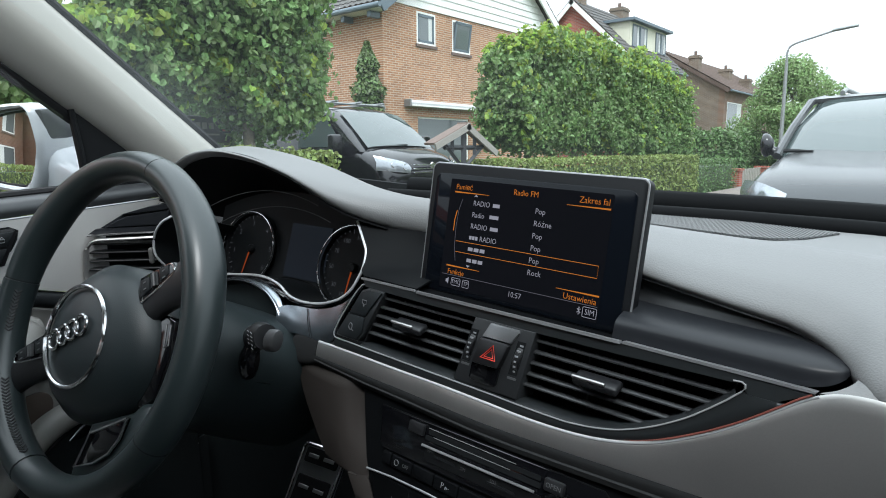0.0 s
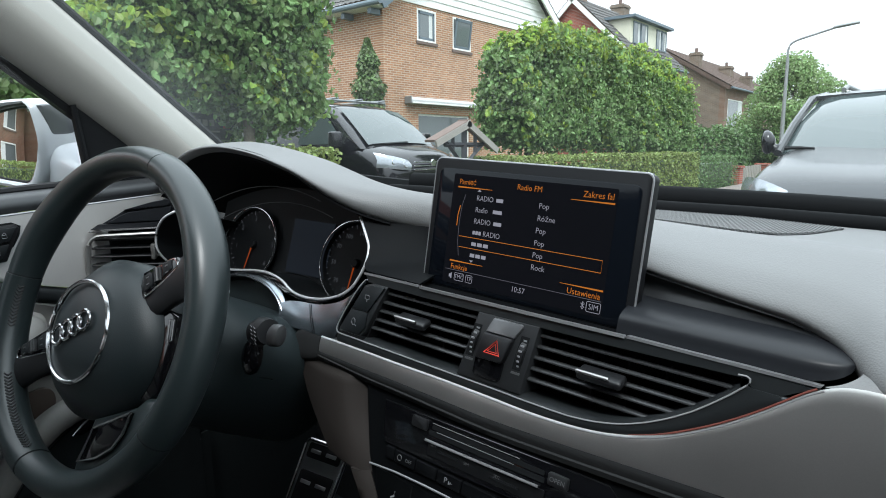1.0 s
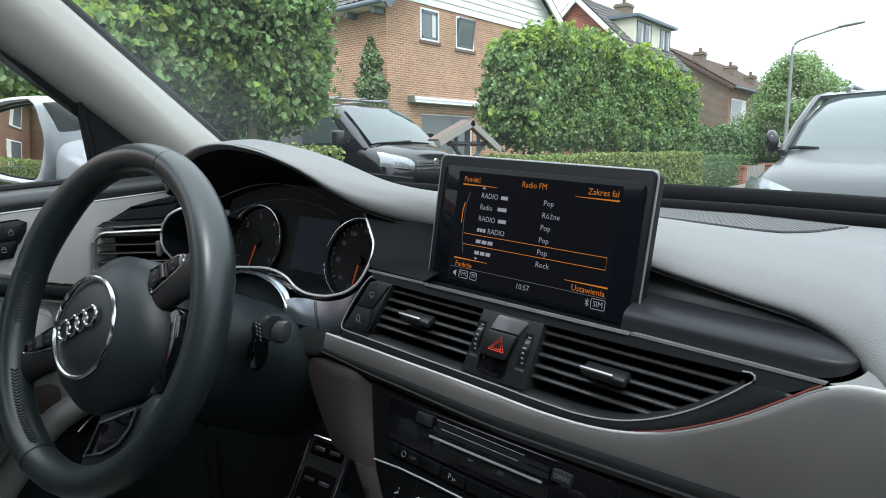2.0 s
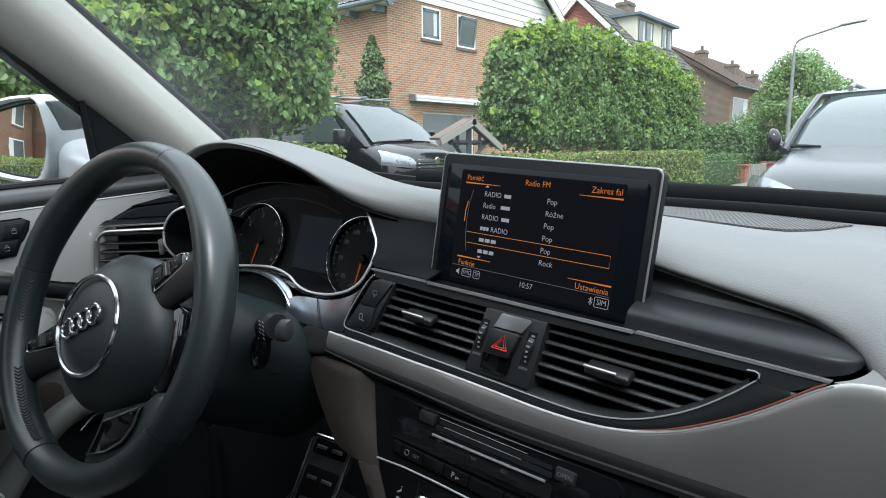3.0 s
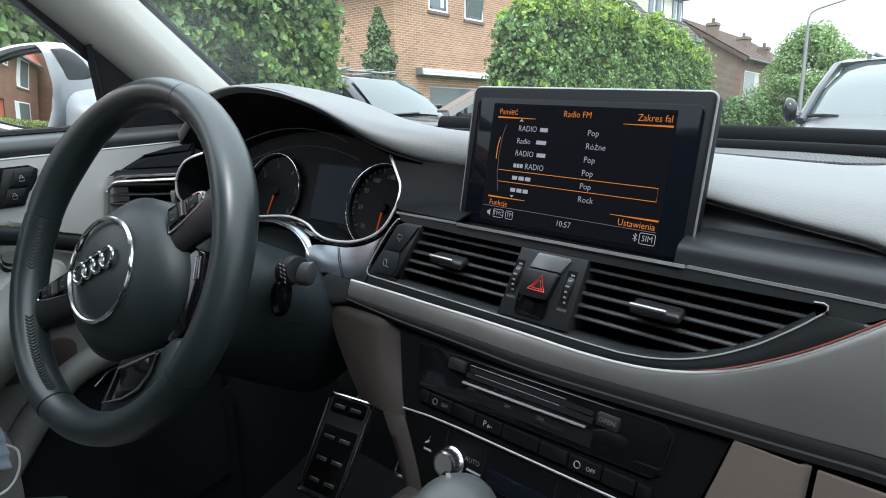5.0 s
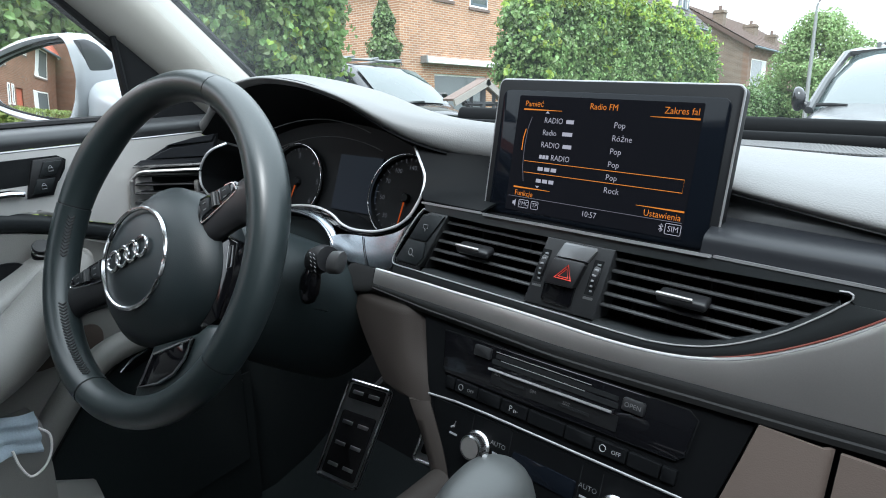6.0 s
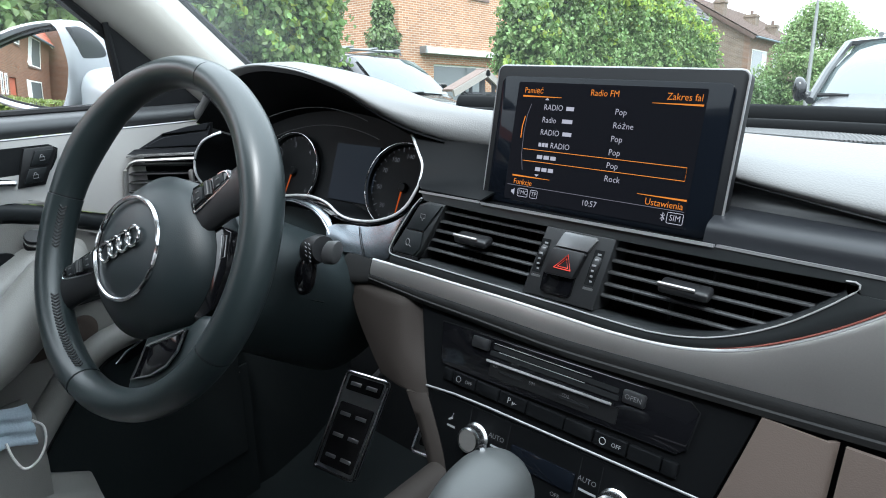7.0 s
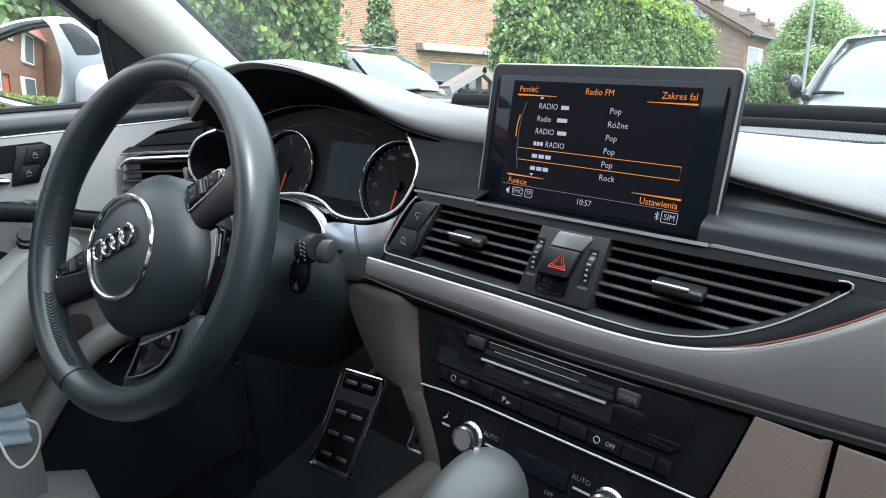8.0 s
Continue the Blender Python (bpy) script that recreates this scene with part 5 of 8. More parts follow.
# ---- centre console ----
def build_console():
    c = thing("centre_console", (0.01, 0.95, 0.55), "black centre console with media slots and climate controls", "console")
    rows = []
    for z in np.linspace(0.903, 0.70, 14):
        a = interp(z, [0.70, 0.79, 0.824, 0.90], [-0.095, -0.115, -0.130, -0.155])
        b = interp(z, [0.70, 0.83, 0.90], [0.115, 0.154, 0.172])
        rows.append([GP(x, z, -0.008) for x in np.linspace(a, b, 8)])
    part("face", sheet(rows, 0.006), CONSOLE, c, "matt black face")
    bm = bmesh.new()
    prism(bm, [(-0.121, 0.889), (0.02, 0.893), (0.126, 0.8945), (0.134, 0.889), (0.1305, 0.860), (0.124, 0.8545), (-0.02, 0.851), (-0.111, 0.850), (-0.116, 0.855)], lambda a, b, o: GP(a, b, o + 0.001), 0.008, 0.0015)
    p = part("media_panel", bm, GLOSS, c, "gloss black media panel")
    bm = bmesh.new()
    tube(bm, [GP(a, b, 0.0005) for a, b in ((-0.121, 0.889), (0.02, 0.893), (0.126, 0.8945), (0.134, 0.889), (0.1305, 0.860), (0.124, 0.8545), (-0.02, 0.851), (-0.111, 0.850), (-0.116, 0.855))], 0.0007, 5, True)
    part("panel_rim", bm, CONSOLE, p, "thin grey panel rim")
    for name, x0, x1, z0, z1, mat, off in (("disc_slot", -0.055, 0.070, 0.8805, 0.8845, VOID, 0.0016), ("slot_cover", -0.058, 0.071, 0.8745, 0.8790, VOID, 0.0018), ("card_bay", -0.056, 0.073, 0.8560, 0.8690, CARD_GREY, 0.0016),
                                           ("card_slot", -0.045, -0.018, 0.8615, 0.8640, VOID, 0.0026), ("card_slot", 0.018, 0.048, 0.8600, 0.8625, VOID, 0.0026)):
        bm = bmesh.new()
        prism(bm, rrect(x0, z0, x1, z1, 0.001, 2), lambda a, b, o: GP(a, b + 0.012 * (a + 0.06), o + off), 0.002)
        part(name, bm, mat, p)
    # thin satin bars stand in for highlights along the slots
    for x0, x1, z in ((-0.055, 0.045, 0.8862), (-0.048, 0.040, 0.8795)):
        bm = bmesh.new()
        tube(bm, [GP(x0, z, 0.0022), GP(x1, z + 0.0012, 0.0022)], 0.00035, 5)
        part("slot_edge", bm, SATIN, p, "fine bar standing for a slot-edge highlight")
    bm = bmesh.new()
    tube(bm, [GP(-0.059, 0.8695, 0.004), GP(0.0, 0.8710, 0.0045), GP(0.067, 0.8725, 0.004)], 0.0013, 6)
    part("bay_lip", bm, SATIN, p, "chrome lip")
    bm = bmesh.new()
    prism(bm, rrect(-0.0800, 0.8768, -0.0600, 0.8872, 0.002), lambda a, b, o: GP(a, b, o + 0.004), 0.004, 0.001)
    part("eject_button", bm, BLACK, p)
    bm = bmesh.new()
    prism(bm, rrect(0.0745, 0.8775, 0.0935, 0.8880, 0.002), lambda a, b, o: GP(a, b, o + 0.0045), 0.004, 0.001)
    op = part("open_button", bm, BLACK, p)
    letters("writing", "OPEN", 0.0056, GP, 0.0840, 0.8828, FAINT, op, off=0.0050)
    for wd, x, z in (("SD1", -0.0485, 0.8668), ("SIM", -0.008, 0.8640), ("SD2", 0.026, 0.8650)):
        letters("writing", wd, 0.0042, GP, x, z, FAINT, p, off=0.0032)
    # key row
    xs = [-0.1085, -0.0955, -0.0670, -0.0395, -0.0095, 0.0292, 0.0570, 0.0870, 0.1150, 0.1280]
    for k in range(len(xs) - 1):
        bm = bmesh.new()
        prism(bm, rrect(xs[k] + 0.0005, 0.8362, xs[k + 1] - 0.0005, 0.8478, 0.0014, 3), lambda a, b, o: GP(a, b, o + 0.0025), 0.004, 0.0012)
        key = part("key", bm, CONSOLE, c)
        if k in (1, 6):
            letters("writing", "OFF", 0.0048, GP, (xs[k] + xs[k + 1]) / 2 + 0.006, 0.8418, FAINT if k == 1 else PRINT, key, off=0.0030)
            bm = bmesh.new()
            m = ((xs[k] + xs[k + 1]) / 2 - 0.006, 0.8420)
            tube(bm, [GP(m[0] + 0.0028 * math.cos(q), m[1] + 0.0028 * math.sin(q), 0.0030) for q in (k2 / 9 * 6.283 for k2 in range(9))], 0.0004, 4, True)
            part("key_symbol", bm, FAINT if k == 1 else PRINT, key)
        if k == 3:
            letters("writing", "P", 0.0075, GP, -0.0275, 0.8420, PRINT, key, off=0.0030)
            for q in range(3):
                bar("key_symbol", GP, -0.0240 + q * 0.0018, 0.8395 + 0.0008 * q, -0.0232 + q * 0.0018, 0.8423 - 0.0004 * q, PRINT, key, 0.003)
    bm = bmesh.new()
    tube(bm, [GP(-0.126, 0.8232, 0.002), GP(-0.09, 0.8268, 0.0025), GP(-0.05, 0.8284, 0.003), GP(0.05, 0.8293, 0.003), GP(0.155, 0.8300, 0.002)], 0.0011, 8)
    part("chrome_line", bm, SATIN, c, "bright chrome line")
    # climate panel
    bm = bmesh.new()
    prism(bm, [(-0.118, 0.8215), (0.146, 0.8265), (0.128, 0.74), (-0.10, 0.74)], lambda a, b, o: GP(a, b, o + 0.0005), 0.004, 0.001)
    cl = part("climate_panel", bm, CONSOLE, c, "black climate panel")
    bm = bmesh.new()
    prism(bm, rrect(-0.0165, 0.7895, 0.0490, 0.8065, 0.002), lambda a, b, o: GP(a, b, o + 0.0025), 0.004, 0.001)
    part("climate_display", bm, SMOKED, cl, "dark climate display")
    for wd, x, z, sz in (("AUTO", -0.0338, 0.8050, 0.0062), ("AUTO", 0.0600, 0.8050, 0.0062), ("OFF", 0.0340, 0.7815, 0.0052)):
        letters("writing", wd, sz, GP, x, z, FAINT, cl, off=0.0012)
    for x0, z, ln in ((-0.0385, 0.7964, 0.016), (0.0540, 0.7964, 0.016), (-0.0915, 0.7960, 0.0095)):
        bar("marker_bar", GP, x0, z - 0.0009, x0 + ln, z + 0.0009, PRINT, cl, 0.0014)
    bm = bmesh.new()
    tube(bm, [GP(-0.0862, 0.8085, 0.0014), GP(-0.0872, 0.8035, 0.0014), GP(-0.0905, 0.8015, 0.0014)], [0.0006, 0.0012, 0.0010], 5)
    part("seat_symbol", bm, PRINT, cl)
    for x0 in (-0.0665, -0.0215, 0.0515, 0.0710):
        bar("panel_joint", GP, x0 - 0.0003, 0.757, x0 + 0.0003, 0.8215, VOID, cl, 0.0009)
    for x in (-0.0555, 0.0870):
        pl = frame_at(GP(x, 0.7965, 0.0), (1, 0, 0), (0, 0.287, 0.958))
        bm = bmesh.new()
        lathe(bm, [(0.0146, 0.0), (0.0146, 0.003), (0.0130, 0.005)], pl, 40)
        kn = part("temperature_knob", bm, CHROME, cl, "chrome-ringed rotary knob")
        bm = bmesh.new()
        n = 80
        rows = [[pl((0.0127 if k % 2 else 0.0122) * math.cos(2 * math.pi * k / n), (0.0127 if k % 2 else 0.0122) * math.sin(2 * math.pi * k / n), o) for k in range(n)] for o in (0.004, 0.013)]
        rows.append([pl(0.0119 * math.cos(2 * math.pi * k / n), 0.0119 * math.sin(2 * math.pi * k / n), 0.0148) for k in range(n)])
        rows.append([pl(0.0100 * math.cos(2 * math.pi * k / n), 0.0100 * math.sin(2 * math.pi * k / n), 0.0155) for k in range(n)])
        quadify(bm, rows, close_v=True)
        part("knurled_ring", bm, CHROME, kn, "knurled chrome", 20)
        bm = bmesh.new()
        lathe(bm, [(0.0101, 0.0150), (0.0094, 0.0142), (0.0, 0.0142)], pl, 32)
        part("knob_face", bm, SILVER, kn, "satin face")
    # pale side of the passenger's footwell, with the glove box joint
    rows = [[Vector((interp(z, [0.70, 0.83, 0.90], [0.117, 0.156, 0.174]) + 0.001, GP(0, z).y - 0.001, z)), Vector((0.215, 0.95 + 0.25 * (z - 0.9), z)), Vector((0.219, 0.955 + 0.25 * (z - 0.9), z))] for z in np.linspace(0.902, 0.70, 8)]
    part("footwell_side", sheet(rows, 0.004), TAUPE, c, "taupe footwell side", 60)
    return c


build_console()


def build_glovebox():
    g = thing("glove_box", (0.45, 1.0, 0.70), "taupe glove box below the silver trim", "glove box")
    rows = [[(x, 0.952 + 0.25 * (z - 0.9) + 0.08 * max(0, x - 0.3), z) for x in np.linspace(0.226, 0.80, 10)] for z in np.linspace(0.902, 0.66, 8)]
    part("lid", sheet(rows, 0.006), TAUPE, g, "taupe lid", 60)


build_glovebox()


def build_selector():
    s = thing("gear_selector", (0.035, 0.80, 0.74), "dark leather gear selector knob with chrome side strips", "gear selector")
    # a rounded grip, flattened on its flanks, that reaches back towards the seats
    c, rows = Vector((0.060, 0.782, 0.870)), []
    for k in range(15):
        f = math.pi * (k + 0.15) / 14.3
        ring = []
        for j in range(32):
            q = 2 * math.pi * j / 32
            r = math.sin(f) ** 0.85
            x, y = 0.0285 * r * math.cos(q), (0.036 if math.sin(q) > 0 else 0.06) * r * math.sin(q)
            ring.append(c + Vector((x, y, 0.037 * math.copysign(abs(math.cos(f)) ** 0.9, math.cos(f)) - 0.06 * max(0.0, -y) * 0.6)))
        rows.append(ring)
    bm = bmesh.new()
    vs = quadify(bm, rows, close_v=True)
    bm.faces.new(vs[0]), bm.faces.new(vs[-1])
    part("grip", bm, KNOB_SKIN, s, "smooth dark leather grip", 70)
    bm = bmesh.new()
    tube(bm, [c + Vector((-0.0285 * 0.88 * math.sin(f) ** 0.85, 0.036 * 0.5 * math.sin(f) ** 0.85, 0.0372 * math.cos(f))) for f in np.linspace(0.30, 1.9, 18)], 0.0019, 8)
    part("side_strip", bm, CHROME, s, "chrome strip")
    bm = bmesh.new()
    tube(bm, [(0.037, 0.82, 0.85), (0.037, 0.83, 0.74)], 0.018, 16)
    part("stem", bm, MATT, s)
    bm = bmesh.new()
    box(bm, (0.03, 0.74, 0.72), (0.19, 0.36, 0.05), None, 0.012, 3)
    part("console_plate", bm, GLOSS, s, "black console plate")
    bm = bmesh.new()
    rows = [smoothline([(-0.10 + 0.012 * t, 0.885 - 0.3 * t, 0.755), (-0.080 + 0.012 * t, 0.885 - 0.3 * t, 0.778), (-0.062 + 0.012 * t, 0.882 - 0.3 * t, 0.782), (-0.050 + 0.012 * t, 0.878 - 0.3 * t, 0.772)], 10) for t in np.linspace(0, 1, 8)]
    quadify(bm, rows)
    part("side_cushion", bm, TAUPE_SHADED, s, "taupe side pad coloured dark for shade", 70)


build_selector()


# ---- pedals and floor ----
def build_pedal(o, w, h, name, label, pads):
    P = frame_at(o, (0.99, 0.045, 0.11), (0.148, 0.356, 0.923))
    p = thing(name, P(0, -h / 2, -0.02), label, "pedal", "foot pedals")
    bm = bmesh.new()
    prism(bm, rrect(-w / 2, -h / 2, w / 2, h / 2, 0.008), P, 0.006, 0.002)
    part("plate", bm, ALU, p, "brushed aluminium plate")
    bm = bmesh.new()
    tube(bm, [P(a, b, 0.001) for a, b in rrect(-w / 2, -h / 2, w / 2, h / 2, 0.008)], 0.003, 8, True)
    part("rim", bm, CHROME, p, "bright rim")
    for b0, b1 in pads:
        bm = bmesh.new()
        prism(bm, rrect(-w / 2 + 0.009, b0, w / 2 - 0.009, b1, 0.004), lambda a, b, f: P(a, b, f + 0.002), 0.003, 0.001)
        pad = part("rubber_pad", bm, RUBBER, p, "black rubber pad")
        n = max(1, int((b1 - b0) / 0.034))
        for i in range(n):
            for s in (-1, 1):
                bm = bmesh.new()
                bb = b0 + (b1 - b0) * (i + 0.5) / n
                prism(bm, rrect(s * w * 0.19 - 0.012, bb - 0.0032, s * w * 0.19 + 0.012, bb + 0.0032, 0.001, 2), lambda a, b, f: P(a, b, f + 0.0035), 0.002, 0.0008)
                part("metal_stud", bm, ALU, pad)
    bm = bmesh.new()
    tube(bm, [P(0, h / 2 - 0.02, -0.005), P(0, h / 2 + 0.03, -0.05), P(0, h / 2 + 0.10, -0.08)], 0.008, 8)
    part("arm", bm, RUBBER, p)


build_pedal((-0.442, 1.085, 0.558), 0.096, 0.178, "brake_pedal", "aluminium pedal with black rubber pads", ((-0.080, 0.036), (0.058, 0.084)))
build_pedal((-0.262, 1.116, 0.646), 0.065, 0.15, "accelerator_pedal", "narrow aluminium pedal with black rubber pad", ((-0.062, 0.065),))

fl = thing("footwell_floor", (-0.1, 0.8, 0.30), "black carpeted footwell floor", "floor")
tagged(fl, kind="structure")
part("carpet", sheet([[(x, y, 0.32 + 0.9 * max(0, y - 1.1) ** 1.4) for x in np.linspace(-0.76, 0.95, 10)] for y in np.linspace(-0.9, 1.36, 26)], 0.01), CARPET, fl)
bm = bmesh.new()
box(bm, (0.03, 0.45, 0.50), (0.22, 0.9, 0.40), None, 0.02, 3)
part("tunnel", bm, MATT, fl)
rows = [[(-0.70, y, 0.33 + 0.08 * k) for k in range(7)] for y in np.linspace(0.9, 1.3, 6)]
part("kick_panel", sheet(rows, 0.006), CARPET, fl)


# ---- driver's door ----
def DP(y, z, off=0.0):
    return Vector((-0.655 - 0.12 * (y - 0.8) + off, y + 0.12 * off, z))


def build_door():
    d = thing("driver_door", (-0.66, 0.5, 0.35), "grey driver's door with silver inlay and black handle recess", "car door")

    def skin(name, ys, prof, mat, label="", thick=0.004, sm=60):
        """prof(y) gives (z, off) pairs down the door."""
        rows = [smoothline([DP(y, z, o) for z, o in prof(y)], 16) for y in ys]
        return part(name, sheet(rows, thick), mat, d, label, sm)

    ys = np.linspace(-0.2, 1.06, 30)
    skin("top_rail", ys, lambda y: [(1.070, -0.06), (1.071, -0.02), (1.066, 0.004), (1.056, 0.010), (1.047, 0.006)], RAIL, "dark top rail")
    bm = bmesh.new()
    tube(bm, [DP(y, 1.0455, 0.009) for y in np.linspace(-0.2, 1.0, 20)], 0.0016, 6)
    part("rail_line", bm, SATIN, d, "thin bright line")
    low = lambda y: interp(y, [0.3, 0.70, 0.76, 0.84, 0.90, 1.0], [0.985, 0.978, 0.962, 0.932, 0.925, 0.93])
    skin("inlay", np.linspace(-0.2, 1.0, 40), lambda y: [(1.044, 0.006), (1.01, 0.009), (0.985 if y < 0.6 else 0.97, 0.012), (low(y), 0.014)], INLAY, "satin silver-grey inlay")
    skin("lower_strip", np.linspace(-0.2, 1.0, 40), lambda y: [(low(y) - 0.001, 0.014), (low(y) - 0.008, 0.020), (low(y) - 0.020, 0.020), (low(y) - 0.027, 0.012)], MATT, "dark strip")
    skin("main_panel", np.linspace(-0.2, 1.02, 34), lambda y: [(low(y) - 0.026, 0.013), (0.90, 0.006), (0.84, 0.0), (0.76, -0.004), (0.66, 0.0), (0.60, 0.012)], GREY, "light grey panel")
    # handle recess, handle and lock keys
    bm = bmesh.new()
    prism(bm, [(0.40, 1.036), (0.783, 1.036), (0.793, 1.030), (0.790, 1.018), (0.770, 0.986), (0.757, 0.980), (0.40, 0.982)], lambda a, b, o: DP(a, b, o + 0.0135), 0.006, 0.001)
    rc = part("handle_recess", bm, VOID, d, "black handle recess")
    bm = bmesh.new()
    tube(bm, [DP(0.42, 1.000, 0.018), DP(0.72, 0.997, 0.019), DP(0.735, 0.994, 0.016)], 0.0045, 8)
    part("handle", bm, CHROME, rc, "chrome inner handle")
    bm = bmesh.new()
    prism(bm, [(0.752, 1.034), (0.785, 1.034), (0.789, 1.028), (0.769, 0.987), (0.738, 0.987)], lambda a, b, o: DP(a, b, o + 0.0175), 0.005, 0.001)
    lp = part("lock_plate", bm, BLACK, rc, "black lock switch plate")
    for y0, z0 in ((0.768, 1.0215), (0.757, 1.0005)):
        bm = bmesh.new()
        prism(bm, [(y0 - 0.013, z0 - 0.0088), (y0 + 0.008, z0 - 0.0088), (y0 + 0.0165, z0 + 0.0088), (y0 - 0.005, z0 + 0.0088)], lambda a, b, o: DP(a, b, o + 0.0205), 0.003, 0.001)
        part("lock_key", bm, MATT, lp)
    for y0, z0 in ((0.769, 1.0215), (0.758, 1.0005)):
        bm = bmesh.new()
        tube(bm, [DP(y0 + a, z0 + b, 0.0212) for a, b in ((-0.0028, -0.003), (0.0028, -0.003), (0.0028, 0.001), (-0.0028, 0.001))], 0.0004, 4, True)
        tube(bm, [DP(y0 + 0.0018 * math.cos(q), z0 + 0.001 + 0.003 * math.sin(q), 0.0212) for q in np.linspace(0.2, 3.0, 7)], 0.0004, 4)
        part("lock_symbol", bm, PRINT, lp)
    # armrest sweeping down, with the mirror knob on its shoulder
    top = [Vector((-0.0, y, z)) for y, z in ((0.30, 0.842), (0.50, 0.848), (0.62, 0.864), (0.69, 0.889), (0.735, 0.910), (0.775, 0.914), (0.80, 0.902))]
    top = smoothline(top, 26)
    rows = []
    for p in top:
        y, z = p.y, p.z
        wdt = 0.075 - 0.05 * max(0, (y - 0.60) / 0.2)
        rows.append(smoothline([DP(y, z + 0.002, 0.0), DP(y, z + 0.003, wdt * 0.6), DP(y, z - 0.006, wdt), DP(y, z - 0.03, wdt * 0.95), DP(y + 0.005, z - 0.05, wdt * 0.5), DP(y + 0.01, z - 0.055, 0.0)], 14))
    part("armrest", sheet(rows, 0.003), GREY, d, "padded light grey armrest", 70)
    kf = frame_at(DP(0.742, 0.9145, 0.022), (0.3, 0.95, 0.0), (-0.75, 0.2, 0.6))
    bm = bmesh.new()
    lathe(bm, [(0.0135, -0.004), (0.0135, 0.003), (0.0115, 0.005), (0.0115, 0.017), (0.010, 0.019), (0.0, 0.019)], kf, 28)
    kn = part("mirror_knob", bm, BLACK, d, "round mirror adjuster knob")
    bm = bmesh.new()
    lathe(bm, [(0.0118, 0.010), (0.0121, 0.0125), (0.0118, 0.015)], kf, 28)
    part("knob_ring", bm, CHROME, kn, "chrome ring")
    # thick grab bar that sweeps down towards the seat; a flat dark plate paints the shaded hollow
    line = smoothline([DP(0.56, 0.775, 0.062), DP(0.64, 0.803, 0.066), DP(0.70, 0.842, 0.062), DP(0.748, 0.874, 0.046), DP(0.785, 0.895, 0.020)], 22)
    bm = bmesh.new()
    tube(bm, line, [0.036, 0.037] + [0.037] * 14 + [0.035, 0.033, 0.030, 0.026, 0.022, 0.018], 18, flat=1.0)
    part("grab_bar", bm, GREY, d, "padded light grey grab bar", 70)
    bm = bmesh.new()
    prism(bm, smoothed([(0.56, 0.860), (0.66, 0.862), (0.712, 0.885), (0.722, 0.900), (0.700, 0.912), (0.60, 0.908), (0.56, 0.900), (0.56, 0.860)], 40)[:39], lambda p, q, o: DP(p, q, o + 0.016), 0.004, 0.001)
    part("grab_hollow", bm, VOID, d, "flat dark plate standing for the shaded hollow behind the grab bar")
    # fine mesh strip and the ridge that frames the loudspeaker
    bm = bmesh.new()
    prism(bm, rrect(0.735, 0.812, 0.90, 0.850, 0.008), lambda p, q, o: DP(p, q, o + 0.006), 0.004, 0.001)
    part("mesh_strip", bm, EDGE_GREY, d, "dark perforated strip")
    bm = bmesh.new()
    tube(bm, smoothline([DP(0.53, 0.462, 0.016), DP(0.645, 0.597, 0.016), DP(0.735, 0.700, 0.014), DP(0.775, 0.733, 0.012), DP(0.815, 0.748, 0.010), DP(0.88, 0.752, 0.008)], 26), 0.020, 14)
    part("speaker_ridge", bm, GREY, d, "light grey speaker surround", 70)
    # pull hollow and dark speaker cloth
    bm = bmesh.new()
    prism(bm, rrect(0.700, 0.752, 0.806, 0.795, 0.02, 6), lambda p, q, o: DP(p, q, o + 0.004), 0.003, 0.002)
    part("pull_hollow", bm, TAUPE, d, "soft pull hollow")
    sp = [(0.55, 0.44), (0.667, 0.582), (0.762, 0.693), (0.795, 0.716), (0.83, 0.729), (0.88, 0.733), (1.02, 0.733), (1.02, 0.44)]
    bm = bmesh.new()
    prism(bm, sp, lambda p, q, o: DP(p, q, o + 0.017), 0.006, 0.003)
    sg = part("speaker_cover", bm, CARPET, d, "dark perforated speaker cover")
    bm = bmesh.new()
    prism(bm, [(0.812, 0.713), (0.830, 0.726), (0.862, 0.735), (0.893, 0.735), (0.873, 0.721), (0.826, 0.709)], lambda p, q, o: DP(p, q, o + 0.021), 0.005, 0.001)
    part("speaker_badge", bm, GLOSS, sg, "gloss black tab")
    bm = bmesh.new()
    tube(bm, [DP(p, q, 0.020) for p, q in ((0.812, 0.714), (0.830, 0.727), (0.862, 0.736), (0.898, 0.736))], 0.0012, 6)
    part("badge_edge", bm, CHROME, sg)
    bm = bmesh.new()
    tube(bm, [DP(p, q, 0.018) for p, q in ((0.55, 0.452), (0.667, 0.588), (0.762, 0.699), (0.81, 0.728))], 0.0016, 6)
    part("cover_seam", bm, THREAD, d)
    # map pocket and lower skin
    rows = [smoothline([DP(y, 0.715, 0.012), DP(y, 0.70, 0.05), DP(y, 0.62, 0.055), DP(y, 0.50, 0.03), DP(y, 0.36, 0.0)], 14) for y in np.linspace(-0.2, 0.69, 12)]
    part("map_pocket", sheet(rows, 0.004), GREY, d, "light grey map pocket", 60)
    rows = [[DP(y, z, 0.008) for z in np.linspace(0.61, 0.34, 6)] for y in np.linspace(0.55, 1.04, 12)]
    part("lower_skin", sheet(rows, 0.004), CARPET, d, "dark lower skin")
    # black corner by the mirror, window seal, side glass
    bm = bmesh.new()
    prism(bm, [(0.893, 1.185), (0.902, 1.070), (1.07, 1.070), (1.04, 1.078), (0.97, 1.125)], lambda p, q, o: DP(p, q, o - 0.012), 0.012, 0.002)
    part("corner_cover", bm, CASING, d, "black corner cover")
    bm = bmesh.new()
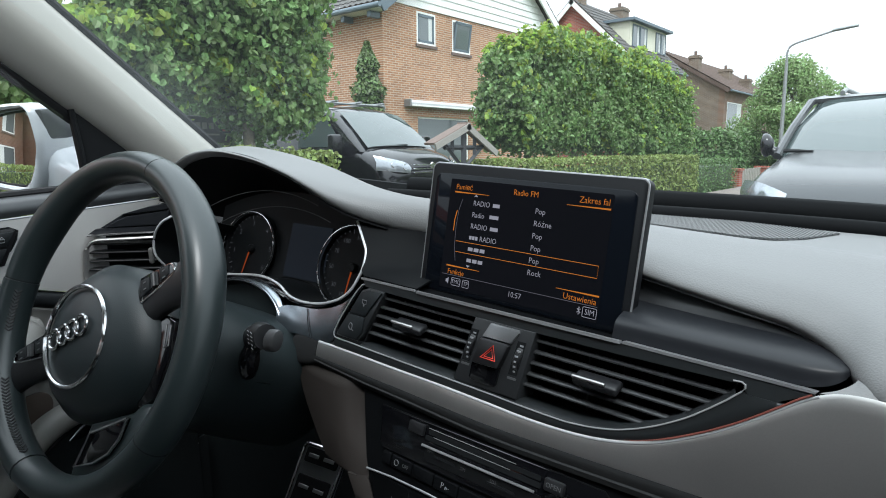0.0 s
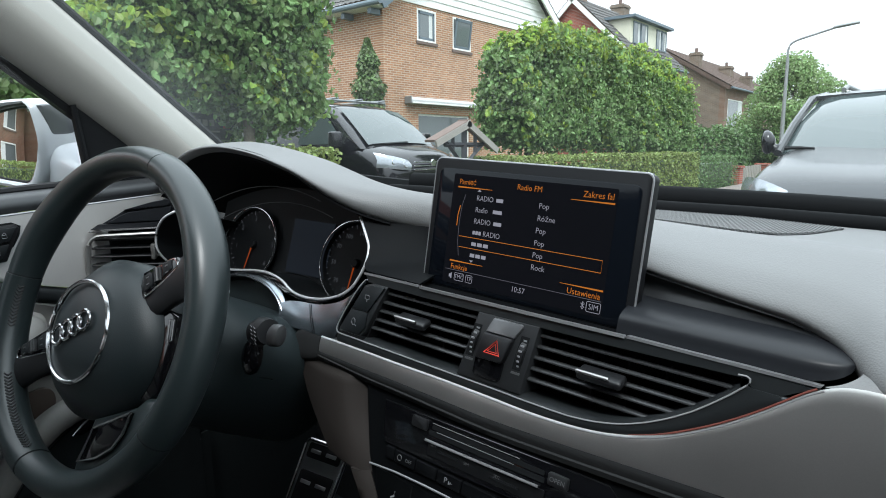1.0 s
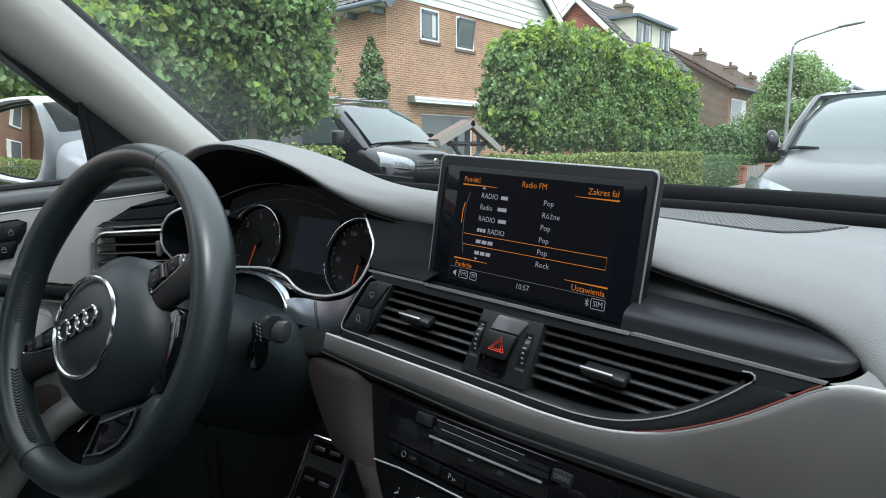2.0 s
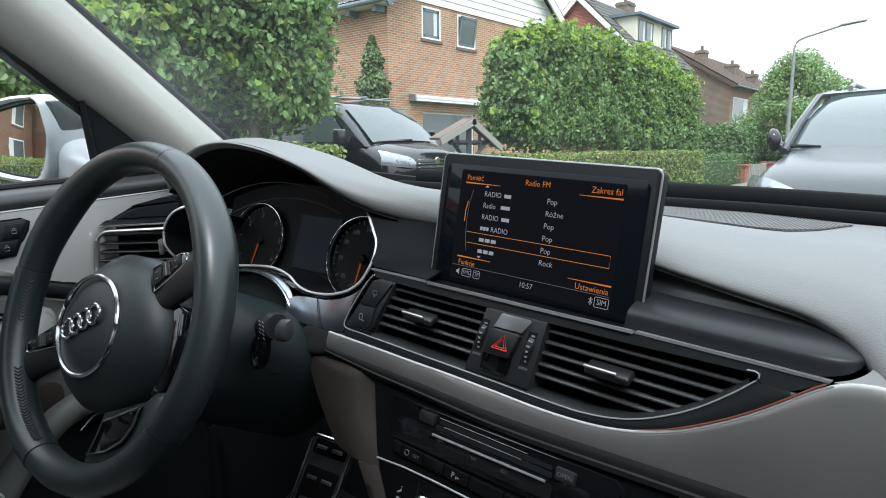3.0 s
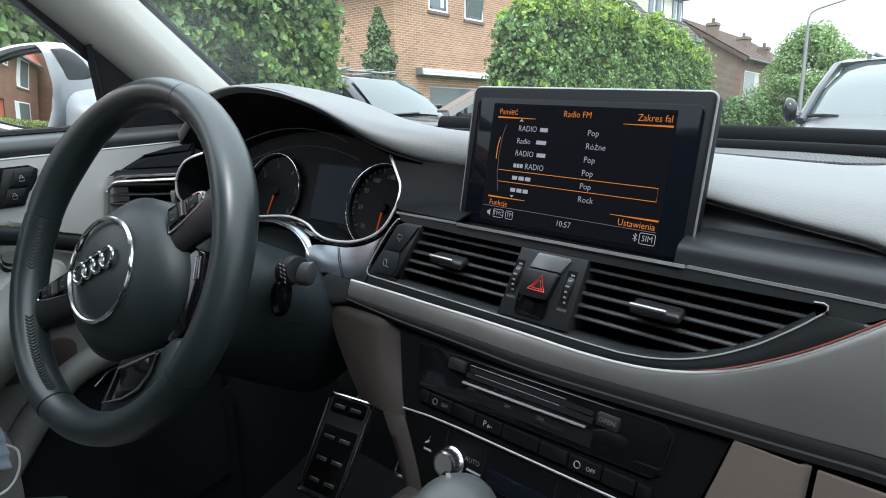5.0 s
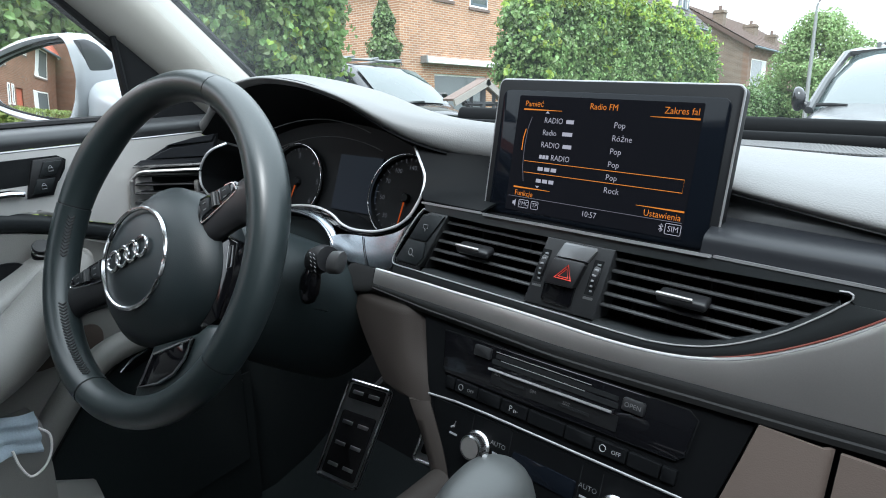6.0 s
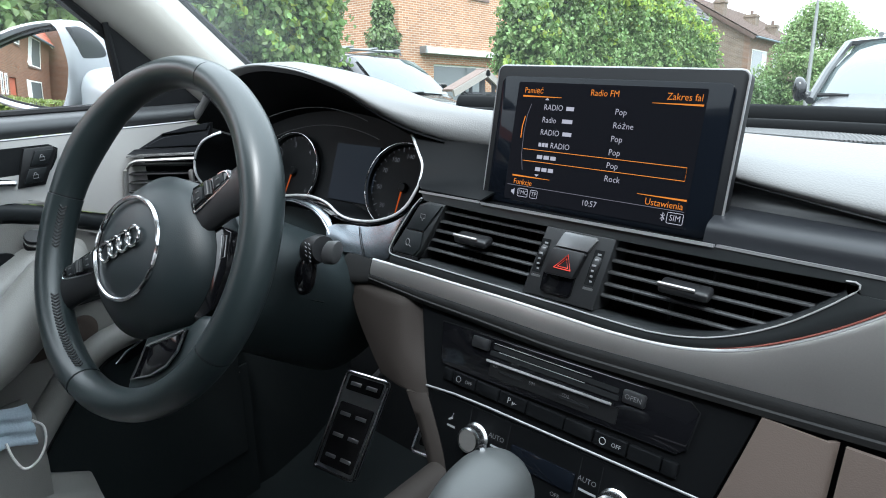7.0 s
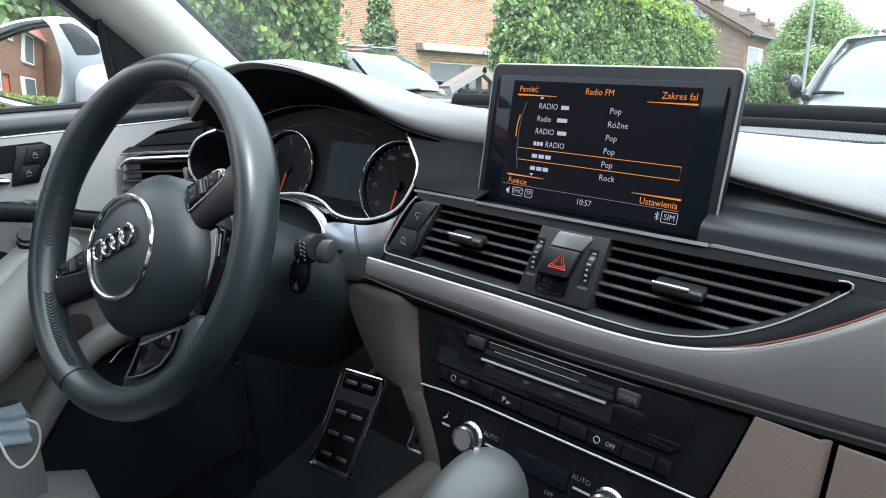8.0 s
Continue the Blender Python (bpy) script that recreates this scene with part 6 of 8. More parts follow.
    tube(bm, [DP(0.893, 1.185, -0.012), DP(0.8975, 1.13, -0.010), DP(0.902, 1.070, -0.010)], 0.0042, 8)
    part("corner_seal", bm, CASING, d)
    bm = bmesh.new()
    tube(bm, [DP(y, 1.0725, -0.022) for y in (-0.2, 0.4, 0.9)], 0.006, 8)
    part("belt_seal", bm, RUBBER, d)
    gl = part("side_window", sheet([[DP(y, z, -0.020) for z in (1.07, 1.20, min(1.43, 1.46 - max(0, (y - 0.55)) * 0.82))] for y in np.linspace(-0.2, 0.895, 10)]), SIDE_GLASS, d, "clear side glass", 0)
    gl.visible_shadow = False


build_door()


# ---- face mask lying in the door ----
def build_mask():
    m = thing("face_mask", DP(0.64, 0.685, 0.06), "crumpled pale blue disposable face mask in the door pocket", "face mask")
    rows = []
    for i in range(12):
        s = i / 11
        row = []
        for j in range(12):
            t = j / 11
            y, z = 0.600 + 0.074 * t + 0.006 * s, 0.688 + 0.048 * s
            pleat = 0.003 * math.sin(s * 18) + 0.005 * math.sin(t * 7 + s * 3)
            row.append(DP(y, z + 0.006 * math.sin(t * 4), 0.078 + pleat - 0.012 * s))
        rows.append(row)
    part("sheet_front", sheet(rows, 0.0015), MASK_BLUE, m, "pleated pale blue sheet", 70)
    bm = bmesh.new()
    tube(bm, smoothline([DP(0.675, 0.716, 0.078), DP(0.683, 0.706, 0.086), DP(0.680, 0.686, 0.090), DP(0.668, 0.670, 0.093), DP(0.652, 0.666, 0.093), DP(0.644, 0.684, 0.090), DP(0.642, 0.704, 0.084)], 26), 0.0015, 6)
    part("ear_loop", bm, CORD, m, "white elastic loop")


build_mask()


# ---- vent at the driver's door, with the stepped dash end ----
def build_side_vent():
    v = thing("side_vent", (-0.62, 0.92, 0.92), "black slatted side vent in a chrome-edged frame", "air vents")
    S = frame_at((-0.607, 0.910, 0.972), (0.68, 0.73, 0.03), (0.02, 0.12, 0.99))
    bm = bmesh.new()
    tube(bm, [S(a, b, 0.002) for a, b in [(0.052, 0.032)] + rrect(-0.052, -0.036, 0.2, 0.032, 0.018, 6)[7:21] + [(0.052, -0.036)]], 0.004, 8, False, flat=0.6)
    part("frame", bm, SILVER, v, "dark silver frame")
    bm = bmesh.new()
    prism(bm, rrect(-0.054, -0.038, 0.054, 0.034, 0.018, 6), lambda a, b, o: S(a, b, o - 0.03), 0.01)
    part("cavity", bm, VOID, v)
    for k in range(5):
        bm = bmesh.new()
        box(bm, S(0.0, -0.026 + 0.0125 * k, -0.012), (0.100, 0.018, 0.0024), Matrix.Rotation(radians(47), 3, "Z"), 0.0008, 1)
        part("slat", bm, BLACK, v)
    bm = bmesh.new()
    box(bm, S(0.036, 0.004, -0.004), (0.007, 0.010, 0.024), Matrix.Rotation(radians(47), 3, "Z"), 0.003)
    part("thumb_slider", bm, SILVER, v, "grey slider")
    bm = bmesh.new()
    tube(bm, [S(-0.050, 0.038, 0.004), S(0.0, 0.039, 0.004), S(0.050, 0.039, 0.003)], 0.0011, 8)
    part("top_line", bm, CHROME, v, "thin chrome line")
    # two long wedges step back above the vent, widening towards the dials
    end = None
    for poly, off, name in (([(-0.050, 0.040), (0.060, 0.040), (0.060, 0.0800), (-0.006, 0.0670)], -0.008, "dash_end"), ([(-0.050, 0.0405), (0.056, 0.0405), (0.057, 0.0475), (-0.040, 0.0475)], 0.003, "dash_band"),
                            ([(-0.028, 0.0490), (0.058, 0.0500), (0.060, 0.0690), (0.0, 0.0630), (-0.012, 0.0580)], 0.0, "lower_wedge"), ([(-0.008, 0.0665), (0.056, 0.0710), (0.060, 0.0800), (0.030, 0.0760)], -0.002, "upper_wedge")):
        bm = bmesh.new()
        prism(bm, poly, lambda a, b, o: S(a, b, o + off), 0.012, 0.0014)
        piece = part(name, bm, LEDGE, end or v, "" if end else "stepped dark dash end", 40)
        end = end or piece
    bm = bmesh.new()
    rows = [[(x, 0.905 + 0.36 * (x + 0.62) + 0.05 * k, 0.93 - 0.03 * k) for k in range(4)] for x in np.linspace(-0.70, -0.50, 6)]
    quadify(bm, rows)
    part("under_panel", bm, MATT, v)


build_side_vent()


# ---- windscreen pillar, windscreen, roof and the rest of the shell ----
def build_pillar():
    p = thing("windscreen_pillar", (-0.68, 1.08, 1.09), "pale cloth-covered windscreen pillar with black seals", "car pillar")
    r0, r1 = Vector((-0.690, 1.215, 1.026)), Vector((-0.6285, 0.70, 1.466))
    l0, l1 = Vector((-0.700, 1.095, 1.012)), Vector((-0.6485, 0.52, 1.497))
    rows = []
    for t in np.linspace(0, 1, 22):
        a, b = r0.lerp(r1, t), l0.lerp(l1, t)
        rows.append(smoothline([a + Vector((-0.02, 0.02, 0)), a, a.lerp(b, 0.12) + Vector((0.012, 0, 0)), a.lerp(b, 0.5) + Vector((0.028, 0, 0)), a.lerp(b, 0.85) + Vector((0.016, 0, 0)), b, b + Vector((-0.02, 0, -0.01))], 20))
    part("cover", sheet(rows, 0.004), PILLAR, p, "pale grey woven cover", 70)
    bm = bmesh.new()
    tube(bm, [r0.lerp(r1, t) + Vector((-0.004, 0.004, 0.005)) for t in np.linspace(0, 1, 12)], 0.006, 8)
    part("screen_seal", bm, RUBBER, p, "black windscreen seal")
    bm = bmesh.new()
    tube(bm, [l0.lerp(l1, t) + Vector((-0.010, 0, -0.008)) for t in np.linspace(0.0, 1, 12)], 0.009, 8)
    part("door_seal", bm, RUBBER, p, "black door seal")


build_pillar()


def build_shell():
    s = thing("car_shell", (0.1, 0.2, 0.3), "pale car roof lining and dark shell, its unseen rear closed against light", "car body")
    tagged(s, kind="structure")
    part("roof_lining", sheet([[(x, y, 1.475 + 0.03 * (1 - ((x - 0.1) / 0.8) ** 2) - 0.05 * max(0, y - 0.4)) for x in np.linspace(-0.66, 0.86, 10)] for y in np.linspace(-1.3, 0.50, 10)], 0.03), PILLAR, s)
    ws = part("windscreen", sheet([[Vector((x, cowl(x) + 0.01, 1.058)).lerp(Vector((x * 0.93, 0.50, 1.50)), t) + Vector((0, 0.03 * math.sin(t * 3.14), 0.03 * math.sin(t * 3.14))) for t in np.linspace(0, 1, 10)] for x in np.linspace(-0.70, 0.95, 14)]), WINDSCREEN, s, "clear windscreen", 60)
    ws.visible_shadow = False
    part("passenger_side", sheet([[(0.88, y, z) for y in np.linspace(-1.3, 1.15, 6)] for z in (0.3, 0.7, 1.04)], 0.05), GREY, s)
    # unseen wall where rear side windows would be, added to cut light inside
    part("passenger_side_rear", sheet([[(0.88, y, z) for y in np.linspace(-1.3, 0.42, 6)] for z in (1.045, 1.2, 1.44)], 0.05), MATT, s)
    pg = part("passenger_window", sheet([[(0.885, y, z) for z in (1.045, 1.25, min(1.44, 1.46 - max(0, (y - 0.55)) * 0.82))] for y in np.linspace(0.42, 0.95, 8)]), SIDE_GLASS, s, "clear side glass", 0)
    pg.visible_shadow = False
    # back and driver's rear side, unseen, also closed to the roof to block light
    part("rear_wall", sheet([[(x, -1.3, z) for x in np.linspace(-0.75, 0.9, 4)] for z in (0.3, 0.7, 1.48)], 0.05), MATT, s)
    part("driver_side_rear", sheet([[(-0.66, y, z) for y in np.linspace(-1.3, -0.2, 4)] for z in (0.3, 0.7, 1.07, 1.48)], 0.05), MATT, s)
    bm = bmesh.new()
    for x, y in ((-0.64, -0.25), (0.84, -0.25), (-0.62, -1.28), (0.84, -1.28)):
        tube(bm, [(x, y, 1.05), (x * 0.97, y, 1.48)], 0.05, 8)
    part("side_posts", bm, PILLAR, s)
    bm = bmesh.new()
    tube(bm, [(0.90, 1.2, 1.05), (0.86, 0.80, 1.36), (0.84, 0.50, 1.49)], 0.045, 8)
    part("far_pillar", bm, PILLAR, s)


build_shell()


def build_seat():
    s = thing("driver_seat", (-0.42, 0.30, 0.34), "pale grey leather driver's seat cushion", "car seat")
    rows = []
    for t in np.linspace(0, 1, 14):
        y = 0.75 - 0.73 * t
        f = math.sin(min(1, t * 4) * math.pi / 2)
        rows.append(smoothline([(-0.65, y, 0.40), (-0.655, y, 0.52 + 0.075 * f), (-0.62, y, 0.575 + 0.06 * f), (-0.58, y, 0.55 + 0.05 * f), (-0.52, y, 0.53 + 0.05 * f), (-0.42, y, 0.525 + 0.05 * f), (-0.32, y, 0.53 + 0.05 * f), (-0.26, y, 0.56 + 0.05 * f), (-0.22, y, 0.56 + 0.05 * f), (-0.20, y, 0.40)], 30))
    bm = bmesh.new()
    vs = quadify(bm, rows)
    bm.faces.new(vs[0])
    part("cushion", bm, GREY, s, "pale grey leather cushion", 70)


build_seat()


# ---- door mirror ----
INSERT = [(-0.003, 0.0530), (-0.018, 0.0550), (-0.040, 0.0460), (-0.058, 0.0260), (-0.058, 0.0120), (-0.026, 0.0075), (-0.0155, 0.0110), (-0.008, 0.0330)]


def build_mirror():
    MF = frame_at((-0.957, 0.853, 1.130), (0.952, 0.306, 0), (-0.306 * 0.05, 0.952 * 0.05, 1))
    m = thing("door_mirror", MF(0.08, -0.07, -0.05), "white door mirror with black inner shell", "mirror")
    # the glass: broad and upright towards the car, drawn in to a low round end outside
    corners = [(0.100, 0.0560), (0.1130, 0.0470), (0.1210, 0.0267), (0.1270, -0.0065), (0.1150, -0.0407), (0.0960, -0.0675), (0.0600, -0.0695), (0.0187, -0.0660), (-0.0496, -0.0560), (-0.095, -0.042), (-0.120, -0.018), (-0.112, 0.006), (-0.080, 0.020), (-0.027, 0.034), (0.0454, 0.0500)]
    outline = smoothed(corners + corners[:1], 61)[:60]
    ca, cb = 0.01, -0.008

    def ring(grow, off, sink=0.0):
        out = []
        for a, b in outline:
            d = math.hypot(a - ca, b - cb)
            k = 1 + grow / d
            a2, b2 = ca + (a - ca) * k * (1 - sink), cb + (b - cb) * k * (1 - sink * 1.0)
            out.append(MF(min(a2, 0.1375 - 0.02 * max(0.0, -off - 0.05)), b2 - (0.02 * max(0.0, a - 0.05) / 0.08 if b < -0.03 else 0) * min(1.0, grow / 0.012), off))
        return out

    bm = bmesh.new()
    rows = [ring(0.001, -0.010), ring(0.0015, 0.002), ring(0.006, 0.006), ring(0.011, 0.003), ring(0.0145, -0.008), ring(0.015, -0.035), ring(0.013, -0.065), ring(0.010, -0.090, 0.06), ring(0.006, -0.110, 0.22), ring(0.002, -0.120, 0.5)]
    vs = quadify(bm, rows, close_v=True)
    bm.faces.new(vs[-1])
    part("housing", bm, WHITE_PAINT, m, "glossy white housing", 70)
    rows = []
    for k in range(9):
        f = k / 8 + 1e-4
        rows.append([MF(ca + (a - ca) * f, cb + (b - cb) * f, -0.006 - 0.07 * (b - cb) * f - (((a - ca) * f) ** 2 + ((b - cb) * f) ** 2) / 2.6) for a, b in outline])
    bm = bmesh.new()
    vs = quadify(bm, rows, close_v=True)
    bm.faces.new(vs[0])
    part("mirror_glass", bm, MIRROR, m, "clear domed mirror glass", 80)
    bm = bmesh.new()
    tube(bm, [MF(a, b, -0.0035) for a, b in outline], 0.0022, 6, True)
    part("glass_edge", bm, RUBBER, m, "dark glass edge")
    # black insert on the flank that faces the car
    U = lambda off, b, o: MF(0.1382 + o, b, off)
    bm = bmesh.new()
    prism(bm, smoothed(INSERT + INSERT[:1], 33)[:32], U, 0.012, 0.002)
    part("inner_shell", bm, SHELL_GREY, m, "matt black inner shell", 50)
    # broad white arm that runs from under the housing to the door
    bm = bmesh.new()
    rows = []
    for t in np.linspace(0, 1, 8):
        c = Vector((-0.852, 0.945, 1.076)).lerp(Vector((-0.715, 0.958, 1.060)), t)
        ry, rz = 0.047 - 0.005 * t, 0.049 - 0.022 * t
        rows.append([c + Vector((0, ry * math.copysign(abs(math.cos(q)) ** 0.6, math.cos(q)), rz * math.copysign(abs(math.sin(q)) ** 0.6, math.sin(q)))) for q in (2 * math.pi * k / 28 for k in range(28))])
    vs = quadify(bm, rows, close_v=True)
    bm.faces.new(vs[0]), bm.faces.new(vs[-1])
    part("arm", bm, WHITE_PAINT, m, "glossy white arm", 70)
    bm = bmesh.new()
    box(bm, (-0.735, 0.93, 1.050), (0.13, 0.12, 0.012), None, 0.004)
    part("foot", bm, RUBBER, m, "black foot")


build_mirror()


# ================= outside =================
LEVEL = Matrix.Identity(4)
ASPHALT = shade("asphalt", (0.055, 0.055, 0.056), 0.9, 0, 0.4, 90, 0.6, 0.25, 0.6)
PAVING = shade("paving", (0.15, 0.125, 0.11), 0.9, 0, 0.3, 30, 0.5, 0.2, 0.7)
GRASS = shade("grass", (0.05, 0.085, 0.025), 0.9, 0, 0.5, 40, 0.8, 0.3, 0.5)
KERBSTONE = shade("kerb_stone", (0.33, 0.33, 0.32), 0.85, 0, 0.2, 60, 0.4, 0.2)
BRICK_Y = brickwork("warm_brick_street", "y", (0.41, 0.205, 0.108), (0.285, 0.135, 0.072), (0.47, 0.39, 0.30))
BRICK_X = brickwork("warm_brick_flank", "x", (0.385, 0.19, 0.102), (0.265, 0.125, 0.068), (0.45, 0.375, 0.29))
RED_X = brickwork("red_brick_flank", "x", (0.30, 0.075, 0.045), (0.22, 0.05, 0.03), (0.25, 0.18, 0.15))
RED_Y = brickwork("red_brick_street", "y", (0.30, 0.075, 0.045), (0.22, 0.05, 0.03), (0.25, 0.18, 0.15))
BROWN_X = brickwork("brown_brick_flank", "x", (0.17, 0.125, 0.09), (0.13, 0.095, 0.07), (0.21, 0.18, 0.15))
BROWN_Y = brickwork("brown_brick_street", "y", (0.20, 0.115, 0.075), (0.15, 0.09, 0.06), (0.22, 0.18, 0.15))
RUST_X = brickwork("rust_brick_flank", "x", (0.19, 0.092, 0.055), (0.145, 0.07, 0.044), (0.2, 0.14, 0.105))
RUST_Y = brickwork("rust_brick_street", "y", (0.20, 0.095, 0.056), (0.15, 0.072, 0.045), (0.2, 0.14, 0.105))
TILES = shade("grey_roof_tiles", (0.10, 0.095, 0.092), 0.85, 0, 0.25, 30, 0.4, 0.25, 1.2, spec=0.2)
BROWN_TILES = shade("brown_roof_tiles", (0.10, 0.072, 0.06), 0.9, 0, 0.3, 30, 0.4, 0.3, 1.0, spec=0.15)
RED_TILES = shade("red_roof_tiles", (0.34, 0.09, 0.05), 0.75, 0, 0.25, 30, 0.4, 0.25, 1.2)
WHITE_WOOD = shade("white_boards", (0.72, 0.72, 0.69), 0.55, 0, 0.06, 40, 0.1, 0.08, 2)
CREAM = shade("cream_cladding", (0.58, 0.56, 0.45), 0.6, 0, 0.06, 40, 0.1, 0.08, 2)
SLATE_PAINT = shade("blue_grey_paint", (0.10, 0.13, 0.155), 0.5, 0, 0.05, 60, 0, 0.08)
PANE = shade("window_pane", (0.11, 0.125, 0.13), 0.04, 0, 0, 30, 0, 0.04, 1.0, spec=0.9)
CURTAIN = shade("pale_curtain", (0.55, 0.56, 0.55), 0.9, 0, 0.1, 20)
AWNING = shade("awning_grey", (0.5, 0.5, 0.5), 0.4, 0.3, 0.04, 50, 0, 0.06)
STONE_SILL = shade("dark_sill", (0.13, 0.09, 0.075), 0.8, 0, 0.2, 40, 0.3)
CAR_BLACK = shade("black_car_paint", (0.006, 0.006, 0.008), 0.14, 0, 0, 40, 0, 0.05, 2, coat=0.2, spec=0.4)
CAR_SILVER = shade("silver_car_paint", (0.062, 0.064, 0.067), 0.24, 0.5, 0.02, 400, 0, 0.05, 2, coat=0.08, spec=0.25)
CAR_GLASS = shade("car_glass", (0.045, 0.060, 0.060), 0.03, 0, 0, 30, 0, 0.02, 1.0, spec=0.5)
CAR_GLASS.node_tree.nodes["Principled BSDF"].inputs["IOR"].default_value = 1.6
LENS = shade("headlight_lens", (0.30, 0.32, 0.345), 0.12, 0.6, 0, 60, 0, 0.3, 30)
TYRE = shade("tyre", (0.015, 0.015, 0.015), 0.8, 0, 0.2, 60, 0.3)
BARK = shade("grey_bark", (0.16, 0.14, 0.11), 0.9, 0, 0.4, 30, 0.9, 0.2)
GALVANISED = shade("galvanised_steel", (0.24, 0.25, 0.25), 0.5, 0.6, 0.05, 60, 0, 0.1)
TIMBER_DARK = shade("dark_timber", (0.028, 0.030, 0.034), 0.6, 0, 0.2, 60, 0.3)
TIMBER_PALE = shade("pale_grey_timber", (0.24, 0.225, 0.20), 0.7, 0, 0.15, 60, 0.3)
LIME = foliage("lime_leaves", (0.155, 0.250, 0.085), 0.42, 0.35)
LIME_TIP = foliage("fresh_lime_leaves", (0.27, 0.38, 0.07), 0.3, 0.5)
# darker lime for crown insides and hedge cores: shade put into the colour
LIME_SHADED = foliage("shaded_lime_leaves", (0.06, 0.108, 0.040), 0.35, 0.2)
PRIVET = foliage("privet_leaves", (0.18, 0.235, 0.065), 0.5)
SHRUB = foliage("shrub_leaves", (0.10, 0.17, 0.06), 0.5)
CONIFER = foliage("conifer_sprays", (0.10, 0.155, 0.05), 0.55, 0.2)
FAR_LEAF = foliage("far_leaves", (0.22, 0.32, 0.13), 0.45, 0.4)


def flat(name, x0, y0, x1, y1, z, material, thick, label):
    t = thing(name, ((x0 + x1) / 2, (y0 + y1) / 2, z), label, name, m=LEVEL)
    tagged(t, kind="structure")
    bm = bmesh.new()
    box(bm, ((x0 + x1) / 2, (y0 + y1) / 2, z - thick / 2), (x1 - x0, y1 - y0, thick))
    part("surface", bm, material, t, smooth=0)


flat("ground", -600, -600, 600, 600, -0.06, GRASS, 0.5, "wide level ground with grass")
flat("road", -2.9, -300, 2.6, 300, 0.0, ASPHALT, 0.3, "grey asphalt street")
flat("pavement", -4.6, -300, -3.02, 300, 0.10, PAVING, 0.3, "paved footway beside the street")
flat("kerb", -3.02, -300, -2.9, 300, 0.11, KERBSTONE, 0.3, "pale kerb stones")
flat("driveway", -16.0, 6.0, -5.0, 9.0, 0.09, PAVING, 0.3, "paved driveway")


# ---- houses ----
def slab(bm, pts, thick):
    """A plate from a planar outline, thickened downwards."""
    pts = [Vector(p) for p in pts]
    n = (pts[1] - pts[0]).cross(pts[2] - pts[0]).normalized()
    if n.z < 0:
        n = -n
    a, b = [bm.verts.new(p) for p in pts], [bm.verts.new(p - n * thick) for p in pts]
    k = len(pts)
    bm.faces.new(a), bm.faces.new(b[::-1])
    for i in range(k):
        bm.faces.new((a[i], b[i], b[(i + 1) % k], a[(i + 1) % k]))
    return bm


def tiled(p00, p10, p01, p11, cols, rows, wave=0.03, step=0.025):
    """A roof slope of pantiles: rolls across, a step at each course. p00-p10 is the eaves, p01-p11 the ridge."""
    p00, p10, p01, p11 = map(Vector, (p00, p10, p01, p11))
    n = (p10 - p00).cross(p01 - p00).normalized()
    if n.z < 0:
        n = -n
    grid = []
    for r in range(rows):
        for e in (0.0, 0.999):
            t = (r + e) / rows
            line = []
            for c in range(cols * 4 + 1):
                s = c / (cols * 4)
                p = p00.lerp(p10, s).lerp(p01.lerp(p11, s), t)
                line.append(p + n * (wave * (0.5 + 0.5 * math.cos(c / 4 * 2 * math.pi)) + step * (1 - e)))
            grid.append(line)
    return sheet(grid, 0.0)


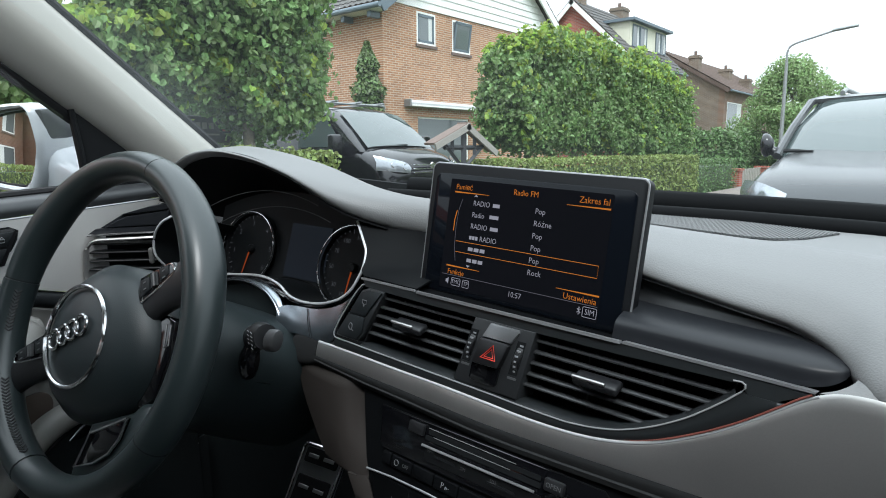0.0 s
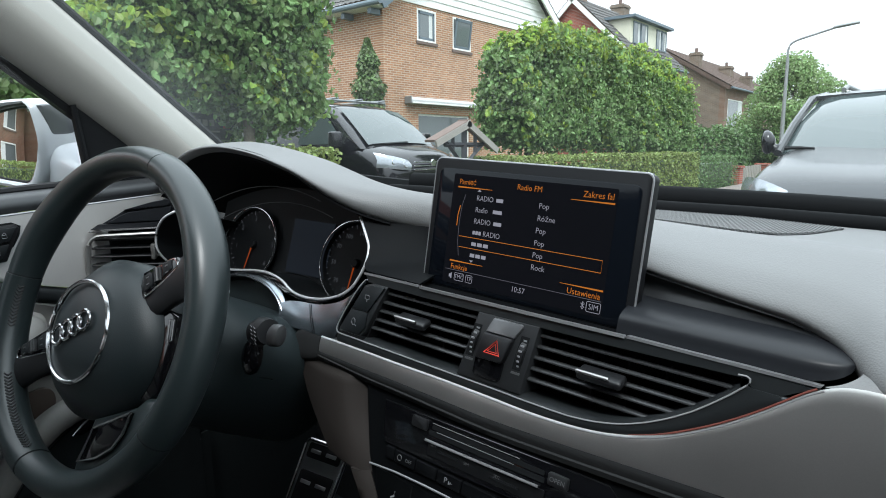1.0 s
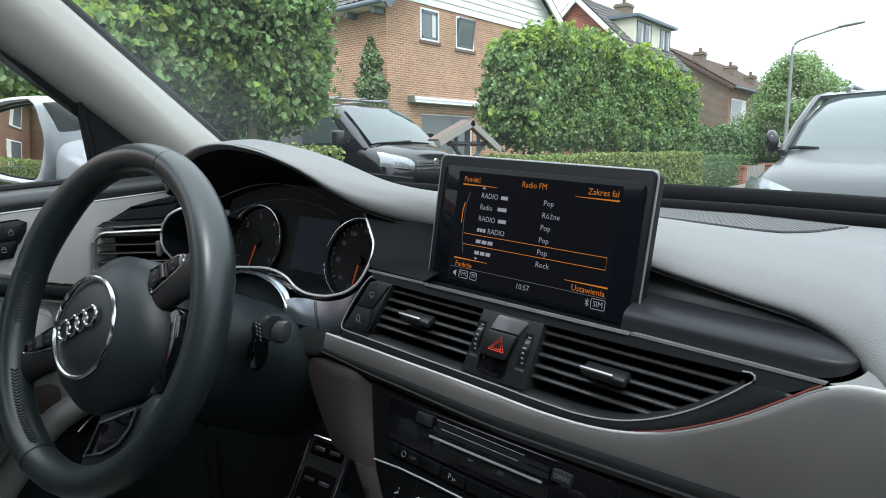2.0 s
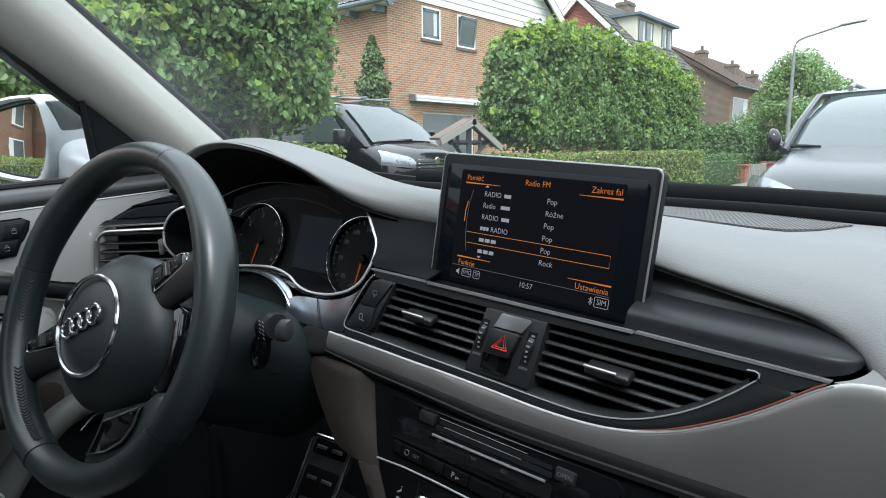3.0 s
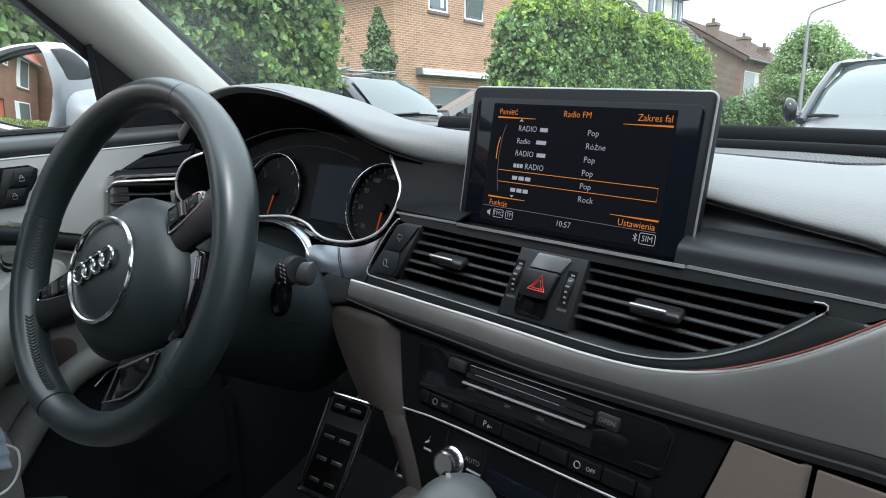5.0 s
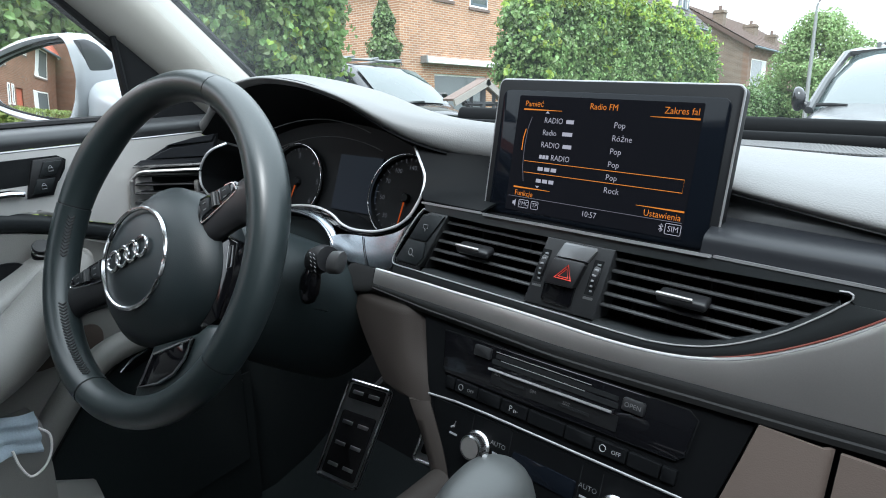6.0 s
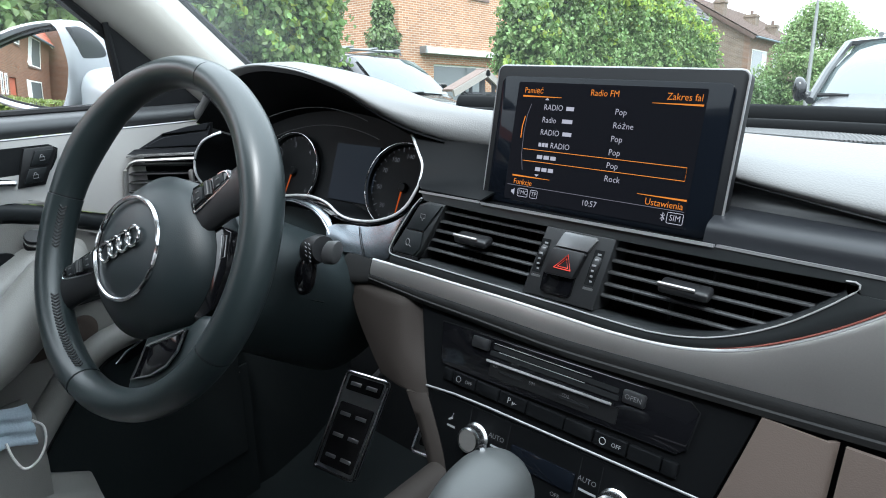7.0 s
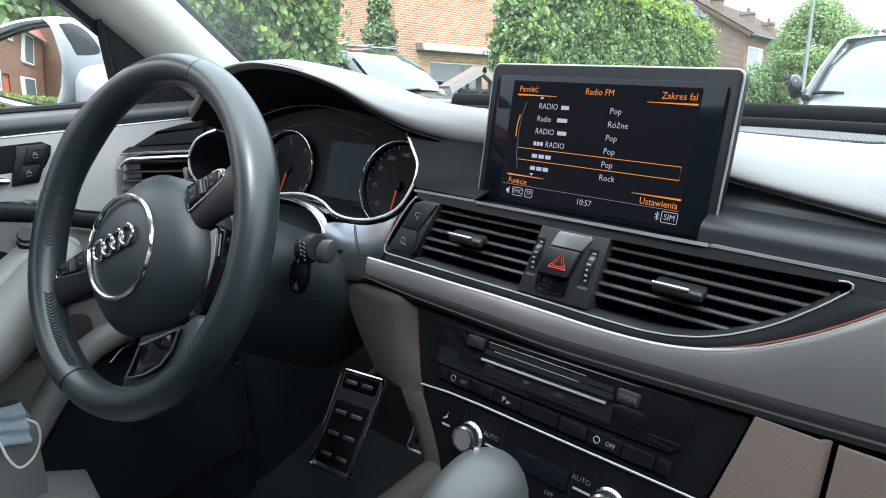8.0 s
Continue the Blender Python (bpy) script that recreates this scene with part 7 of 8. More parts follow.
def window(parent, x, y0, y1, z0, z1, frame_mat, axis="y", sash=None, sides=1, tilt=0.0, curtain=True, sill=True):
    """A window in a wall at depth x, running along the axis; sides tells which way it faces."""
    if axis == "y":
        place = lambda a, b, o: Vector((x + sides * o, a, b))
    else:
        place = lambda a, b, o: Vector((a, x + sides * o, b))
    bm = bmesh.new()
    w = 0.055
    for r in ((y0, z0, y0 + w, z1), (y1 - w, z0, y1, z1), (y0 + w, z0, y1 - w, z0 + w), (y0 + w, z1 - w, y1 - w, z1)):
        prism(bm, [(r[0], r[1]), (r[2], r[1]), (r[2], r[3]), (r[0], r[3])], lambda a, b, o: place(a, b, o + 0.03), 0.09)
    wd = part("window", bm, frame_mat, parent, smooth=0)
    bm = bmesh.new()
    prism(bm, [(y0 + w, z0 + w), (y1 - w, z0 + w), (y1 - w, z1 - w), (y0 + w, z1 - w)], lambda a, b, o: place(a, b, o + 0.004), 0.01)
    part("pane", bm, PANE, wd, smooth=0)
    if sash is not None:
        bm = bmesh.new()
        v = 0.075
        a0, a1, b0, b1 = y0 + w, y1 - w, z0 + w, z1 - w
        for r in ((a0, b0, a0 + v, b1), (a1 - v, b0, a1, b1), (a0, b0, a1, b0 + v), (a0, b1 - v, a1, b1)):
            prism(bm, [(r[0], r[1]), (r[2], r[1]), (r[2], r[3]), (r[0], r[3])], lambda a, b, o: place(a, b, o + 0.025 + tilt * (b - b0) / (b1 - b0)), 0.03)
        part("sash", bm, sash, wd, smooth=0)
        if tilt:
            bm = bmesh.new()
            prism(bm, [(a0 + v, b0 + v), (a1 - v, b0 + v), (a1 - v, b1 - v), (a0 + v, b1 - v)], lambda a, b, o: place(a, b, o + 0.012 + tilt * (b - b0) / (b1 - b0)), 0.008)
            part("tilted_pane", bm, PANE, wd, smooth=0)
    if curtain:
        bm = bmesh.new()
        rows = [[place(y1 - w - 0.02 - (y1 - y0) * 0.26 * k / 8, z, 0.008 + 0.004 * (k % 2)) for k in range(9)] for z in (z0 + w, z1 - w)]
        quadify(bm, rows)
        part("curtain", bm, CURTAIN, wd, smooth=0)
    if sill:
        bm = bmesh.new()
        prism(bm, [(y0 - 0.05, z0 - 0.08), (y1 + 0.05, z0 - 0.08), (y1 + 0.05, z0 - 0.001), (y0 - 0.05, z0 - 0.001)], lambda a, b, o: place(a, b, o + 0.07), 0.1)
        part("sill", bm, STONE_SILL, wd, smooth=0)
    return wd


def wall_with_holes(axis, fixed, lo, hi, z0, z1, holes, thick, face):
    """A wall sheet of blocks round its openings; face is +1 or -1, the way it looks."""
    bm = bmesh.new()
    us = sorted({lo, hi, *[h[0] for h in holes], *[h[1] for h in holes]})
    zs = sorted({z0, z1, *[h[2] for h in holes], *[h[3] for h in holes]})
    for i in range(len(us) - 1):
        for j in range(len(zs) - 1):
            uc, zc = (us[i] + us[i + 1]) / 2, (zs[j] + zs[j + 1]) / 2
            if any(h[0] < uc < h[1] and h[2] < zc < h[3] for h in holes):
                continue
            c = (fixed - face * thick / 2, uc, zc) if axis == "y" else (uc, fixed - face * thick / 2, zc)
            s = (thick, us[i + 1] - us[i], zs[j + 1] - zs[j]) if axis == "y" else (us[i + 1] - us[i], thick, zs[j + 1] - zs[j])
            box(bm, c, s)
    return bm


def brick_house():
    X, Y0, Y1, E, A = -12.0, 12.89, 22.45, 5.22, 8.55
    YC = (Y0 + Y1) / 2
    h = thing("brick_house", (X - 4, YC, 0), "warm brown brick house with white gable boards and grey tiles", "house", m=LEVEL)
    ups = [(14.27, 15.10, 4.24, 5.14), (15.89, 16.80, 4.18, 5.14)]
    big = (14.28, 16.75, 0.75, 2.20)
    part("street_wall", wall_with_holes("y", X, Y0, Y1, 0, E, ups + [big], 0.3, 1), BRICK_Y, h, "warm brown brick wall", 0)
    part("flank_wall", wall_with_holes("x", Y0, X - 9, X - 0.3, 0, E, [], 0.3, -1), BRICK_X, h, "warm brown brick wall", 0)
    part("far_wall", wall_with_holes("x", Y1, X - 9, X - 0.3, 0, E, [], 0.3, 1), BRICK_X, h, "", 0)
    for k, (a, b, c, d) in enumerate(ups):
        window(h, X - 0.03, a, b, c, d, WHITE_WOOD, "y", SLATE_PAINT, 1, 0.13 if k else 0.0, curtain=not k)
    window(h, X - 0.08, *big, WHITE_WOOD, "y", None, 1, curtain=False)
    # boarded gable
    n = 16
    for k in range(n):
        za, zb = E + (A - E) * k / n, E + (A - E) * (k + 1) / n
        ya, yb = Y0 + (YC - Y0) * k / n, Y1 - (Y1 - YC) * k / n
        bm = bmesh.new()
        t = 0.02
        y2, y3 = Y0 + (YC - Y0) * (k + 1) / n, Y1 - (Y1 - YC) * (k + 1) / n
        prism(bm, [(ya, za), (yb, za), (y3, zb + 0.01), (y2, zb + 0.01)], lambda a, b, o: Vector((X + 0.035 + o - (b - za) * 0.12, a, b)), 0.05)
        part("board", bm, WHITE_WOOD, h, "white gable board" if not k else "", 0)
    # roof, with pantiles on the flank towards the driveway
    s = (A - E) / (YC - Y0)
    ov = 0.42
    part("roof", tiled((X + 0.35, Y0 - ov, E - ov * s + 0.12), (X - 9, Y0 - ov, E - ov * s + 0.12), (X + 0.35, YC, A + 0.12), (X - 9, YC, A + 0.12), 42, 20), TILES, h, "grey pantiles", 40)
    part("roof", tiled((X - 9, Y1 + ov, E - ov * s + 0.12), (X + 0.35, Y1 + ov, E - ov * s + 0.12), (X - 9, YC, A + 0.12), (X + 0.35, YC, A + 0.12), 42, 20), TILES, h, "", 40)
    for ya, sg in ((Y0 - ov, 1), (Y1 + ov, -1)):
        bm = bmesh.new()
        z0 = E - ov * s
        slab(bm, [(X + 0.30, ya, z0 + 0.10), (X + 0.30, YC, A + 0.10), (X + 0.36, YC, A + 0.10), (X + 0.36, ya, z0 + 0.10)], 0.26)
        part("verge_board", bm, SLATE_PAINT if sg > 0 else WHITE_WOOD, h, "painted verge board", 0)
    bm = bmesh.new()
    tube(bm, [(X + 0.4, Y0 - ov - 0.06, E - ov * s + 0.03), (X - 9, Y0 - ov - 0.06, E - ov * s + 0.03)], 0.07, 10)
    part("gutter", bm, SLATE_PAINT, h, "blue-grey gutter")
    bm = bmesh.new()
    box(bm, (X - 4.4, Y0 - ov / 2 - 0.02, E - ov * s - 0.02), (9.3, ov, 0.03))
    part("soffit", bm, WHITE_WOOD, h, "", 0)
    for k in range(7):
        bm = bmesh.new()
        box(bm, (X - 0.12 - 1.05 * k, Y0 - 0.2, E - ov * s - 0.13), (0.14, 0.36, 0.15), None, 0.01, 1)
        part("bracket", bm, SLATE_PAINT, h, "blue-grey eaves bracket" if not k else "", 0)
    # awning box over the large window
    bm = bmesh.new()
    rows = [[Vector((X + q[0], y, q[1])) for q in ((0.02, 2.62), (0.16, 2.64), (0.24, 2.56), (0.24, 2.50), (0.20, 2.46), (0.02, 2.46))] for y in (13.74, 17.6)]
    vs = quadify(bm, rows, close_v=True)
    bm.faces.new(vs[0]), bm.faces.new(vs[1])
    aw = part("awning_box", bm, AWNING, h, "long grey awning cassette", 30)
    for y in (13.72, 17.62):
        bm = bmesh.new()
        box(bm, (X + 0.13, y, 2.55), (0.25, 0.06, 0.2), None, 0.01, 1)
        part("end_cap", bm, GALVANISED, aw)
    bm = bmesh.new()
    box(bm, (X + 0.245, 15.67, 2.485), (0.02, 3.8, 0.04))
    part("awning_bar", bm, WHITE_WOOD, aw)
    return h


brick_house()


def row_house(name, label, x_front, x_back, y0, y1, eaves, ridge, wall_x, wall_y, roof, chim, openings, ridge_x=None):
    """A house with its ridge along the street: gables face along it, a roof slope faces it."""
    h = thing(name, ((x_front + x_back) / 2, (y0 + y1) / 2, 0), label, "house", m=LEVEL)
    xc = ridge_x if ridge_x is not None else (x_front + x_back) / 2
    part("street_wall", wall_with_holes("y", x_front, y0, y1, 0, eaves, [o[:4] for o in openings], 0.3, 1), wall_y, h, "", 0)
    for yy, f in ((y0, -1), (y1, 1)):
        bm = bmesh.new()
        prism(bm, [(x_back, 0), (x_front - 0.3, 0), (x_front - 0.3, eaves), (x_front, eaves), (xc, ridge), (x_back, eaves)], lambda a, b, o: Vector((a, yy + f * o, b)), 0.3)
        part("gable_wall", bm, wall_x, h, "", 0)
    s = (ridge - eaves) / (x_front - xc)
    ov = 0.35
    part("roof", tiled((x_front + ov, y0 - 0.2, eaves - ov * s + 0.06), (x_front + ov, y1 + 0.2, eaves - ov * s + 0.06), (xc, y0 - 0.2, ridge + 0.06), (xc, y1 + 0.2, ridge + 0.06), int((y1 - y0) / 0.28), 14), roof, h, "tiled roof slope", 40)
    part("roof", tiled((x_back - ov, y1 + 0.2, eaves - ov * s + 0.06), (x_back - ov, y0 - 0.2, eaves - ov * s + 0.06), (xc, y1 + 0.2, ridge + 0.06), (xc, y0 - 0.2, ridge + 0.06), 20, 14), roof, h, "", 40)
    for sgn, xe in ((1, x_front + ov), (-1, x_back - ov)):
        bm = bmesh.new()
        slab(bm, [(xe, y0 - 0.24, eaves - ov * s + 0.05), (xc, y0 - 0.24, ridge + 0.05), (xc, y0 - 0.19, ridge + 0.05), (xe, y0 - 0.19, eaves - ov * s + 0.05)], 0.2)
        part("verge_board", bm, WHITE_WOOD if name != "brown_house" else BROWN_TILES, h, "", 0)
    bm = bmesh.new()
    tube(bm, [(x_front + ov + 0.05, y0 - 0.2, eaves - ov * s), (x_front + ov + 0.05, y1 + 0.2, eaves - ov * s)], 0.06, 8)
    part("gutter", bm, SLATE_PAINT, h)
    for a, b, c, d in [o[:4] for o in openings if len(o) == 4]:
        window(h, x_front - 0.03, a, b, c, d, WHITE_WOOD, "y", None, 1, curtain=True)
    for a, b, c, d, _ in [o for o in openings if len(o) == 5]:
        bm = bmesh.new()
        box(bm, (x_front - 0.12, (a + b) / 2, (c + d) / 2), (0.06, b - a - 0.02, d - c - 0.02), None, 0.01, 1)
        part("front_door", bm, RED_TILES, h, "red front door", 0)
    for cx, cy, z0, z1, w in chim:
        bm = bmesh.new()
        box(bm, (cx, cy, (z0 + z1) / 2), (w, w * 1.1, z1 - z0))
        box(bm, (cx, cy, z1 - 0.12), (w + 0.08, w * 1.1 + 0.08, 0.1))
        ch = part("chimney", bm, BROWN_X, h, "brick chimney", 0)
        bm = bmesh.new()
        tube(bm, [(cx, cy, z1), (cx, cy, z1 + 0.25)], 0.09, 8)
        part("chimney_pot", bm, STONE_SILL, ch)
    return h, s, xc


h2, s2, xc2 = row_house("red_house", "red brick house with grey roof and cream dormer", -11.0, -16.7, 27.0, 32.7, 5.15, 7.85, RED_X, RED_Y, TILES,
                        [(-13.9, 27.6, 7.3, 8.6, 0.5), (-13.9, 32.0, 7.3, 8.35, 0.7)], [(28.2, 29.6, 3.0, 4.2), (30.2, 31.6, 3.0, 4.2)])
# cream dormer on the slope towards the street
bm = bmesh.new()
box(bm, (-12.75, 30.3, 6.25), (2.3, 4.4, 1.25))
dm = part("dormer", bm, CREAM, h2, "cream boarded dormer", 0)
bm = bmesh.new()
box(bm, (-12.70, 30.3, 6.93), (2.75, 4.8, 0.12))
part("dormer_roof", bm, SLATE_PAINT, dm, "flat dark dormer roof", 0)
for a, b in ((28.35, 29.15), (29.2, 30.0), (31.1, 31.75), (31.8, 32.4)):
    window(dm, -11.59, a, b, 5.82, 6.78, SLATE_PAINT, "y", None, 1, sill=False)
h3, s3, xc3 = row_house("brown_house", "dark brown brick terrace end with grey roof", -10.2, -18.2, 38.0, 52.0, 4.62, 7.05, BROWN_X, BROWN_Y, BROWN_TILES,
                        [(-12.1, 38.6, 5.4, 6.55, 0.55), (-12.0, 44.3, 5.1, 6.30, 0.68), (-10.9, 44.9, 4.4, 5.65, 0.6)], [(38.6, 41.6, 2.3, 3.85), (43.0, 45.0, 2.3, 3.85)], ridge_x=-14.2)
# terrace behind the car, on the same side of the street, seen in the door mirror
row_house("terrace_house", "brown brick terrace house with white windows and red door", -10.6, -18.0, -15.0, 0.5, 4.6, 7.4, RUST_X, RUST_Y, RED_TILES,
          [(-14.3, -8.0, 6.6, 8.2, 0.6)], [(-13.7, -12.0, 3.0, 4.35), (-10.9, -10.25, 3.7, 4.3), (-8.6, -6.4, 3.0, 4.35), (-13.7, -11.65, 1.0, 2.35), (-9.4, -9.1, 1.6, 2.4), (-8.95, -8.65, 1.6, 2.4), (-10.35, -9.6, 0.1, 2.3, 1)])
row_house("terrace_house", "brown brick terrace house standing forward", -7.8, -16.0, -26.0, -15.5, 4.7, 8.0, RUST_X, RUST_Y, RED_TILES,
          [(-11.9, -20.0, 7.2, 8.9, 0.6)], [(-19.0, -17.0, 2.9, 4.3), (-24.0, -22.0, 2.9, 4.3), (-19.0, -17.0, 0.8, 2.2)])


# ---- leaves ----
def leaf_cloud(points, size, rng, droop=0.4, cup=0.55, outward=None):
    """One mesh of many small folded leaves at the given points."""
    n = len(points)
    P = np.asarray(points, float)
    ax = rng.normal(size=(n, 3))
    if outward is not None:
        ax = ax * 0.55 + outward
    ax /= np.linalg.norm(ax, axis=1, keepdims=True)
    tip = rng.normal(size=(n, 3)) + np.array([0, 0, -droop * 2])
    tip -= ax * (tip * ax).sum(1, keepdims=True)
    tip /= np.linalg.norm(tip, axis=1, keepdims=True)
    side = np.cross(ax, tip)
    L = size * rng.uniform(0.6, 1.3, n)[:, None]
    base, end = P - tip * L * 0.5, P + tip * L * 0.5
    up = ax * L * cup
    a0, b0 = P - tip * L * 0.30 + side * L * 0.36 + up * 0.35, P - tip * L * 0.30 - side * L * 0.36 + up * 0.35
    a1, b1 = P + tip * L * 0.16 + side * L * 0.36 + up * 0.35, P + tip * L * 0.16 - side * L * 0.36 + up * 0.35
    V = np.stack([base, a0, a1, end, b1, b0], 1).reshape(-1, 3)
    i = np.arange(n)[:, None] * 6
    F = np.concatenate([i + [0, 1, 2], i + [0, 2, 3], i + [0, 3, 4], i + [0, 4, 5]], 1).reshape(-1, 3)
    return V, F


def leafy(name, V, F, material, parent, label="", stuff=False):
    me = bpy.data.meshes.new(name)
    me.from_pydata((V - np.array(ROOTS[root_of(parent)])).tolist(), [], F.tolist())
    me.materials.append(material)
    ob = new(name, me)
    ob.parent = parent
    if stuff:
        ob["kind"] = "stuff"
    return tagged(ob, label)


def shell_points(rng, n, lo, hi, ragged, deep=0.25):
    """Points near the skin of a clipped block, pushed in and out by broad noise."""
    lo, hi = np.array(lo), np.array(hi)
    out, nor = [], []
    sz = hi - lo
    areas = [sz[1] * sz[2]] * 2 + [sz[0] * sz[2]] * 2 + [sz[0] * sz[1]] * 2
    pick = rng.choice(6, n, p=np.array(areas) / sum(areas))
    for k in pick:
        p = lo + sz * rng.random(3)
        d = k // 2
        s = 1 if k % 2 else -1
        nz = noise.noise(Vector(p * 1.3)) + 0.6 * noise.noise(Vector(p * 3.1))
        p[d] = (hi[d] if s > 0 else lo[d]) + s * (ragged * nz) - s * deep * rng.random() ** 2
        v = np.zeros(3)
        v[d] = s
        if rng.random() < 0.05 and s > 0:
            p[d] += 0.12 * rng.random() * ragged / 0.2
        out.append(p), nor.append(v * 0.9 + np.array([0, 0, 0.35]))
    return np.array(out), np.array(nor)


def shoots(P, N, rng, per, length, spread):
    """Leaf places along short drooping twigs that start at P and run outwards."""
    n = len(P)
    out = N + rng.normal(size=(n, 3)) * 0.55
    out /= np.linalg.norm(out, axis=1, keepdims=True)
    s = np.linspace(0.1, 1.0, per)[None, :, None]
    L = (length * rng.uniform(0.5, 1.4, n))[:, None, None]
    Q = P[:, None, :] + out[:, None, :] * s * L + np.array([0, 0, -0.45]) * (s ** 2) * L + rng.normal(size=(n, per, 3)) * spread
    return Q.reshape(-1, 3), np.repeat(out, per, axis=0)


def pleached_tree(x, y, half, z0, z1, leaves, size, rng, deepx=0.34, ends=0, lift=0.0):
    """A clipped lime on a bare stem, its crown a flat ragged block."""
    t = thing("pleached_lime", (x, y, 0.0), "clipped lime tree with a bare stem and dense green block crown", "tree", "clipped limes by the street", LEVEL)
    bm = bmesh.new()
    ys = y + (0.22 if lift else 0.0)
    tube(bm, [(x, ys, 0), (x + 0.02, ys, 0.9), (x, ys + 0.02, z0 + 0.3), (x, y, z1 - 0.5)], [0.085, 0.07, 0.06, 0.02], 10)
    tr = part("trunk", bm, BARK, t, "grey-brown stem", 60)
    for k in range(6):
        z = z0 + 0.2 + (z1 - z0 - 0.5) * k / 5
        for sg in (-1, 1):
            bm = bmesh.new()
            tube(bm, [(x, y, z), (x + 0.03 * sg, y + sg * half * 0.5, z + 0.06), (x + 0.05, y + sg * half * 0.95, z + 0.02)], [0.028, 0.02, 0.006], 6)
            part("limb", bm, BARK, tr)
    def shaped(A):
        """An uneven top, and a rounded shoulder where the row ends."""
        A = A.copy()
        wob = np.array([noise.noise(Vector((a[1] * 0.9, a[0], 3.0))) * 0.13 + noise.noise(Vector((a[1] * 2.7, a[0] * 2, 7.0))) * 0.08 for a in A])
        e = np.clip(((A[:, 1] - y) / half * ends - 0.1) / 0.9, 0, 1) if ends else 0
        A[:, 2] = z0 + (A[:, 2] - z0) * (1 + wob - 0.22 * e ** 2)
        if lift:
            low = np.clip((A[:, 2] - z0) / (z1 - z0), 0, 1)
            A[:, 2] += lift * (1 - low) ** 2 * np.clip((y + 0.15 - A[:, 1]) / 0.35, 0, 1)
        if ends:
            f = np.clip((A[:, 2] - z0) / (z1 - z0), 0, 1)
            A[:, 1] -= ends * half * 0.18 * np.clip((A[:, 1] - y) / half * ends, 0, 1) * np.abs(f - 0.45) ** 1.5 * 2
        return A

    P, N = shell_points(rng, leaves // 6, (x - deepx, y - half, z0), (x + deepx, y + half, z1), 0.26, 0.34)
    P, N = shoots(P, N, rng, 6, 0.20, 0.03)
    P = shaped(P)
    V, F = leaf_cloud(P, size, rng, 0.7, outward=N * 0.8)
    leafy("crown", V, F, LIME, t, "green lime leaves")
    high = np.clip((P[:, 2] - z0) / (z1 - z0), 0, 1)
    tone = np.array([noise.noise(Vector(p * 1.7)) for p in P[::6]]).repeat(6)[:len(P)]
    lucky = rng.random(len(P) // 6).repeat(6)
    fresh = lucky < np.clip(0.015 + 0.07 * (tone > 0.15) + 0.40 * (high > 0.84), 0, 1)
    V, F = leaf_cloud(P[fresh] + N[fresh] * 0.07, size * 1.1, rng, 0.6, outward=N[fresh])
    leafy("young_shoots", V, F, LIME_TIP, t, "pale yellow-green young leaves")
    # inner leaves, darkened in colour to give shaded gaps
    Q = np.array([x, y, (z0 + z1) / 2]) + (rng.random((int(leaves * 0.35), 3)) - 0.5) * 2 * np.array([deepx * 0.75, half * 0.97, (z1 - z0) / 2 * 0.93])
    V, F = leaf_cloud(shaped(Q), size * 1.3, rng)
    leafy("inner_crown", V, F, LIME_SHADED, t, "inner leaves coloured dark for shade")


RNG = np.random.default_rng(7)
for y, n, top in ((0.4, 9000, 2.75), (2.45, 20000, 2.40), (4.5, 42000, 4.2)):
    pleached_tree(-6.1, y, 1.1, 1.60 if y > 4 else 1.66, top, n, 0.074, RNG, ends=1 if y > 4 else 0, lift=0.34 if y > 4 else 0.0)
for y, n, low, top in ((10.80, 27000, 1.40, 3.20), (12.65, 24000, 1.40, 3.34), (14.5, 20000, 1.32, 3.30), (16.35, 17000, 1.22, 3.12), (18.15, 15000, 1.12, 2.92)):
    pleached_tree(-6.1, y, 0.96, low, top, n, 0.082, RNG, ends=-1 if y < 11 else (1 if y > 17 else 0))


def hedge(name, lo, hi, n, size, material, label, ragged=0.035):
    c = ((lo[0] + hi[0]) / 2, (lo[1] + hi[1]) / 2, 0)
    t = thing(name, c, label, "hedge", m=LEVEL)
    # solid dark box that imitates the shade inside the hedge
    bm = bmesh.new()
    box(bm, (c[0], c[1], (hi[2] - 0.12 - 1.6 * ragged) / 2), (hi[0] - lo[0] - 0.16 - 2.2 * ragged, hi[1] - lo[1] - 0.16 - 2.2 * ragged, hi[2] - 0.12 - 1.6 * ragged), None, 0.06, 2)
    part("inner_twigs", bm, LIME_SHADED, t, "solid core coloured dark for inner shade")
    P, N = shell_points(RNG, n, lo, hi, ragged, 0.09)
    V, F = leaf_cloud(P, size, RNG, 0.1, outward=N)
    leafy("leaves", V, F, material, t, "small clipped leaves", True)


hedge("long_hedge", (-5.55, 7.9, 0.0), (-4.7, 16.6, 1.05), 30000, 0.05, PRIVET, "long clipped privet hedge")
hedge("low_hedge", (-5.5, 16.7, 0.0), (-4.75, 20.3, 0.92), 5000, 0.05, SHRUB, "low dark green hedge")
hedge("front_hedge", (-5.9, 0.8, 0.0), (-5.15, 5.3, 1.20), 13000, 0.055, PRIVET, "light green clipped hedge", 0.07)
hedge("garden_hedge", (-6.1, -13.0, 0.0), (-5.3, -3.2, 1.32), 14000, 0.06, PRIVET, "clipped green garden hedge by the terrace")
hedge("back_shrubs", (-9.4, -2.0, 0.0), (-8.5, 6.7, 3.0), 11000, 0.10, SHRUB, "loose dark shrubs behind the clipped limes", 0.25)
hedge("shrubs", (-9.5, 26.0, 0.0), (-6.6, 33.0, 1.75), 14000, 0.13, SHRUB, "loose dark green garden shrubs", 0.35)


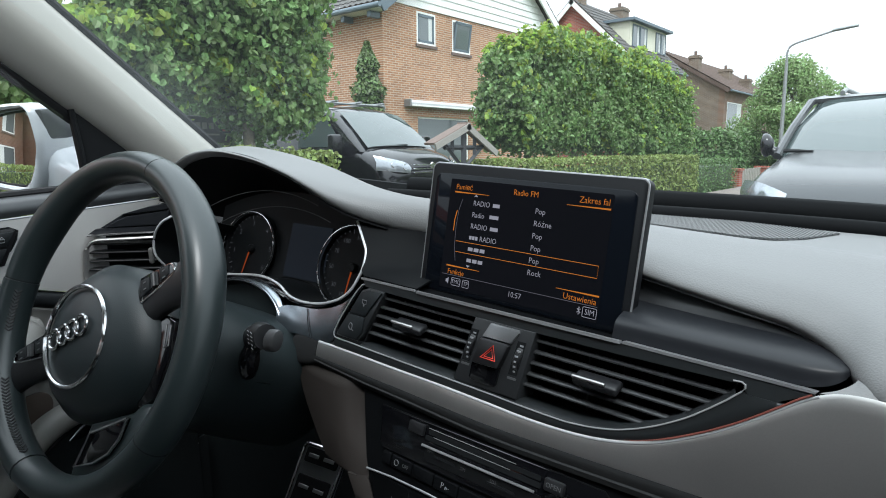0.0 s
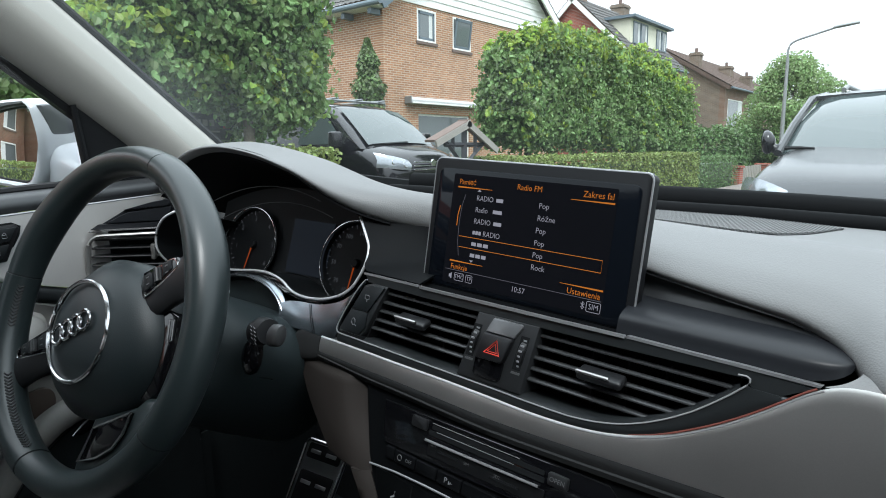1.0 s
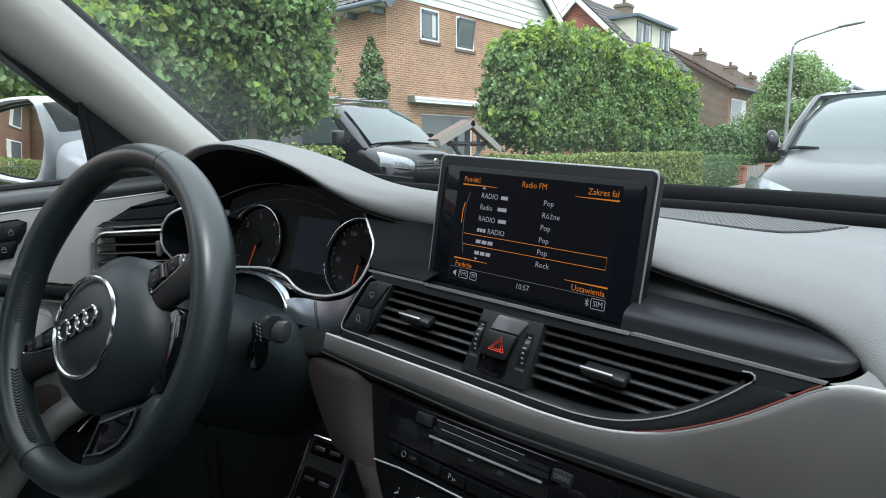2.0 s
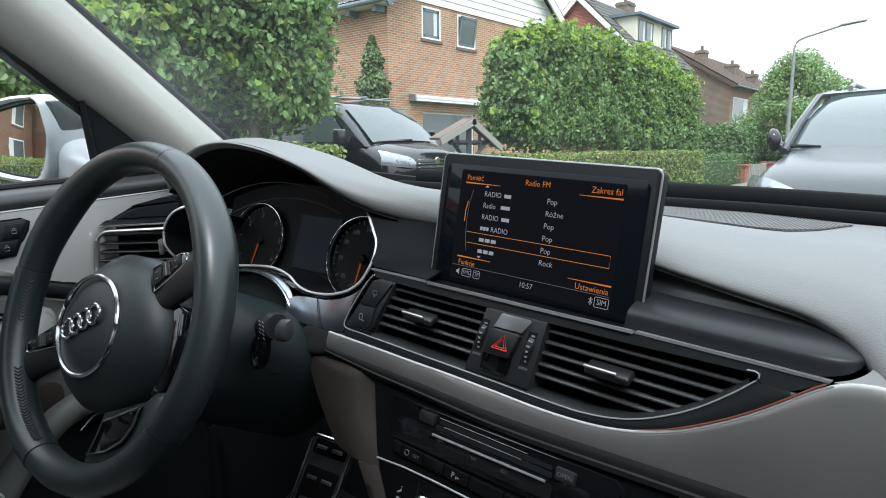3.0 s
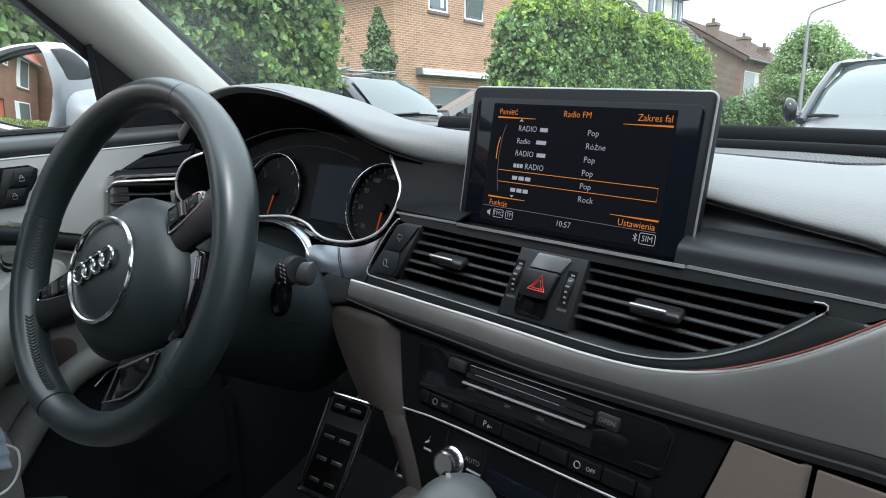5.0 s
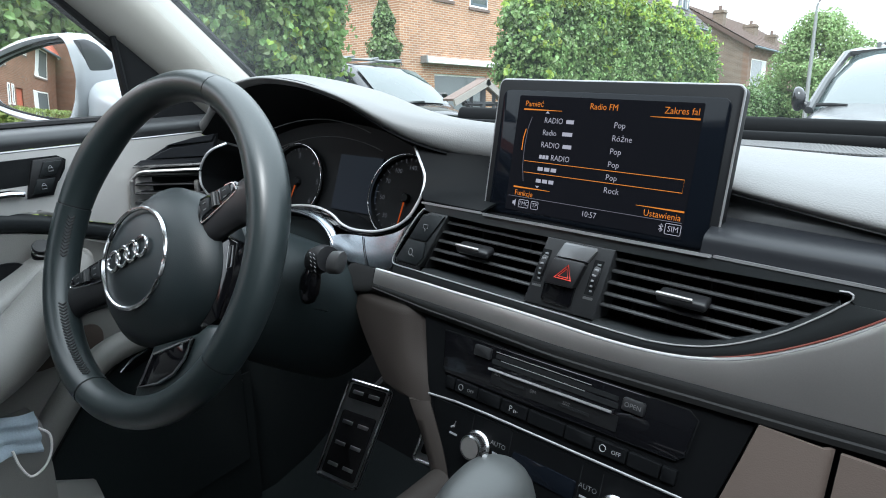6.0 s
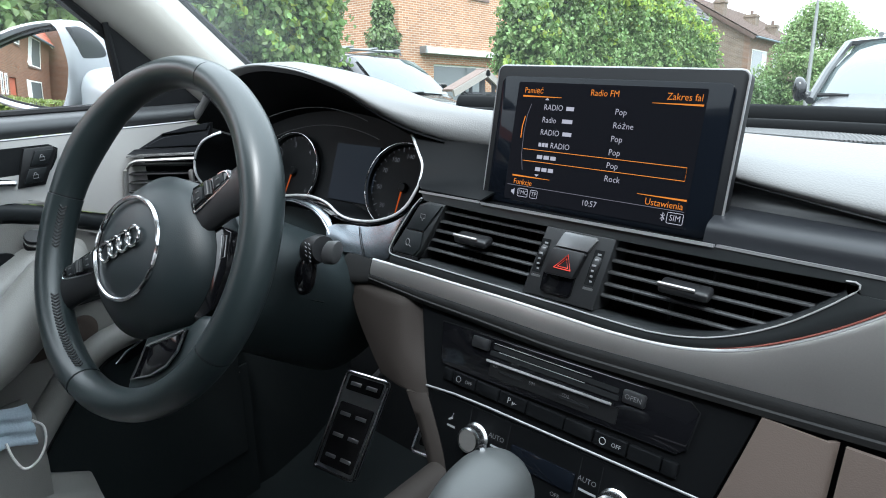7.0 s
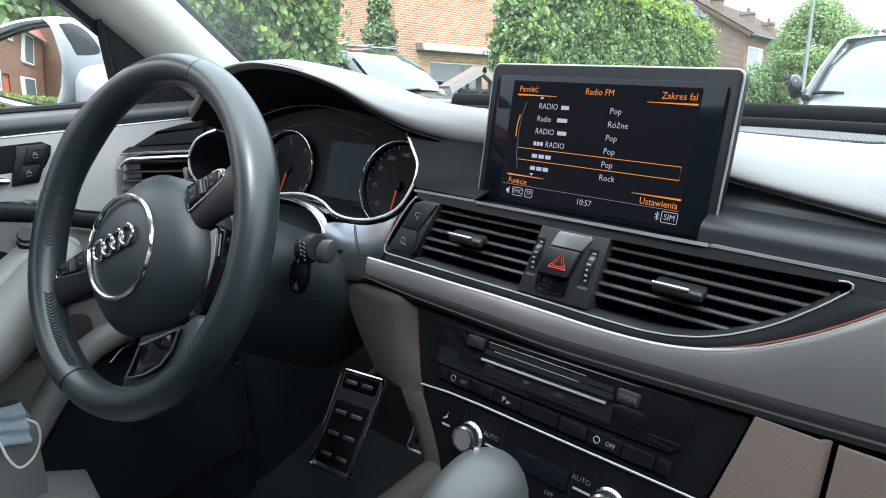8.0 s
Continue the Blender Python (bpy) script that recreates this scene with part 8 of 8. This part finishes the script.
def round_tree(x, y, h, r, n, size, material, label, name="street_tree", squash=1.0, low=0.25):
    t = thing(name, (x, y, 0), label, "tree", m=LEVEL)
    bm = bmesh.new()
    tube(bm, [(x, y, 0), (x + 0.05, y, h * 0.3), (x - 0.04, y, h * 0.6), (x, y, h * 0.92)], [r * 0.09, r * 0.07, r * 0.04, 0.01], 10)
    tr = part("trunk", bm, BARK, t, "", 60)
    pts, nor = [], []
    for k in range(64):
        q = RNG.uniform(0, 6.283)
        e = RNG.uniform(0, 1)
        rad = r * 0.85 * math.sqrt(RNG.random()) * math.sqrt(max(0.08, 1 - abs(1.9 * e - 0.75) ** 2.2))
        c = np.array([x + rad * math.cos(q), y + rad * math.sin(q), h * (low + (1 - low) * e) - 0.2])
        if k < 9:
            bm = bmesh.new()
            tube(bm, [(x, y, c[2] * 0.75), tuple(c)], [r * 0.03, 0.01], 6)
            part("limb", bm, BARK, tr)
        cr = r * RNG.uniform(0.20, 0.40)
        v = RNG.normal(size=(n // 64, 3))
        v /= np.linalg.norm(v, axis=1, keepdims=True)
        pts.append(c + v * cr * RNG.uniform(0.6, 1.0, (n // 64, 1)) * np.array([1, 1, 0.8 * squash])), nor.append(v)
    V, F = leaf_cloud(np.concatenate(pts), size, RNG, outward=np.concatenate(nor))
    leafy("crown", V, F, material, t, "loose green crown")


round_tree(-5.5, 31.5, 4.9, 2.35, 30000, 0.105, FAR_LEAF, "loose green garden tree behind the street lamp", low=0.12)
round_tree(-8.0, 34.0, 2.5, 1.3, 4000, 0.17, FAR_LEAF, "low green garden tree")
round_tree(-9.6, 1.6, 3.7, 2.0, 5000, 0.16, LIME, "leafy garden tree behind the clipped limes")
# narrow conifer by the brick flank
cn = thing("columnar_conifer", (-12.05, 12.35, 0), "narrow dark green columnar conifer against the house", "tree", m=LEVEL)
bm = bmesh.new()
tube(bm, [(-12.05, 12.35, 0), (-12.05, 12.35, 3.6)], [0.06, 0.01], 8)
part("trunk", bm, BARK, cn)
Z = RNG.uniform(0.1, 1.0, 5200) ** 0.8 * 4.05
R2 = np.interp(Z, [0, 1.0, 2.2, 3.2, 4.05], [0.46, 0.50, 0.46, 0.30, 0.05]) * RNG.uniform(0.35, 1.15, 5200) * (1 + 0.22 * np.sin(Z * 5.3 + 2 * np.sin(Z * 2.1)))
Q = RNG.uniform(0, 6.283, 5200)
P = np.stack([-12.05 + R2 * np.cos(Q), 12.35 + R2 * np.sin(Q), Z], 1)
V, F = leaf_cloud(P, 0.10, RNG, -0.8, outward=np.stack([np.cos(Q), np.sin(Q), 0.6 + 0 * Q], 1))
leafy("crown", V, F, CONIFER, cn, "dense dark sprays")


# ---- street lamp ----
def street_lamp(x, y, h):
    t = thing("street_lamp", (x, y, 0), "grey steel street lamp with a curved arm", "street lamp", m=LEVEL)
    bm = bmesh.new()
    tube(bm, [(x, y, 0), (x, y, 1.2), (x, y, h - 0.55)], [0.085, 0.07, 0.05], 12)
    po = part("pole", bm, GALVANISED, t, "grey steel pole")
    bm = bmesh.new()
    tube(bm, smoothline([(x, y, h - 0.6), (x, y, h - 0.25), (x + 0.16, y, h - 0.02), (x + 0.8, y, h + 0.16), (x + 1.35, y, h + 0.30)], 20), 0.035, 10)
    part("arm", bm, GALVANISED, t)
    bm = bmesh.new()
    rows = []
    for s in np.linspace(0, 1, 8):
        w = 0.13 * math.sin(math.pi * (0.12 + 0.80 * s)) ** 0.6
        c = Vector((x + 1.28 + 0.72 * s, y, h + 0.29 + 0.08 * s))
        rows.append([c + Vector((0, w * math.cos(q), 0.065 * math.sin(q) * (1 if math.sin(q) > 0 else 0.55))) for q in (2 * math.pi * k / 14 for k in range(14))])
    vs = quadify(bm, rows, close_v=True)
    bm.faces.new(vs[0]), bm.faces.new(vs[-1])
    part("lamp_head", bm, GALVANISED, t, "long grey lamp head", 60)


street_lamp(-4.62, 25.1, 4.72)


# ---- vehicles ----
def wheel_part(parent, c, r, w, axis):
    u, v = ((1, 0, 0), (0, 0, 1)) if axis == "y" else ((0, 1, 0), (0, 0, 1))
    pl = frame_at(c, u, v)
    bm = bmesh.new()
    lathe(bm, [(r * 0.62, -w / 2), (r * 0.95, -w / 2), (r, -w / 3), (r, w / 3), (r * 0.95, w / 2), (r * 0.62, w / 2)], pl, 28)
    ty = part("wheel", bm, TYRE, parent, "road wheel")
    bm = bmesh.new()
    lathe(bm, [(0.0, -w * 0.42), (r * 0.63, -w * 0.42), (r * 0.63, w * 0.42), (0.0, w * 0.42)], pl, 20)
    part("rim", bm, GALVANISED, ty)


def silver_car():
    """Faces this way; its nose is towards low y."""
    cx, yf = 0.14, 4.55
    t = thing("silver_car", (cx, yf + 2.1, 0), "silver parked car facing this way with a dark windscreen", "car", m=LEVEL)
    # sections along the car: y, half width, height of bonnet or roof line at the middle and the shoulder
    st = [(0.00, 0.74, 0.86, 0.78, 0.25), (0.06, 0.83, 0.95, 0.86, 0.22), (0.22, 0.90, 1.03, 0.97, 0.2), (0.55, 0.92, 1.09, 1.05, 0.2), (0.95, 0.92, 1.145, 1.115, 0.2), (1.28, 0.93, 1.19, 1.16, 0.2), (1.45, 0.93, 1.20, 1.17, 0.2),
          (2.2, 0.93, 1.18, 1.16, 0.2), (3.4, 0.92, 1.18, 1.15, 0.2), (4.1, 0.88, 1.10, 1.05, 0.22), (4.35, 0.80, 0.95, 0.9, 0.3)]
    rows = []
    for y, hw, zc, zs, zb in st:
        half = [(0.0, zc), (hw * 0.35, zc - 0.004), (hw * 0.68, zc * 0.55 + zs * 0.45 + 0.012), (hw * 0.90, zs), (hw, zs - 0.12), (hw * 1.0, zs - 0.35), (hw * 0.95, zb)]
        prof = [(-a, b) for a, b in half[::-1]] + half[1:]
        rows.append(smoothline([(cx + a, yf + y - 0.10 * (1 - abs(a) / 0.9) * (1 if y < 0.3 else 0), b) for a, b in prof], 37))
    bm = bmesh.new()
    vs = quadify(bm, rows)
    bm.faces.new(vs[0]), bm.faces.new(vs[-1])
    part("body", bm, CAR_SILVER, t, "silver painted body", 50)
    # cabin: glass house with roof
    gl = [(1.22, 0.88, 1.15, 0.87), (1.60, 0.87, 1.385, 0.84), (2.02, 0.85, 1.585, 0.79), (2.25, 0.84, 1.62, 0.77), (3.2, 0.82, 1.63, 0.75), (3.9, 0.80, 1.52, 0.72), (4.3, 0.78, 1.1, 0.74)]
    rows = []
    for y, hw, zt, tw in gl:
        rows.append(smoothline([(cx - hw - 0.06, yf + y + 0.1, 1.04), (cx - hw, yf + y + 0.05, (1.04 + zt) / 2 + 0.02), (cx - tw, yf + y + 0.02, zt - 0.02), (cx - tw * 0.5, yf + y - 0.03, zt + 0.012), (cx, yf + y - 0.05, zt + 0.02), (cx + tw * 0.5, yf + y - 0.03, zt + 0.012), (cx + tw, yf + y + 0.02, zt - 0.02), (cx + hw, yf + y + 0.05, (1.04 + zt) / 2 + 0.02), (cx + hw + 0.06, yf + y + 0.1, 1.04)], 33))
    part("glass_house", sheet(rows), CAR_GLASS, t, "dark reflecting car glass", 60)
    bm = bmesh.new()
    rr = []
    for y, hw, zt, tw in gl[2:6]:
        rr.append([(cx + k * (tw + 0.035), yf + y + 0.0 - 0.04 * (1 - abs(k)), zt + 0.032 - 0.02 * k * k) for k in np.linspace(-1, 1, 11)])
    part("roof", sheet(rr, 0.03), CAR_SILVER, t, "silver roof", 60)
    for s in (-1, 1):
        bm = bmesh.new()
        tube(bm, [(cx + s * 0.905, yf + 1.22, 1.14), (cx + s * 0.885, yf + 1.58, 1.345), (cx + s * 0.835, yf + 2.0, 1.575), (cx + s * 0.80, yf + 2.4, 1.625), (cx + s * 0.77, yf + 3.6, 1.60)], 0.030, 8)
        part("roof_pillar", bm, CAR_SILVER, t)
        bm = bmesh.new()
        rows = []
        for k in np.linspace(0, 1, 8):
            c = Vector((cx + s * (0.955 + 0.09 * k), yf + 1.33 + 0.02 * k, 1.215 + 0.015 * k))
            w = math.sin(math.pi * (0.06 + 0.80 * k ** 1.2)) ** 0.45
            rows.append([c + Vector((0, 0.075 * w * math.cos(q), 0.092 * w * math.sin(q))) for q in (2 * math.pi * j / 14 for j in range(14))])
        vs = quadify(bm, rows, close_v=True)
        bm.faces.new(vs[0]), bm.faces.new(vs[-1])
        tube(bm, [(cx + s * 0.87, yf + 1.36, 1.13), (cx + s * 0.97, yf + 1.34, 1.185)], 0.035, 8)
        part("side_mirror", bm, CAR_BLACK, t, "black side mirror", 60)
        # headlight wrapping the corner
        bm = bmesh.new()
        rows = []
        for k in np.linspace(0, 1, 8):
            a = 0.60 + 0.31 * k
            y = yf + 0.03 + 0.36 * k ** 2.0
            zt, zb = 0.93 + 0.055 * k + 0.03 * math.sin(k * 3), 0.82 + 0.06 * k
            rows.append(smoothline([(cx + s * a, y - 0.03, zb), (cx + s * a, y - 0.045, (zb + zt) / 2), (cx + s * a * 0.985, y - 0.01, zt)], 8))
        part("headlight", sheet(rows, 0.015), LENS, t, "clear headlight", 60)
        bm = bmesh.new()
        tube(bm, [(cx + s * 0.66, yf + 2.3, 1.66), (cx + s * 0.66, yf + 2.5, 1.70), (cx + s * 0.64, yf + 3.4, 1.70), (cx + s * 0.62, yf + 3.6, 1.64)], 0.02, 8)
        part("roof_rail", bm, GALVANISED, t, "grey roof rail")
        for y in (0.85, 3.55):
            wheel_part(t, (cx + s * 0.80, yf + y, 0.33), 0.33, 0.22, "x")
    bm = bmesh.new()
    tube(bm, [(cx - 0.86, yf + 1.24, 1.178), (cx - 0.76, yf + 1.20, 1.180), (cx - 0.66, yf + 1.17, 1.176)], [0.016, 0.013, 0.008], 6)
    part("wiper", bm, RUBBER, t, "black wiper")
    bm = bmesh.new()
    box(bm, (cx, yf - 0.10, 0.74), (0.9, 0.06, 0.16), None, 0.03, 2)
    part("grille", bm, RUBBER, t, "black grille")
    bm = bmesh.new()
    box(bm, (cx, yf - 0.12, 0.855), (1.0, 0.06, 0.03), None, 0.012, 2)
    part("grille_bar", bm, CHROME, t, "bright grille bar")


silver_car()


def black_van():
    """Nose to the street (high x)."""
    y0, y1, xf = 7.25, 9.2, -6.3
    yc = (y0 + y1) / 2
    t = thing("black_van", (xf - 2.4, yc, 0), "black parked van with a roof rack facing the street", "van", m=LEVEL)
    st = [(0.0, 0.80, 0.78, 0.72), (0.08, 0.90, 0.98, 0.90), (0.25, 0.95, 1.10, 1.03), (0.62, 0.97, 1.20, 1.13), (0.80, 0.975, 1.24, 1.16), (2.0, 0.98, 1.25, 1.18), (4.9, 0.97, 1.25, 1.18)]
    rows = []
    for d, hw, zc, zs in st:
        half = [(0, zc), (hw * 0.5, zc - 0.01), (hw * 0.86, zs), (hw, zs - 0.14), (hw, 0.55), (hw * 0.96, 0.28)]
        prof = [(-a, b) for a, b in half[::-1]] + half[1:]
        rows.append(smoothline([(xf - d - (0.10 * (abs(a) / 0.95) ** 2 if d < 0.3 else 0), yc + a, b + 0.06) for a, b in prof], 31))
    bm = bmesh.new()
    vs = quadify(bm, rows)
    bm.faces.new(vs[0]), bm.faces.new(vs[-1])
    part("body", bm, CAR_BLACK, t, "glossy black body", 50)
    # upper body: side walls, roof, raked windscreen
    up = [(0.62, 0.90, 1.22, 0.86), (1.0, 0.90, 1.55, 0.82), (1.42, 0.88, 1.86, 0.76), (1.8, 0.88, 1.95, 0.75), (4.8, 0.88, 1.98, 0.75), (4.95, 0.85, 1.90, 0.72)]
    rows = []
    for d, hw, zt, tw in up:
        rows.append(smoothline([(xf - d - 0.25, yc - hw - 0.06, 1.16), (xf - d - 0.1, yc - (hw + tw) / 2 - 0.03, (1.2 + zt) / 2), (xf - d - 0.04, yc - tw, zt - 0.03), (xf - d, yc, zt + 0.015), (xf - d - 0.04, yc + tw, zt - 0.03), (xf - d - 0.1, yc + (hw + tw) / 2 + 0.03, (1.2 + zt) / 2), (xf - d - 0.25, yc + hw + 0.06, 1.16)], 31))
    part("upper_body", sheet(rows), CAR_BLACK, t, "glossy black roof and sides", 50)
    rows = []
    for d, tw, zt in ((0.64, 0.83, 1.25), (0.9, 0.80, 1.47), (1.2, 0.765, 1.71), (1.38, 0.735, 1.83)):
        rows.append([(xf - d + 0.022 - 0.04 * abs(k) ** 2.5, yc + k * tw * 0.94, zt + 0.045 * (1 - k * k) * 0.7 + 0.006) for k in np.linspace(-1, 1, 13)])
    part("windscreen", sheet(rows, 0.004), CAR_GLASS, t, "raked windscreen reflecting the sky", 60)
    bm = bmesh.new()
    prism(bm, [(0.98, 1.27), (1.12, 1.45), (1.42, 1.72), (1.62, 1.76), (2.1, 1.76), (2.1, 1.27)], lambda a, b, o: Vector((xf - a - 0.12, yc - 0.955 + 0.115 * (b - 1.2) / 0.7 - o, b)), 0.01)
    part("door_window", bm, CAR_GLASS, t, "dark door window", 0)
    bm = bmesh.new()
    box(bm, (xf - 1.10, yc - 1.08, 1.34), (0.16, 0.2, 0.26), None, 0.04, 3)
    part("side_mirror", bm, CAR_BLACK, t, "black side mirror", 60)
    bm = bmesh.new()
    box(bm, (xf - 1.10, yc + 1.08, 1.34), (0.16, 0.2, 0.26), None, 0.04, 3)
    part("side_mirror", bm, CAR_BLACK, t, "", 60)
    for s in (-1, 1):
        bm = bmesh.new()
        rows = []
        for k in np.linspace(0, 1, 8):
            a = 0.50 + 0.44 * k
            x = xf - 0.02 - 0.10 * (a / 0.95) ** 2 - 0.22 * k ** 2.4
            zt, zb = 0.99 + 0.13 * k, 0.86 + 0.05 * k
            rows.append([(x + 0.02, yc + s * a, zb), (x + 0.035, yc + s * a, (zb + zt) / 2), (x - 0.035, yc + s * a, zt)])
        hl = part("headlight", sheet(rows, 0.03), LENS, t, "clear headlight", 60)
        for a, x, z in ((0.60, -0.075, 0.945), (0.76, -0.165, 0.98)):
            bm = bmesh.new()
            pl = frame_at((xf + x + 0.04, yc + s * a, z), (0, 1, 0), (-0.3, 0, 0.95))
            lathe(bm, [(0.0, 0.012), (0.022, 0.014), (0.045, 0.022), (0.05, 0.014), (0.05, -0.01)], pl, 20, False)
            part("reflector", bm, CHROME, hl, "round bright reflector")
        for x in (0.85, 3.8):
            wheel_part(t, (xf - x, yc + s * 0.86, 0.34), 0.34, 0.24, "y")
    for z in (0.86, 0.92, 0.98):
        bm = bmesh.new()
        box(bm, (xf + 0.005, yc, z), (0.03, 0.86, 0.018), None, 0.005, 1)
        part("grille_bar", bm, CHROME, t, "bright grille bar")
    bm = bmesh.new()
    lathe(bm, [(0.0, 0.02), (0.05, 0.02), (0.058, 0.0)], frame_at((xf + 0.02, yc, 0.965), (0, 1.6, 0), (0, 0, 1)), 20)
    part("badge", bm, CHROME, t, "plain oval badge")
    for d in (1.75, 2.9):
        bm = bmesh.new()
        tube(bm, [(xf - d, yc - 0.72, 1.97), (xf - d, yc - 0.70, 2.02), (xf - d, yc + 0.70, 2.02), (xf - d, yc + 0.72, 1.97)], 0.02, 8)
        part("rack_bar", bm, GALVANISED, t, "steel rack bar")
    for a in (-0.55, 0.0, 0.55):
        bm = bmesh.new()
        tube(bm, [(xf - 1.6, yc + a, 2.045), (xf - 4.6, yc + a, 2.045)], 0.018, 8)
        part("rack_rail", bm, GALVANISED, t, "steel rack rail")
    bm = bmesh.new()
    tube(bm, [(xf - 0.64, yc - 0.7, 1.265), (xf - 0.63, yc - 0.1, 1.30), (xf - 0.62, yc + 0.1, 1.305)], 0.010, 6)
    part("wiper", bm, RUBBER, t)


black_van()


# ---- small roofed post at the driveway, sign, gate ----
def roofed_post():
    x = -5.2
    t = thing("roofed_garden_post", (x, 7.37, 0.08), "small gabled timber roof on a dark braced post", "garden post", m=LEVEL)
    for ya, za, yb, zb in ((6.66, 1.30, 7.40, 1.58), (7.36, 1.58, 8.08, 1.20)):
        bm = bmesh.new()
        d = Vector((0, yb - ya, zb - za))
        slab(bm, [(x + 0.12, ya, za), (x + 0.12, yb, zb), (x + 0.3, yb, zb), (x + 0.3, ya, za)], 0.03)
        part("roof_board", bm, STONE_SILL, t, "", 0)
        bm = bmesh.new()
        slab(bm, [(x + 0.285, ya, za - 0.01), (x + 0.285, yb, zb - 0.01), (x + 0.315, yb, zb - 0.01), (x + 0.315, ya, za - 0.01)], 0.085)
        part("verge_board", bm, TIMBER_PALE, t, "pale grey verge board", 0)
    for a, b in (((7.37, 0.08), (7.37, 1.48)), ((7.37, 0.95), (6.90, 1.34)), ((7.37, 0.95), (7.84, 1.28)), ((7.12, 1.16), (7.12, 1.42)), ((7.62, 1.12), (7.62, 1.40)), ((6.95, 1.24), (7.80, 1.24))):
        bm = bmesh.new()
        p, q = Vector((x + 0.22, *a)), Vector((x + 0.22, *b))
        tube(bm, [p, q], 0.032 if a[1] > 0.1 else 0.05, 4)
        part("brace" if a[1] > 0.1 else "post", bm, TIMBER_DARK, t, "", 0)


roofed_post()

sg = thing("sign_board", (-6.62, 4.45, 0.1), "black sign board with pale lettering and an orange mark", "sign", m=LEVEL)
bm = bmesh.new()
box(bm, (-6.62, 4.45, 1.47), (0.04, 0.86, 0.31), None, 0.008, 1)
part("board", bm, TIMBER_DARK, sg, "black board", 0)
for k in range(5):
    bm = bmesh.new()
    box(bm, (-6.597, 4.22 + k * 0.085, 1.51), (0.006, 0.062, 0.075))
    part("letter_bar", bm, TIMBER_PALE, sg, smooth=0)
bm = bmesh.new()
box(bm, (-6.597, 4.45, 1.41), (0.006, 0.42, 0.02))
part("letter_bar", bm, TIMBER_PALE, sg, smooth=0)
bm = bmesh.new()
box(bm, (-6.597, 4.75, 1.51), (0.006, 0.09, 0.12))
part("orange_mark", bm, RED_TILES, sg, "orange mark", 0)
for y in (4.1, 4.8):
    bm = bmesh.new()
    box(bm, (-6.66, y, 0.65), (0.06, 0.06, 1.3))
    part("leg", bm, TIMBER_DARK, sg, smooth=0)

gp = thing("gate", (-5.1, 22.6, 0.0), "pale slatted garden gate between brick piers", "gate", m=LEVEL)
for y in (21.0, 24.4):
    bm = bmesh.new()
    box(bm, (-5.0, y, 0.27), (0.36, 0.36, 0.54))
    box(bm, (-5.0, y, 0.57), (0.44, 0.44, 0.06))
    part("pier", bm, RED_X, gp, "red brick pier", 0)
for k in range(14):
    bm = bmesh.new()
    box(bm, (-5.0, 21.35 + k * 0.21, 0.31), (0.03, 0.09, 0.5), None, 0.005, 1)
    part("slat", bm, TIMBER_PALE, gp, smooth=0)
